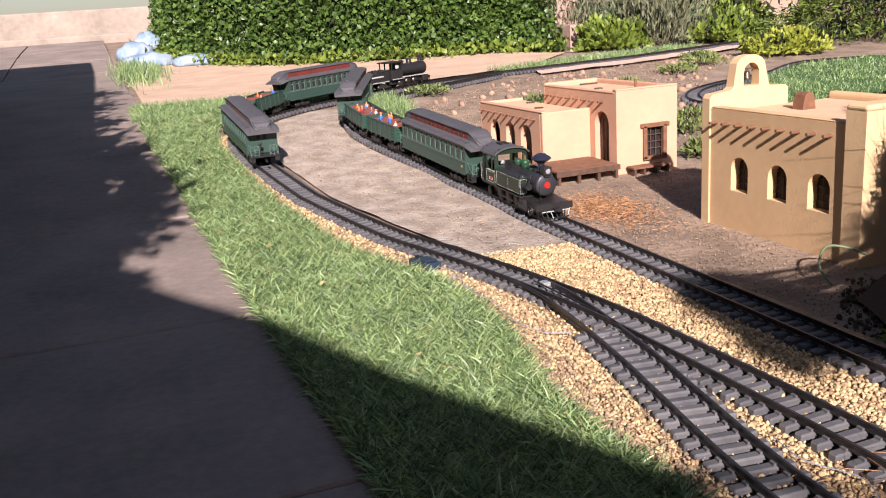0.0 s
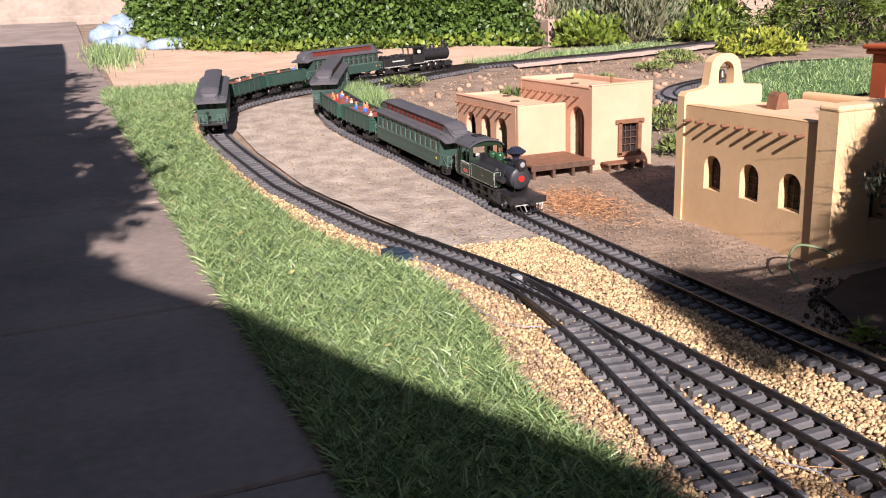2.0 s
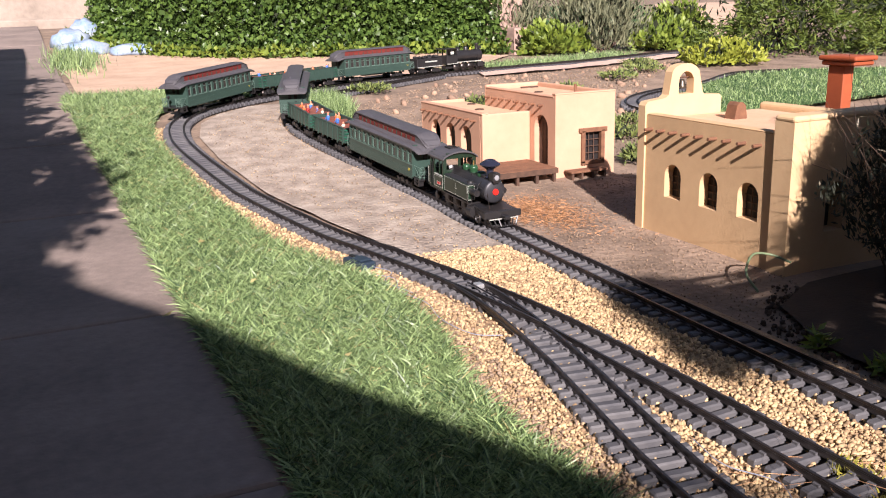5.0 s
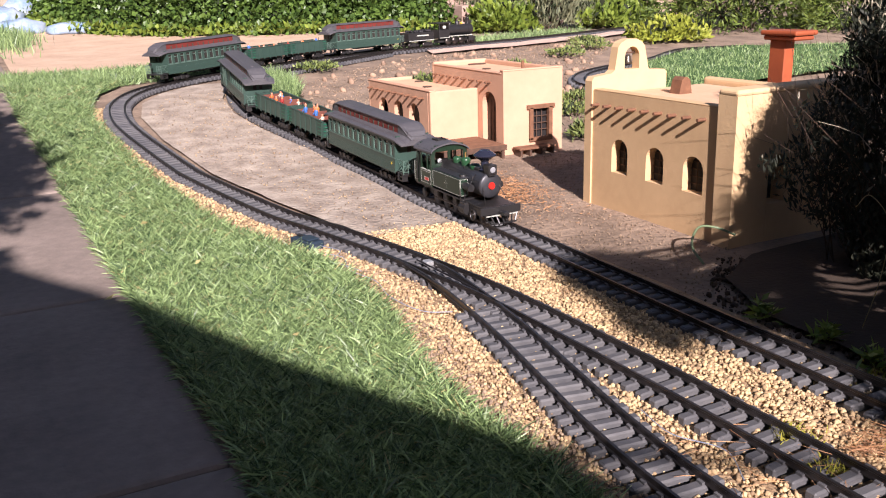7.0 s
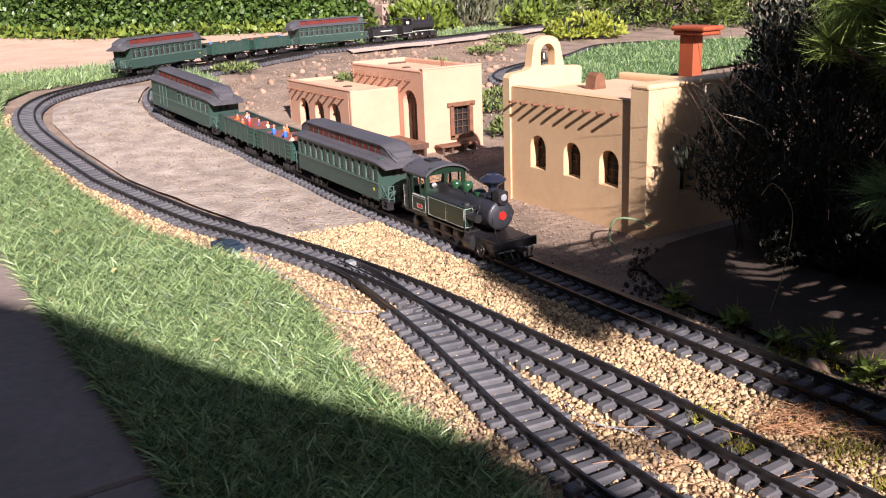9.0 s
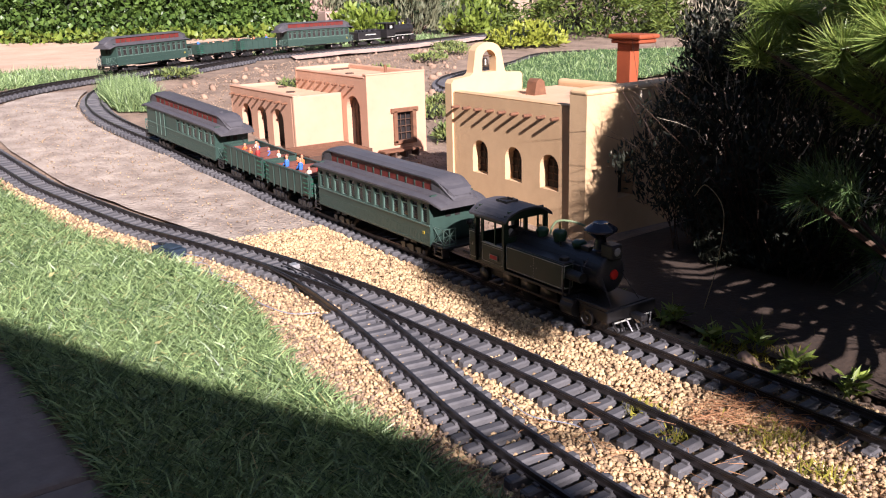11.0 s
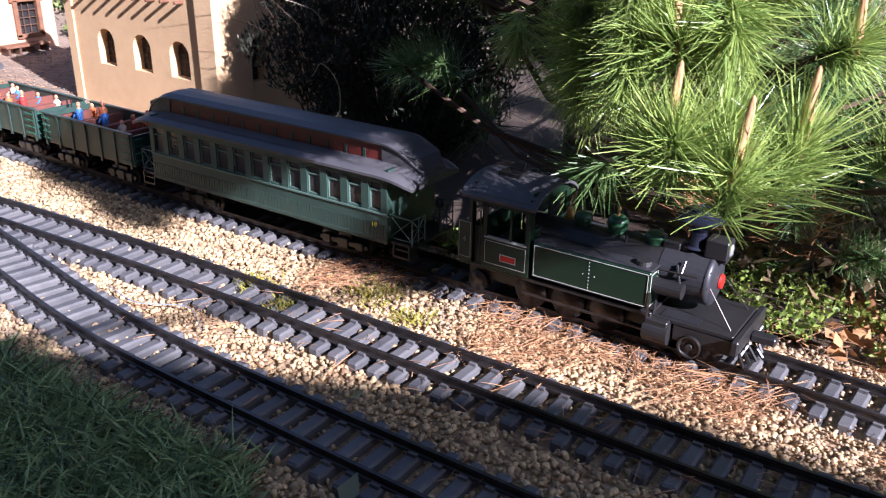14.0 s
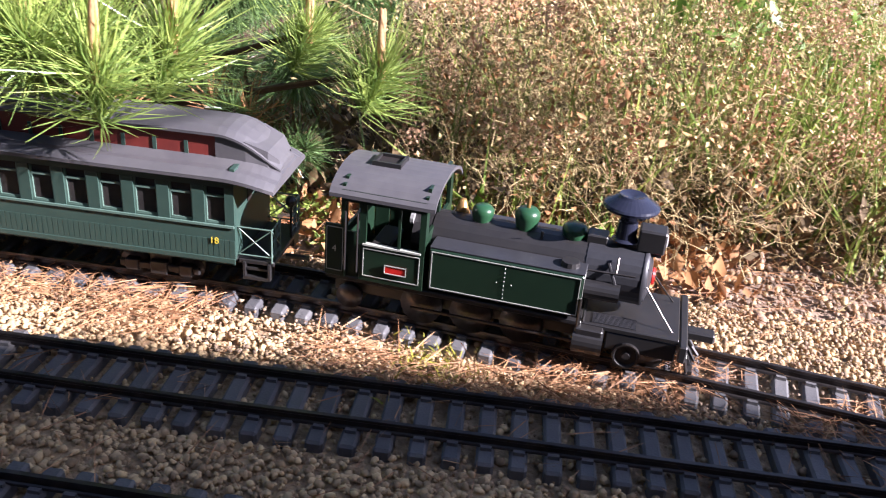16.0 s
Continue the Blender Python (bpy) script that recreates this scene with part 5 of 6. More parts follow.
tagged(stones("pale_grit", scatter(sunny_soil, 1600), (.0015, .0060), GRAVEL, -.006), "pale gravel strewn over the soil", "pebbles", kind="stuff")
muck = scatter([(.72, -.7), (.92, -.7), (.92, .5), (.75, .5)], 5000)
muck = muck[np.array([noise.noise((a * 11, b * 11, 5.0)) > -.05 for a, b in muck])]
tagged(stones("soil_crumbs", muck, (.0008, .0026), CLOD, .0), "brown soil crumbs worked into the ballast", "soil", kind="stuff")
for x, y, r in ((.93, -.36, .016), (.95, -.42, .013), (1.0, -.40, .02), (.96, -.47, .012), (.91, -.5, .011), (1.05, -.52, .018), (.915, .55, .02), (1.0, -.33, .012)):
    tagged(stones("garden_stone", np.array([[x, y]]), (r, r * 1.01), ROCK, -.006), "pale rounded stone lying in the soil", "stone", "stones beside the track")

# lawn strip blades
lawn = TURF_EDGE + PATH_EDGE
xy = scatter(lawn, 190000)
keep = nrg.random(len(xy)) < np.clip(1.15 / np.maximum(xy[:, 1], .5) ** 1.3, .16, 1)
xy = xy[keep]
# longer tufts that hang over the ragged edge
edge = dense(TURF_EDGE[:14], 60)
e = edge[nrg.integers(0, len(edge), 5000)] + nrg.normal(size=(5000, 2)) * .008
xy = np.vstack([xy, e])
base = np.c_[xy, land_all(xy[:, 1]) - .003 + .011 * nrg.random(len(xy)) ** 2]
dry = nrg.random(len(base)) < .07
tagged(blades("lawn_grass", base[~dry], (.014, .034), (.0011, .0025), (.6, 1.5), GRASS, droop=.4), "lush green lawn grass strip", "grass", kind="stuff")
tagged(blades("lawn_straw", base[dry], (.012, .030), (.0010, .0019), (.9, 1.5), GRASS_DRY, droop=.3), "dry straw blades in the lawn", "grass", kind="stuff")
clump = scatter([(.84, 2.95), (.95, 2.9), (1.02, 3.1), (1.0, 3.32), (.9, 3.3), (.84, 3.15)], 6000)
tagged(blades("grass_clump", np.c_[clump, land_all(clump[:, 1]) - .005], (.03, .085), (.0015, .0035), (.0, .7), GRASS, droop=.4), "tall green grass clump inside the curve", "grass", kind="stuff")
far_grass = scatter([(.04, 3.55), (.45, 3.52), (.75, 3.62), (1.1, 3.85), (.8, 4.1), (.42, 4.02), (.05, 4.05)], 9000)
tagged(blades("lawn_grass", np.c_[far_grass, land_all(far_grass[:, 1]) - .008], (.02, .045), (.002, .004), (.2, 1.2), GRASS), "worn grass beyond the curved track", "grass", kind="stuff")
verge = scatter([(1.9, 4.16), (2.6, 4.3), (3.4, 4.55), (3.3, 4.7), (2.4, 4.45), (1.8, 4.25)], 3000)
tagged(blades("verge_grass", np.c_[verge, land_all(verge[:, 1]) - .01], (.02, .05), (.002, .004), (.2, 1.0), GRASS), "thin grass verge beside the far track", "grass", kind="stuff")

# ---- ground of the far garden ----
sheet("back_path", [(.1, 4.0), (.45, 4.02), (.85, 4.1), (1.2, 4.02), (1.6, 4.12), (2.1, 4.3), (2.7, 5.0), (2.3, 5.6), (1.7, 5.75), (1.0, 6.2), (.3, 6.9), (.05, 6.9)], -.002, PATH_SAND, .12, .005, "pale sandy footpath below the ivy bank", "path")
sheet("pink_ballast_bed", [(1.95, 3.85), (2.6, 3.95), (3.3, 4.15), (4.6, 4.6), (4.55, 4.75), (3.4, 4.33), (2.6, 4.1), (2.0, 4.02)], .0, PINK_SAND, .1, .006, "pale pink gravel bed under the far track", "ballast")
sheet("far_lawn", [(2.25, 2.5), (3.3, 2.6), (4.6, 2.4), (4.4, 3.0), (3.4, 3.25), (3.0, 3.25), (2.62, 3.05), (2.3, 2.85)], .012, LAWN_FAR, .12, .008, "dark green lawn panels behind the chapel", "lawn")
sheet("far_path", [(4.1, 5.0), (4.9, 5.2), (6.8, 7.5), (9, 10), (8, 10.5), (5.8, 7.6), (4.4, 5.8)], .004, PATH_SAND, .3, .01, "grey earth footpath leading away", "path")
sheet("back_lawn", [(4.0, 6.0), (4.6, 6.3), (6.0, 8), (8, 11), (4, 12), (3.4, 8)], .004, LAWN_FAR, .4, .01, "bright grass beyond the shrubs", "lawn")
EDGING = Line([(2.1, 2.62), (2.07, 2.78), (2.18, 2.93), (2.4, 3.03), (2.7, 3.12), (3.05, 3.3), (3.4, 3.27)])
track(EDGING, 0, EDGING.length, "small far loop of garden railway track round the lawn")

lw = scatter([(2.25, 2.5), (3.3, 2.6), (4.6, 2.4), (4.4, 3.0), (3.4, 3.25), (3.0, 3.25), (2.62, 3.05), (2.3, 2.85)], 14000)
tagged(blades("far_lawn_grass", np.c_[lw, land_all(lw[:, 1]) + .006], (.012, .03), (.002, .0035), (.1, 1.0), GRASS), "short green grass of the far lawn", "grass", kind="stuff")
edge_bar = tagged(part("lawn_edging", rod(bmesh.new(), (3.108, 3.12, .108), (2.808, 2.70, .071), .007, 6), mat("edging_timber", lin((60, 58, 50)), lin((40, 38, 34)), 20, .9)), "dark edging board across the lawn", "edging")

# ---- ivy bank ----
ivy_bank = tagged(new("ivy_bank"), "tall bank overgrown with glossy green ivy", "hedge")
BANK = [(.35, 8.2), (.5, 7.0), (1.07, 6.05), (1.75, 5.72), (2.32, 5.6), (2.75, 5.3)]
bl = dense(BANK, 10)
bv, bf = [], []
for i, (x, y) in enumerate(bl):
    for k in range(9):
        z = land(x, y) - .05 + k * .2
        bv.append((x + k * .03 + .07 * noise.noise((x * 2, y * 2, k)), y + .05 + .04 * k + .07 * noise.noise((x * 3, k, 1)), z))
for i in range(len(bl) - 1):
    for k in range(8):
        a = i * 9 + k
        bf.append((a, a + 9, a + 10, a + 1))
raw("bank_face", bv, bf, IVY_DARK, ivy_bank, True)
n = 30000
i = nrg.integers(0, len(bl) - 1, n)
p = bl[i] + (bl[i + 1] - bl[i]) * nrg.random((n, 1))
zz = nrg.random(n) ** 1.2 * 1.25
lump = np.array([.10 * noise.noise((a * 2.2, b * 2.2, c * 2.2)) + .06 * noise.noise((a * 6, b * 6, c * 6)) for a, b, c in zip(p[:, 0], p[:, 1], zz)])
b3 = np.c_[p[:, 0] + zz * .12 + nrg.normal(size=n) * .02, p[:, 1] - .02 + zz * .16 - np.abs(lump) + nrg.normal(size=n) * .03 - .12 * (zz < .15) * nrg.random(n), land_all(p[:, 1]) + zz]
leaves("ivy_leaves", b3, np.tile(np.array([-.2, -.6, -.15]), (n, 1)), (.026, .05), (.022, .042), IVY, ivy_bank)["kind"] = "stuff"
n = 2500
i = nrg.integers(0, len(bl) - 1, n)
p = bl[i] + nrg.normal(size=(n, 2)) * .08 - np.array([0, .1])
leaves("bank_foot_leaves", np.c_[p, land_all(p[:, 1]) + nrg.random(n) * .06], np.tile(np.array([0, -.3, .5]), (n, 1)), (.03, .055), (.02, .035), SHRUB_GREEN, ivy_bank)["kind"] = "stuff"


def bush(name, label, c, r, n, material, length, width, category="shrub", way=(0, 0, .6), dark=None, stems=10):
    """A shrub of many leaves over an uneven rounded body with gaps."""
    root = tagged(new(name), label, category)
    cx, cy = c
    z0 = land(cx, cy)
    d = nrg.normal(size=(n, 3))
    d /= np.linalg.norm(d, axis=1)[:, None]
    d[:, 2] = np.abs(d[:, 2])
    k = np.array([.72 + .45 * noise.noise((a * 2.3 + cx, b * 2.3 + cy, e * 2.3)) for a, b, e in d]) * (.55 + .5 * nrg.random(n) ** .4)
    p = np.c_[cx + d[:, 0] * r[0] * k, cy + d[:, 1] * r[1] * k, z0 + d[:, 2] * r[2] * k]
    leaves("foliage", p, np.array(way)[None] + d * .8, length, width, material, root)
    # inner leaves carry the shrub's inner shade in their colour
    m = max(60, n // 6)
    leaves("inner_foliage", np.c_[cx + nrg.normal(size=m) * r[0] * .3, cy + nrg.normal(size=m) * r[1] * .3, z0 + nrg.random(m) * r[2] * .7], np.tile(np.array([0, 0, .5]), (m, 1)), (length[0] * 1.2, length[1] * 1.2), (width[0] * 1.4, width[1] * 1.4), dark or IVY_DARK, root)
    sb = np.c_[cx + nrg.normal(size=stems) * r[0] * .12, cy + nrg.normal(size=stems) * r[1] * .12, np.full(stems, z0 - .02)]
    twigs("stem_mass", sb, np.c_[nrg.normal(size=(stems, 2)) * .35, np.ones(stems)], (r[2] * .5, r[2] * .8), max(.003, r[2] * .012), BARK, root)
    return root


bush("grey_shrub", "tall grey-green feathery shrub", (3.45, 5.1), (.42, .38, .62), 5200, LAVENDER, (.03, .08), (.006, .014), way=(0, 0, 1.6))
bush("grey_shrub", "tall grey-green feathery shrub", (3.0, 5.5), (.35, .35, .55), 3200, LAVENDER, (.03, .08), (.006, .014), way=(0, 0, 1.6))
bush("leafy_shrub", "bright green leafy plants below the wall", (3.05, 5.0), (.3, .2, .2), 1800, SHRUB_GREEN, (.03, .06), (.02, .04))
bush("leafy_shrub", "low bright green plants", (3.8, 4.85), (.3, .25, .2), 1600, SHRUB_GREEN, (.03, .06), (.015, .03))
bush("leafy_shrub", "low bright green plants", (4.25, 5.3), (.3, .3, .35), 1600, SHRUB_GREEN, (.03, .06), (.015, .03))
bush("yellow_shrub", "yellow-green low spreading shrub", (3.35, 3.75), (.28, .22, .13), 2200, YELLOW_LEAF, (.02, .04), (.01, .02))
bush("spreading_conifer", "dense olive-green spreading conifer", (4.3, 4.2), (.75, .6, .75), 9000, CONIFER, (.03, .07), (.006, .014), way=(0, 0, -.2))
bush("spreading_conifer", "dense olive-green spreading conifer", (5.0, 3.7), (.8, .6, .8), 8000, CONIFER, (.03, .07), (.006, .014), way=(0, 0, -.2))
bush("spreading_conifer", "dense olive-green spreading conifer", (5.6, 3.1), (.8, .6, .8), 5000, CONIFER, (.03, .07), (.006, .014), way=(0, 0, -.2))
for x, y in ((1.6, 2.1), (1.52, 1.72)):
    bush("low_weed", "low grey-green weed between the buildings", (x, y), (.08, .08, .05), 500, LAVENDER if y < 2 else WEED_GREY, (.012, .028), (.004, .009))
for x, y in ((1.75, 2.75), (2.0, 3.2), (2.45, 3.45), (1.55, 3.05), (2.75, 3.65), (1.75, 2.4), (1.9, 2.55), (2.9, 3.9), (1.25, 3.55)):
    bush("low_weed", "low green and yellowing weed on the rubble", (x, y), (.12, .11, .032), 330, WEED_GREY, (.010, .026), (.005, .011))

# stone blocks at the end of the ivy
BLOCK = mat("wall_block", lin((176, 150, 136)), lin((146, 120, 108)), 6, 0.9, bump=.004, bump_scale=40)
for x0, x1, y0, y1, z0, z1 in ((2.72, 3.0, 5.35, 5.7, .0, .62), (2.8, 3.15, 5.12, 5.33, .0, .34)):
    bm = bmesh.new()
    box(bm, x0, x1, y0, y1, z0 + .15, z1, .02, 2)
    tagged(part("stone_block", wobbly(bm, .012), BLOCK), "rough pinkish stone block of a garden wall", "stone block")
KERB = mat("kerb_concrete", lin((164, 150, 136)), lin((128, 116, 104)), 4, 0.9, bump=.003, bump_scale=60)
for k, (y0, z0, z1) in enumerate(((9.0, .3, .50), (9.3, .35, .74))):
    bm = bmesh.new()
    box(bm, -3.2, .3 + .1 * k, y0, y0 + .25, z0, z1, .015, 2)
    tagged(part("garden_step", wobbly(bm, .006), KERB), "weathered concrete garden step at the path's end", "step", "garden steps")
BAG = mat("plastic_bag", lin((168, 174, 180)), lin((92, 128, 164)), 9, 0.35, bump=.01, bump_scale=14)
for x, y, z, sx, sy, sz in ((.24, 6.75, .27, .18, .1, .07), (.55, 6.6, .255, .16, .09, .06), (.16, 7.2, .32, .14, .1, .10), (.28, 7.6, .36, .12, .1, .13)):
    bm = bmesh.new()
    bmesh.ops.create_icosphere(bm, subdivisions=3, radius=1)
    for v in bm.verts:
        k = 1 + .25 * noise.noise(v.co * 2.2 + Vector((x * 9, y, 0)))
        v.co = Vector((x + v.co.x * sx * k, y + v.co.y * sy * k, z + max(-.4, v.co.z) * sz * k))
    tagged(part("plastic_bag", bm, BAG, None, "", True), "white and blue crumpled plastic bag", "bag", "bags by the ivy bank")
n = 1500
p = np.c_[.14 + nrg.normal(size=n) * .07, 6.1 + nrg.normal(size=n) * .4]
tagged(blades("path_weeds", np.c_[p, land_all(p[:, 1]) - .005], (.04, .11), (.003, .006), (.0, .8), GRASS), "grassy weeds at the paving's edge", "grass", kind="stuff")

# terracotta gate post behind the chapel
TERRA = mat("terracotta", lin((164, 80, 42)), lin((136, 64, 34)), 10, 0.7)
gate = tagged(new("terracotta_frame"), "orange-brown painted timber post and lintel", "garden ornament")
part("post", bx(1.61, 1.64, 1.395, 1.440, -.02, .3205, .002), TERRA, gate)
part("lintel", bx(1.60, 1.66, 1.36, 1.452, .3207, .331, .003), TERRA, gate)
part("cap", bx(1.595, 1.665, 1.355, 1.457, .3312, .342, .004, 2), TERRA, gate)

# ---- young pine over the track ----
def tuft_mesh(name, n, length, material, spread_to=1.5, reach=.055):
    L = length[0] + (length[1] - length[0]) * nrg.random(n)
    az = nrg.random(n) * 2 * np.pi
    tip = .12 + (spread_to - .12) * nrg.random(n)
    d = np.c_[np.cos(az) * np.sin(tip), np.sin(az) * np.sin(tip), np.cos(tip)]
    base = np.c_[np.zeros((n, 2)), -reach * nrg.random(n)] + d * .003
    s = np.cross(d, nrg.normal(size=(n, 3)))
    s /= np.linalg.norm(s, axis=1)[:, None]
    bend = nrg.normal(size=(n, 3)) * .12
    mid = base + d * L[:, None] * .5
    end = mid + (d + bend) * L[:, None] * .5
    w = .0006
    v = np.stack([base - s * w, base + s * w, mid + s * w, mid - s * w, end + s * w * .3, end - s * w * .3], 1)
    f = np.array([[0, 1, 2, 3], [3, 2, 4, 5]])[None] + (np.arange(n) * 6)[:, None, None]
    ob = big_mesh(name, v.reshape(-1, 3), f.reshape(-1, 4), material)
    me = ob.data
    bpy.data.objects.remove(ob)
    return me


TUFTS = [tuft_mesh("needle_tuft", 460, (.042, .078), NEEDLE) for _ in range(4)]
DARK_TUFTS = [tuft_mesh("needle_tuft", 400, (.04, .075), NEEDLE_SHADED, 1.5, .08) for _ in range(3)]
bm = lathe(bmesh.new(), [(0, -.01), (.0042, -.01), (.0046, .01), (.0036, .05), (.002, .062), (0, .065)], 8)
CANDLE_MESH = mesh_of("candle", bm, CANDLE, True)
pine = tagged(new("young_pine"), "young pine with long bright needles and tan candles", "pine tree")
trunk_top = Vector((1.12, .34, .56))
bm = rod(bmesh.new(), (1.1, .34, -.02), (1.12, .36, .4), .017, 10, .013)
rod(bm, (1.12, .36, .4), trunk_top, .013, 10, .006)
part("trunk", bm, BARK, pine)


def tuft(p, way, size=1.0, dark=False, candle=0):
    p, way = Vector(p), Vector(way).normalized()
    m = Matrix.Translation(p) @ way.to_track_quat("Z", "Y").to_matrix().to_4x4() @ pose(0, 0, 0, 0, 0, rng.uniform(0, 360))
    o = new("needle_tuft", rng.choice(DARK_TUFTS if dark else TUFTS))
    o.parent = pine
    o.matrix_basis = m @ Matrix.Scale(size, 4)
    for k in range(candle):
        c = new("candle", CANDLE_MESH)
        c.parent = pine
        tilt = pose(0, 0, 0, rng.uniform(-8, 8) + 10 * k, rng.uniform(-8, 8) + 7 * k, 0)
        c.matrix_basis = Matrix.Translation(p + Vector((.004 * k, .004 * k, 0))) @ tilt @ Matrix.Scale(rng.uniform(.8, 1.05), 4)
    root = Vector((1.11, .35, max(.05, p.z - .12)))
    return p, root


LIT = [((.727, .040, .226), (-.2, -.1, 1), .85, 1), ((.738, .098, .238), (-.2, .1, 1), .85, 1), ((.79, .01, .235), (.1, -.3, 1), .95, 1), ((.72, .085, .245), (-.6, -.1, .8), .8, 0), ((.765, .06, .245), (-.1, -.4, 1), .9, 0),
       ((.95, -.12, .185), (0, -.4, 1), .85, 2), ((.99, -.04, .205), (.1, -.4, 1), .8, 1), ((.83, .20, .27), (-.5, .2, -.6), 1.0, 0), ((.87, .29, .33), (-.6, .1, -.3), 1.0, 0), ((.85, .16, .34), (-.5, -.3, .3), 1.0, 0),
       ((.96, .39, .33), (-.7, .2, .1), .95, 0), ((.93, .33, .40), (-.6, 0, .4), .95, 1), ((.90, .24, .42), (-.5, -.2, .6), .95, 1), ((.956, .48, .29), (-.7, .3, -.1), .9, 0), ((1.0, .45, .42), (-.5, .3, .5), .9, 1), ((.98, .20, .47), (-.3, -.4, .7), .9, 1),
       ((1.05, .60, .36), (-.5, .5, .2), .85, 0), ((1.08, .10, .33), (-.1, -.8, .4), .9, 0), ((1.02, .02, .28), (-.3, -.7, .3), .9, 1), ((.88, .08, .30), (-.4, -.5, .4), 1.0, 0), ((.80, .12, .30), (-.6, 0, .4), 1.0, 1)]
for x, y, z in ((.80, .155, .37), (.84, .215, .36), (.89, .31, .39)):
    for k in range(5):
        LIT.append(((x - .004 * k, y, z - .03 * k), (-.2 + .15 * math.sin(k * 2.2), .25 * math.cos(k * 1.9), -1), .62, 0))
def open_lane(x, y, z):
    """Where sunlight passes between the limbs to the tufts above the track."""
    return 1.0 < x + .464 * z < 1.22 and .56 < y + 1.742 * z < 1.14


ends = []
for k in range(22):
    p = (rng.uniform(1.08, 1.22), rng.uniform(.36, .56), rng.uniform(.36, .50))
    ends.append(tuft(p, (rng.uniform(-.9, -.1), rng.uniform(-.7, .1), rng.uniform(-.2, .9)), rng.uniform(.7, .95), False, 1 if k % 5 == 0 else 0))
# a limb hanging in the sun over the bank, and the sunlit shoulder beside the chapel
for k in range(18):
    z = .17 + .25 * k / 17
    ends.append(tuft((rng.uniform(.88, .95), .235 + rng.uniform(-.035, .035), z + .04), (rng.uniform(-.7, -.1), rng.uniform(-.6, .2), rng.uniform(-1, -.1)), rng.uniform(.65, .85), False, 0))
for k in range(13):
    ends.append(tuft((rng.uniform(1.12, 1.22), rng.uniform(.52, .64), rng.uniform(.30, .40)), (rng.uniform(-.7, .1), rng.uniform(-.4, .3), rng.uniform(.1, .9)), rng.uniform(.7, .9), False, k % 2))
for k in range(24):
    ends.append(tuft((rng.uniform(1.12, 1.30), rng.uniform(.50, .74), rng.uniform(.30, .46)), (rng.uniform(-.8, .1), rng.uniform(-.6, .2), rng.uniform(-.2, .9)), rng.uniform(.65, .9), False, 1 if k % 6 == 0 else 0))
for k in range(5):
    ends.append(tuft((rng.uniform(1.03, 1.09), rng.uniform(.48, .56), rng.uniform(.35, .43)), (rng.uniform(-.7, -.1), rng.uniform(-.5, .2), rng.uniform(.0, .9)), rng.uniform(.65, .85), False, 1 if k in (2, 5) else 0))
for k in range(26):
    x = rng.uniform(.80, .98)
    LIT.append(((x, .09 + (x - .80) * 1.5 + rng.uniform(-.05, .07), rng.uniform(.27, .45)), (rng.uniform(-.8, 0), rng.uniform(-.6, .1), rng.uniform(-.9, .6)), rng.uniform(.7, 1.0), 0))
for p, wy, sz, cn in LIT:
    if (p[0] + .464 * p[2] < 1.25 and p[1] + 1.742 * p[2] > 1.06) or open_lane(*p):
        continue
    ends.append(tuft(p, wy, sz, False, cn))
for k in range(58):
    a, rr = rng.uniform(0, 6.28), rng.uniform(.08, .30)
    p = Vector((1.10 + rr * math.cos(a), .36 + 1.1 * rr * math.sin(a), rng.uniform(.08, .45)))
    if (p.x < 1.04 and p.z < .21) or (p.z > .3 and p.y > .5) or (p.x + .464 * p.z < 1.25 and p.y + 1.742 * p.z > 1.04) or open_lane(*p):
        continue
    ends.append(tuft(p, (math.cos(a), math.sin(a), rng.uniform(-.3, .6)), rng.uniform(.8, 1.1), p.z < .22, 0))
# tufts above the view, added unseen to shade the track and chapel end
for k in range(72):
    p = Vector((rng.uniform(.56, .74) if k < 56 else rng.uniform(1.06, 1.32), rng.uniform(-.08, .14) if k < 56 else rng.uniform(.0, .26), rng.uniform(.475, .60)))
    ends.append(tuft(p, (rng.uniform(-.6, .3), rng.uniform(-.6, .6), rng.uniform(-.1, .8)), rng.uniform(.75, 1.0), k < 56 and k % 2 == 0, 0))
# low tufts in the darker needles, which paint the pine's shaded inside
for k in range(46):
    p = Vector((rng.uniform(1.06, 1.55), rng.uniform(.0, .42), rng.uniform(.05, .36)))
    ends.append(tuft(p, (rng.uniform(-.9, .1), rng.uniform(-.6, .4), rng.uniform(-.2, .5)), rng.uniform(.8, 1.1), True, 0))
for p, wy, sz in (((.97, .03, .125), (-.5, -.4, .3), .6), ((.95, -.05, .10), (-.2, -.6, .2), .6), ((1.0, .55, .2), (-.7, .4, 0), .8)):
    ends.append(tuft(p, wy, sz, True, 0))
for p, r0 in ends:
    mid = (p + r0) / 2 + Vector((0, 0, -.02))
    bm = rod(bmesh.new(), r0, mid, .0055, 6, .004)
    rod(bm, mid, p, .004, 6, .0028)
    part("branch", bm, BARK, pine)
for p in ((.985, .02, .12), (.99, .06, .13), (.90, .12, .15)):
    o = new("dead_tuft", tuft_mesh("dead_tuft", 60, (.03, .05), DRY_LEAF))
    o.parent = pine
    o.matrix_basis = Matrix.Translation(p)

# ---- silvery shrub against the chapel ----
silver = tagged(new("silver_shrub"), "dense shrub with shade-dark foliage and silvery upright twigs", "shrub")
SX, SY = 1.32, .80


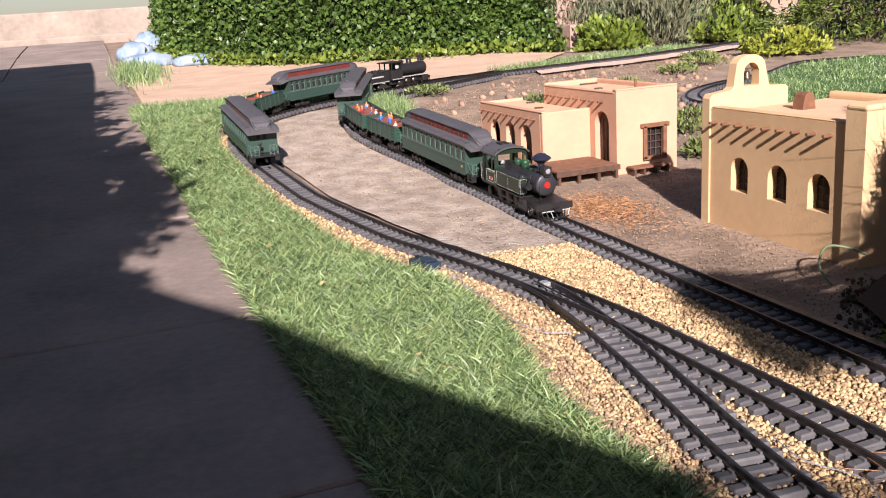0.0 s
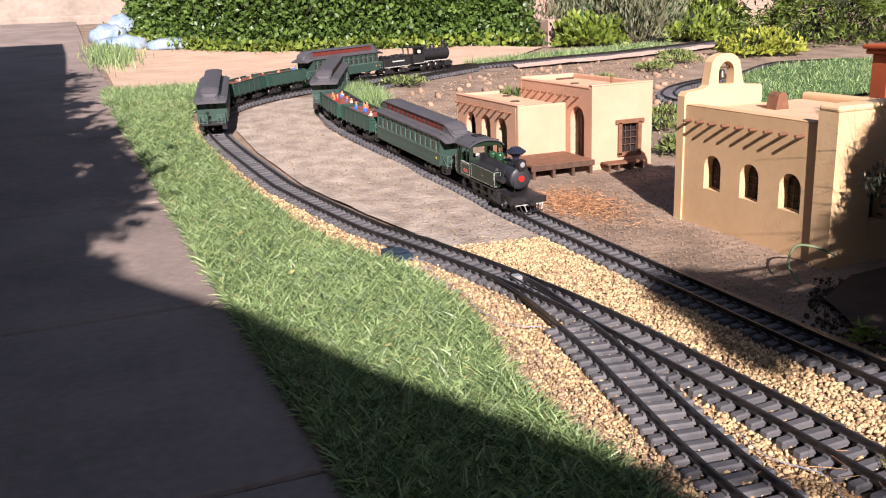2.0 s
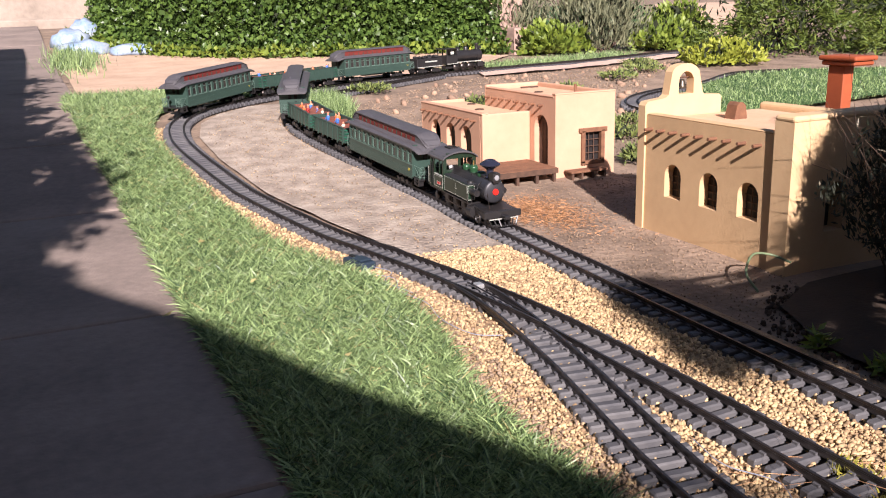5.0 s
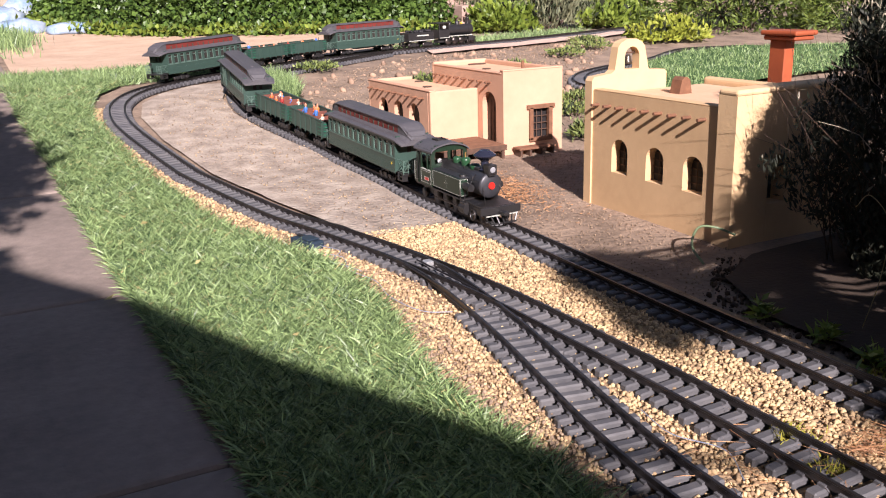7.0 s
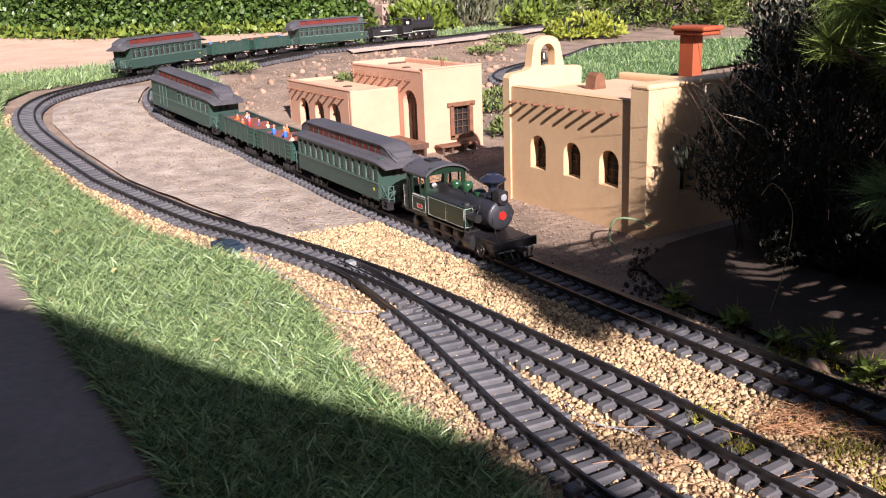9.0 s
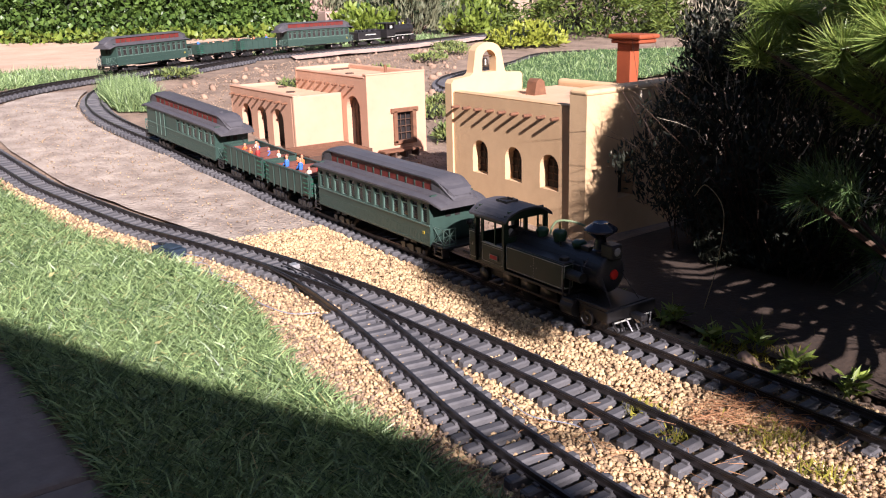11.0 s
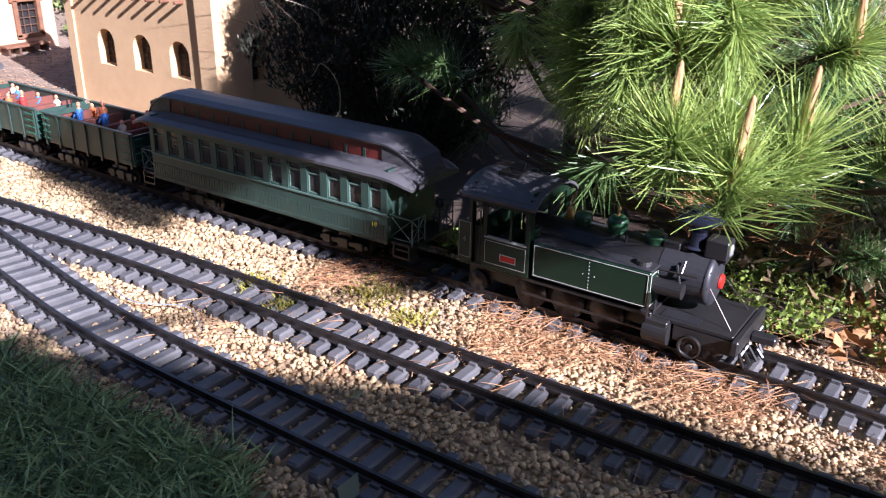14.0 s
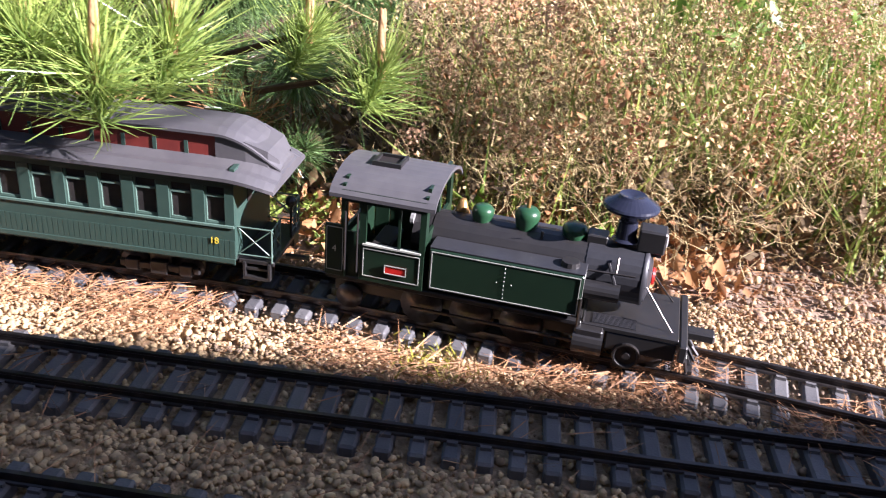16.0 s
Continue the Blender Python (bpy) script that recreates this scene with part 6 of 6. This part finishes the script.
def shrub_spots(n, z_top, bulge=.17):
    hh = nrg.random(n)
    az = nrg.random(n) * 6.283
    lump = np.array([.8 + .5 * noise.noise((math.cos(a) * 2, math.sin(a) * 2, h * 5)) for a, h in zip(az, hh)])
    rad = (.07 + bulge * np.sin(np.pi * np.clip(hh * .75 + .15, 0, 1))) * nrg.random(n) ** .4 * lump
    return np.c_[SX + rad * np.cos(az), SY + rad * 1.15 * np.sin(az), hh * z_top]


n = 340
b = np.c_[SX + np.clip(nrg.normal(size=n), -1.6, 2) * .06, SY + np.clip(nrg.normal(size=n), -2, 1.8) * .07, np.zeros(n)]
w = np.c_[(b[:, 0] - SX) * 1.7, (b[:, 1] - SY) * 1.5, np.ones(n)]
twigs("twig_mass", b, w, (.20, .40), .0014, BARK, silver)
# Two tones: dark leaves paint the shrub's shade, silver ones its sunlit top.
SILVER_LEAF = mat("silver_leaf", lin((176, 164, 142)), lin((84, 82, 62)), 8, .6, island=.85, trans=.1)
SHADED_LEAF = mat("shaded_leaf", lin((52, 56, 38)), lin((26, 30, 20)), 8, .7, island=.5)
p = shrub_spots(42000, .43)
leaves("dark_foliage", p[p[:, 0] > 1.15], np.tile(np.array([0, 0, .8]), ((p[:, 0] > 1.15).sum(), 1)), (.007, .022), (.0025, .006), SHADED_LEAF, silver)
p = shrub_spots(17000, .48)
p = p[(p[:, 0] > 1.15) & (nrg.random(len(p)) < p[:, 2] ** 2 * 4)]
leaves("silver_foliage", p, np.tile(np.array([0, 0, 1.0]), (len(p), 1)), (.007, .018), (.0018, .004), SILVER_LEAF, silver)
p = shrub_spots(1100, .36, .13)
p = p[(p[:, 0] > 1.17) & (p[:, 2] > .2)]
twigs("sprig_mass", p, np.c_[(p[:, :2] - np.array([SX, SY])) * 2 + nrg.normal(size=(len(p), 2)) * .2, np.ones(len(p))], (.05, .12), .0012, TWIG_GREY, silver)

# ---- dry shrubs, grass and weeds behind the running track ----
for x, y, r, h in ((1.12, -.24, .13, .17), (1.10, -.42, .18, .22), (1.3, -.25, .2, .26), (1.35, -.55, .2, .24), (1.6, -.3, .22, .3), (1.55, -.7, .22, .28), (1.15, -.7, .16, .15), (1.85, -.5, .25, .3), (2.0, -.05, .25, .34), (2.3, -.35, .28, .4), (2.3, .3, .3, .4), (2.05, .65, .25, .36), (2.5, .0, .3, .45), (2.6, -.8, .3, .4)):
    sh = tagged(new("dry_shrub"), "dry tan brushwood shrub with brown seed heads", "shrub", "dry shrubs behind the track")
    n = int(1300 * (r / .18) ** 2)
    b = np.c_[x + nrg.normal(size=n) * r * .5, y + nrg.normal(size=n) * r * .5, nrg.random(n) * h * .55]
    twigs("brush", b, np.c_[nrg.normal(size=(n, 2)) * .8, np.full(n, .55)], (.025, .085), .0005, TWIG_DRY, sh, 1.3)
    n = int(2600 * (r / .18) ** 2)
    b = np.c_[x + nrg.normal(size=n) * r * .55, y + nrg.normal(size=n) * r * .55, .01 + nrg.random(n) ** .8 * h]
    leaves("seed_mass", b, np.tile(np.array([0, 0, .3]), (n, 1)), (.003, .009), (.0015, .004), TWIG_DRY, sh)
    n = int(420 * (r / .18) ** 2)
    c = nrg.normal(size=(14, 3)) * np.array([r * .5, r * .5, h * .2]) + np.array([x, y, h * .4])
    b = c[nrg.integers(0, 14, n)] + nrg.normal(size=(n, 3)) * .022
    b[:, 2] = np.abs(b[:, 2])
    leaves("dead_foliage", b, np.tile(np.array([0, 0, .2]), (n, 1)), (.006, .014), (.004, .008), DRY_LEAF, sh)
heads = np.c_[1.04 + nrg.random(110) * .55, -.72 + nrg.random(110) * .62, .05 + nrg.random(110) * .17]
hb = heads[nrg.integers(0, 110, 9000)] + nrg.normal(size=(9000, 3)) * np.array([.009, .009, .013])
tagged(leaves("seed_heads", hb, np.tile(np.array([0, 0, .5]), (9000, 1)), (.003, .007), (.002, .004), mat("pale_seed", lin((222, 184, 150)), lin((150, 108, 78)), 20, .85, island=.7, trans=.2)), "pale pinkish clustered seed heads in the dry brush", "seed heads", kind="stuff")
g = np.c_[1.02 + nrg.random(1500) * .45, -.72 + nrg.random(1500) * .62]
g = g[np.array([noise.noise((a * 8, b * 8, 4.0)) > .05 for a, b in g])]
tagged(blades("green_blades", np.c_[g, np.zeros(len(g)) - .008], (.05, .17), (.0015, .0035), (.0, .7), WILD, droop=.8), "fresh green grass blades growing through the brush", "grass", kind="stuff")
g = np.vstack([np.c_[nrg.normal(size=(2600, 2)) * np.array([.2, .2]) + np.array([1.5, -.55])], np.c_[nrg.normal(size=(1500, 2)) * np.array([.25, .2]) + np.array([1.9, -.75])], np.c_[nrg.normal(size=(700, 2)) * np.array([.1, .12]) + np.array([1.2, -.6])]])
g = g[g[:, 0] > 1.08]
tagged(blades("wild_grass", np.c_[g, np.zeros(len(g)) - .01], (.08, .24), (.002, .005), (.0, .6), WILD, droop=.7), "tall bright green wild grass behind the dry shrubs", "grass", kind="stuff")
g = np.c_[nrg.normal(size=(1800, 2)) * np.array([.28, .3]) + np.array([1.4, -.4])]
g = g[g[:, 0] > 1.12]
tagged(blades("straw", np.c_[g, np.zeros(len(g)) - .01], (.06, .18), (.0012, .0028), (.1, 1.0), GRASS_DRY, droop=.8), "dry straw among the shrubs", "grass", kind="stuff")


for x, y, z in ((1.52, -.52, .14), (1.62, -.66, .2), (1.45, -.72, .1), (1.75, -.62, .2), (1.38, -.62, .08)):
    n = 46
    root = tagged(new("broad_leaf_weed"), "broad-leaved green weed among the dry shrubs", "weed", "broad-leaved weeds")
    b = np.array([x, y, z]) + nrg.normal(size=(n, 3)) * np.array([.06, .06, .05])
    leaves("leaf_mass", b, np.tile(np.array([-.3, 0, .6]), (n, 1)), (.03, .06), (.014, .028), BROAD, root)
    sb = np.c_[nrg.normal(size=(9, 2)) * .03 + np.array([x, y]), np.zeros(9) - .01]
    twigs("stem_mass", sb, np.c_[nrg.normal(size=(9, 2)) * .2, np.ones(9)], (z, z + .06), .0016, WEED, root)
for x, y in ((1.18, -.46), (1.22, -.52), (1.12, -.52), (1.28, -.6), (1.2, -.66), (1.32, -.7), (1.14, -.6), (1.36, -.48), (1.42, -.8), (1.1, -.38)):
    root = tagged(new("seed_spike_weed"), "dead upright weed with pinkish-brown seed spikes", "weed", "dead seed-spike weeds")
    h = rng.uniform(.09, .16)
    part("stem", rod(bmesh.new(), (x, y, -.01), (x + rng.uniform(-.03, .01), y + rng.uniform(-.03, .03), h), .0012, 5), TWIG_DRY, root)
    n = 240
    b = np.c_[np.full(n, x - .01), np.full(n, y), h * (.45 + .6 * nrg.random(n))] + nrg.normal(size=(n, 3)) * .006
    leaves("seed_spike", b, np.tile(np.array([0, 0, .5]), (n, 1)), (.003, .007), (.002, .004), SEED_PINK, root)
b = np.c_[1.08 + nrg.random(160) * .6, -.75 + nrg.random(160) * .7, .03 + nrg.random(160) * .14]
tagged(twigs("broken_straw", b, nrg.normal(size=(160, 3)) * np.array([1, 1, .35]), (.08, .2), .0011, TWIG_DRY, None, .5), "long broken straw lying across the shrubs", "straw", kind="stuff")
n = 8000
p = np.c_[1.02 + nrg.random(n) * .9, -.85 + nrg.random(n) * 1.0, nrg.random(n) * .07]
tagged(leaves("undergrowth", p, np.tile(np.array([0, 0, .4]), (n, 1)), (.012, .035), (.006, .014), mat("undergrowth_leaf", lin((132, 108, 72)), lin((62, 50, 34)), 8, .8, island=.7)), "dark dead undergrowth below the shrubs", "undergrowth", kind="stuff")


def rosette(x, y, n, L, w, label, material=WEED, lift=.6):
    a = np.arange(n) * 2.4
    root = tagged(new("weed"), label, "weed", "weeds beside the track")
    b = np.c_[np.full(n, x) + nrg.normal(size=n) * .006, np.full(n, y) + nrg.normal(size=n) * .006, np.zeros(n) + nrg.random(n) * L * .8 - .005]
    leaves("leaves", b, np.c_[np.cos(a), np.sin(a), np.full(n, lift)] * 1.4, (L * .6, L), w, material, root)
    return root


for x, y, n, L in ((.955, -.14, 14, .06), (.965, -.19, 14, .055), (.96, -.25, 16, .06), (.975, -.3, 16, .055), (.95, -.33, 10, .04), (1.02, -.22, 14, .06), (.99, -.36, 12, .05)):
    rosette(x, y, n * 2, L * .7, (.003, .007), "bright green narrow-leaved weed", lift=1.1)
for x, y in ((.93, .62), (.95, .70), (.93, .50), (.97, .58), (.93, .42), (.96, .36), (.94, .80)):
    rosette(x, y, 40, .03, (.004, .008), "small mossy green ground plant", SHRUB_GREEN, .4)
n = 4200
p = np.c_[.935 + .16 * nrg.random(n) ** 1.5, -.12 + nrg.random(n) * .5, nrg.random(n) * .016]
p = p[np.array([noise.noise((a * 16, b * 16, 2.0)) > -.12 for a, b in p[:, :2]])]
tagged(leaves("ground_cover", p, np.tile(np.array([0, 0, .5]), (len(p), 1)), (.005, .012), (.0025, .006), WILD), "low bright green creeping ground cover under the pine", "ground cover", kind="stuff")
n = 900
p = np.c_[.93 + nrg.random(n) * .2, -.5 + nrg.random(n) * .5, np.zeros(n) - .004 + nrg.random(n) * .012]
tagged(leaves("leaf_litter", p, np.tile(np.array([.3, 0, .15]), (n, 1)), (.012, .035), (.008, .018), DRY_LEAF), "brown dead leaves on the soil", "leaf litter", kind="stuff")
# fallen needles and moss on the ballast
n = 5200
p = np.c_[.725 + nrg.random(n) * .10, -.65 + nrg.random(n) * 1.15, np.full(n, .002) + nrg.random(n) * .006]
p = p[np.array([noise.noise((a * 9, b * 7, 8.0)) + .25 * noise.noise((a * 30, b * 30, 1.0)) > -.02 for a, b in p[:, :2]])]
tagged(blades("fallen_needles", p, (.018, .044), (.0005, .0010), (1.35, 1.62), FALLEN_NEEDLE, droop=.15), "orange-brown fallen pine needles on the ballast", "needles", kind="stuff")
n = 1500
p = np.c_[.88 + nrg.random(n) * .2, -.7 + nrg.random(n) * .75, np.full(n, .0) + nrg.random(n) * .006]
tagged(blades("fallen_needles", p, (.014, .040), (.0005, .0010), (1.3, 1.62), FALLEN_NEEDLE, droop=.15), "fallen needles and straw on the soil", "needles", kind="stuff")
n = 420
p = np.c_[.56 + nrg.random(n) * .2, -.6 + nrg.random(n) * 1.2, np.full(n, .003) + nrg.random(n) * .004]
tagged(blades("fallen_needles", p, (.018, .042), (.0006, .001), (1.35, 1.62), FALLEN_NEEDLE, droop=.15), "fallen pine needles between the rails", "needles", kind="stuff")
n = 5200
p = np.c_[1.04 + nrg.normal(size=n) * .055, 1.78 + nrg.normal(size=n) * .12, np.full(n, -.009) + nrg.random(n) * .008]
tagged(blades("reddish_mulch", p, (.005, .014), (.0008, .002), (1.1, 1.6), FALLEN_NEEDLE, droop=.2), "reddish bark and needle mulch before the depot", "mulch", kind="stuff")
mp = np.vstack([nrg.normal(size=(k, 2)) * s + np.array(c) for c, s, k in (((.71, .54), .012, 160), ((.69, .48), .008, 90), ((.775, .42), .018, 160), ((.76, -.2), .02, 160), ((.745, .35), .012, 90), ((.93, .56), .03, 260))])
tagged(blades("moss_tufts", np.c_[mp, np.full(len(mp), .0)], (.006, .013), (.001, .002), (.1, 1.2), MOSS), "yellow-green moss between the ties", "moss", kind="stuff")

# ---- small things by the switch ----
TEAL = mat("switch_motor_teal", lin((46, 58, 72)), lin((38, 50, 60)), 30, 0.35)
WIRE_BLUE = mat("blue_wire", lin((150, 156, 168)), lin((112, 120, 140)), 30, 0.5)
CABLE_GREEN = mat("green_cable", lin((112, 128, 96)), lin((92, 108, 78)), 30, 0.5)
motor = tagged(new("switch_motor"), "dark teal switch motor box beside the track", "switch motor")
M0 = pose(.507, 1.497, 0, 0, 0, 105)
bm = box(bmesh.new(), -.034, .034, -.016, .016, -.006, .013, .003, 2, M0)
part("case", bm, TEAL, motor)
part("lid", box(bmesh.new(), -.024, .010, -.013, .013, .0132, .0165, .0012, 1, M0), TEAL, motor)
part("lever", box(bmesh.new(), .012, .03, -.004, .004, .0132, .017, .001, 1, M0), BLACK, motor)


def cable(name, pts, r, material, label):
    cu = bpy.data.curves.new(name, "CURVE")
    cu.dimensions, cu.bevel_depth, cu.bevel_resolution = "3D", r, 2
    d = dense(pts, 8)
    sp = cu.splines.new("POLY")
    sp.points.add(len(d) - 1)
    for q, (x, y, z) in zip(sp.points, d):
        q.co = (x, y, z, 1)
    cu.materials.append(material)
    return tagged(new(name, cu), label, "cable")


cable("blue_wire", [(.515, 1.47, .004), (.5, 1.42, .006), (.53, 1.37, .006), (.515, 1.3, .005), (.53, 1.22, .005), (.52, 1.14, .005), (.535, 1.06, .005), (.57, 1.03, .006)], .0007, WIRE_BLUE, "thin pale blue wires trailing from the switch motor")
cable("blue_wire", [(.52, 1.47, .004), (.54, 1.41, .006), (.51, 1.36, .006), (.53, 1.28, .005)], .0007, WIRE_BLUE, "thin pale blue wire by the switch")
cable("blue_wire", [(.61, .66, .004), (.6, .60, .006), (.625, .55, .005), (.6, .5, .005)], .0006, WIRE_BLUE, "thin pale wire lying on the ballast")
cable("green_cable", [(1.04, 1.02, .0), (1.05, 1.06, .02), (1.10, 1.1, .035), (1.14, 1.10, .03), (1.16, 1.07, .02)], .0022, CABLE_GREEN, "grey-green cable by the chapel corner")
cable("bent_stem", [(1.02, .70, .0), (1.03, .69, .07), (1.05, .70, .14), (1.06, .74, .17), (1.06, .76, .15)], .0006, TWIG_DRY, "pale bent stem in the shade")
stick = tagged(part("stick", rod(bmesh.new(), (.22, 3.28, .125), (.33, 3.5, .142), .006, 7, .004), TWIG_DRY), "dry stick lying on the grass", "stick")
for x, y, s in ((.245, 1.745, .016), (.33, 1.03, .012), (.285, 1.42, .012), (.59, .30, .016), (.475, .21, .03), (.46, .33, .02), (.36, 1.62, .01), (.13, 1.36, .02)):
    leaves_ob = leaves("fallen_leaf", np.array([[x, y, land(x, y) + (.022 if x < .44 and x > .2 else .006)]]), np.array([[1., .3, .2]]) * 2, (s, s * 1.05), (s * .6, s * .65), GRASS_DRY if x < .4 else LAVENDER)
    tagged(leaves_ob, "small pale fallen leaf", "leaf")
# a scrap of switch hardware between the rails
part_sw = tagged(new("switch_frog"), "steel switch frog and point rails", "switch part")
part("point_rail", rod(bmesh.new(), (.628, 1.27, .011), (.641, 1.08, .011), .0016, 6), RAIL_STEEL, part_sw)
part("point_rail", rod(bmesh.new(), (.6, 1.3, .011), (.6, 1.11, .011), .0014, 6), RAIL_STEEL, part_sw)
part("throw_bar", bx(.592, .66, 1.286, 1.296, .002, .0065, .001), PLASTIC_TIE, part_sw)
part("frog_cover", bx(.634, .648, 1.245, 1.262, .004, .012, .001), SILVER, part_sw)

# ---- house and tree behind the camera, added unseen to cast shade over the paving ----
WALL = mat("house_plaster", lin((120, 96, 82)), lin((96, 76, 64)), 2, 0.9, bump=.003, bump_scale=40)
house = tagged(new("house"), "unseen plain house block, outlined to cast shade over the path", "house")
# outline traced back along the sun from the shade edge on the ground
part("wall", prism(bmesh.new(), [(-.72, 5.1), (-.72, -.80), (-.60, -1.03), (-.50, -1.20), (-.38, -1.52), (-.25, -1.80), (-.06, -2.22), (.05, -2.45), (.07, -3.0), (.07, -9), (-7, -9), (-7, 5.1)], "z", -.05, 1.42), WALL, house)
part("roof", prism(bmesh.new(), [(-.71, 5.12), (-.71, -.81), (-.59, -1.04), (-.49, -1.21), (-.37, -1.53), (-.24, -1.81), (-.05, -2.23), (.06, -2.46), (.08, -3.0), (.08, -9.02), (-7.02, -9.02), (-7.02, 5.12)], "z", 1.421, 1.46), ROOF_GREY, house)
tree = tagged(new("shade_tree"), "unseen leafy tree added to cast ragged shade", "tree")
part("trunk", rod(bmesh.new(), (-.92, -.9, -.05), (-.85, -.75, 1.25), .05, 10, .03), BARK, tree)
bm = bmesh.new()
# clumps placed by where their shade falls: paving edge, lastly the dry brush
CROWN = [(-.62, -.1, 1.3, .09), (-.60, .15, 1.3, .08), (-.56, .35, 1.3, .09), (-.58, .62, 1.3, .07), (-.60, .80, 1.3, .07), (-.54, .95, 1.3, .05), (-.66, 1.15, 1.3, .09), (-.68, 1.6, 1.3, .11), (-.72, 2.2, 1.3, .13), (-.74, 2.9, 1.3, .15), (-.5, .5, 1.25, .04), (-.70, -.74, 1.4, .03), (.56, -2.14, 1.3, .09)]
for x, y, z, r in CROWN:
    rod(bm, (-.85, -.75 + .2 * (max(y, -.75) + .75), 1.15), (x, y, z), .012, 5, .004)
part("limbs", bm, BARK, tree)
for x, y, z, r in CROWN:
    n = int(700 * (r / .16) ** 2) + 60
    b = np.array([x, y, z])[None] + nrg.normal(size=(n, 3)) * np.array([r * .55, r * .75, r * .5])
    leaves("crown", b, np.tile(np.array([.3, 0, -.2]), (n, 1)), (.04, .08), (.02, .035), IVY, tree)

# ---- trains on their tracks ----
def ride(line, s, wheelbase, sign):
    """The pose of a car whose middle is at s and whose front points towards sign along the line."""
    a, b = line.at(s + sign * wheelbase / 2), line.at(s - sign * wheelbase / 2)
    d = (a - b).normalized()
    m = d.to_track_quat("X", "Z").to_matrix().to_4x4()
    return Matrix.Translation((a + b) / 2 + Vector((0, 0, RAIL_TOP))) @ m


Y_PLATE = [(0, 1.893), (3.6, 1.893), (4.5, 1.868), (5.3, 1.822), (6, 1.760), (6.5, 1.695), (7, 1.627), (7.5, 1.557), (8, 1.483), (8.5, 1.403), (9, 1.319), (10, 1.137), (10.8, .970), (11, .928), (11.5, .826),
           (12, .720), (12.5, .610), (13, .499), (13.5, .386), (14, .273), (14.5, .159), (15, .047), (15.5, -.064), (16, -.173)]
TIMES = [0, 1, 2, 3, 3.6, 4.2, 5, 5.5, 6, 6.5, 7, 7.5, 8, 8.5, 9, 9.5, 10, 10.5, 11, 11.5, 12, 12.5, 13, 13.5, 14, 14.5, 15, 15.5, 16]


def motions():
    order = np.argsort(MAIN.d[:140, 1])
    for thing, offset, base in FRONT_TRAIN:
        rows = []
        for t in TIMES:
            y = float(np.interp(t, [r[0] for r in Y_PLATE], [r[1] for r in Y_PLATE]))
            s = float(np.interp(y, MAIN.d[:140, 1][order], MAIN.s[:140][order]))
            rows.append((t, ride(MAIN, s + float(np.interp(t, (8, 11, 13, 16), offset)), base, -1)))
        walk(thing, rows)
    for thing, offset, base in BACK_TRAIN:
        walk(thing, [(t, ride(LOOP, BACK_START + BACK_SPEED * t - offset * float(np.interp(t, (0, 8, 11), (.955, 1.02, 1.04))), base, 1)) for t in TIMES])


motions()
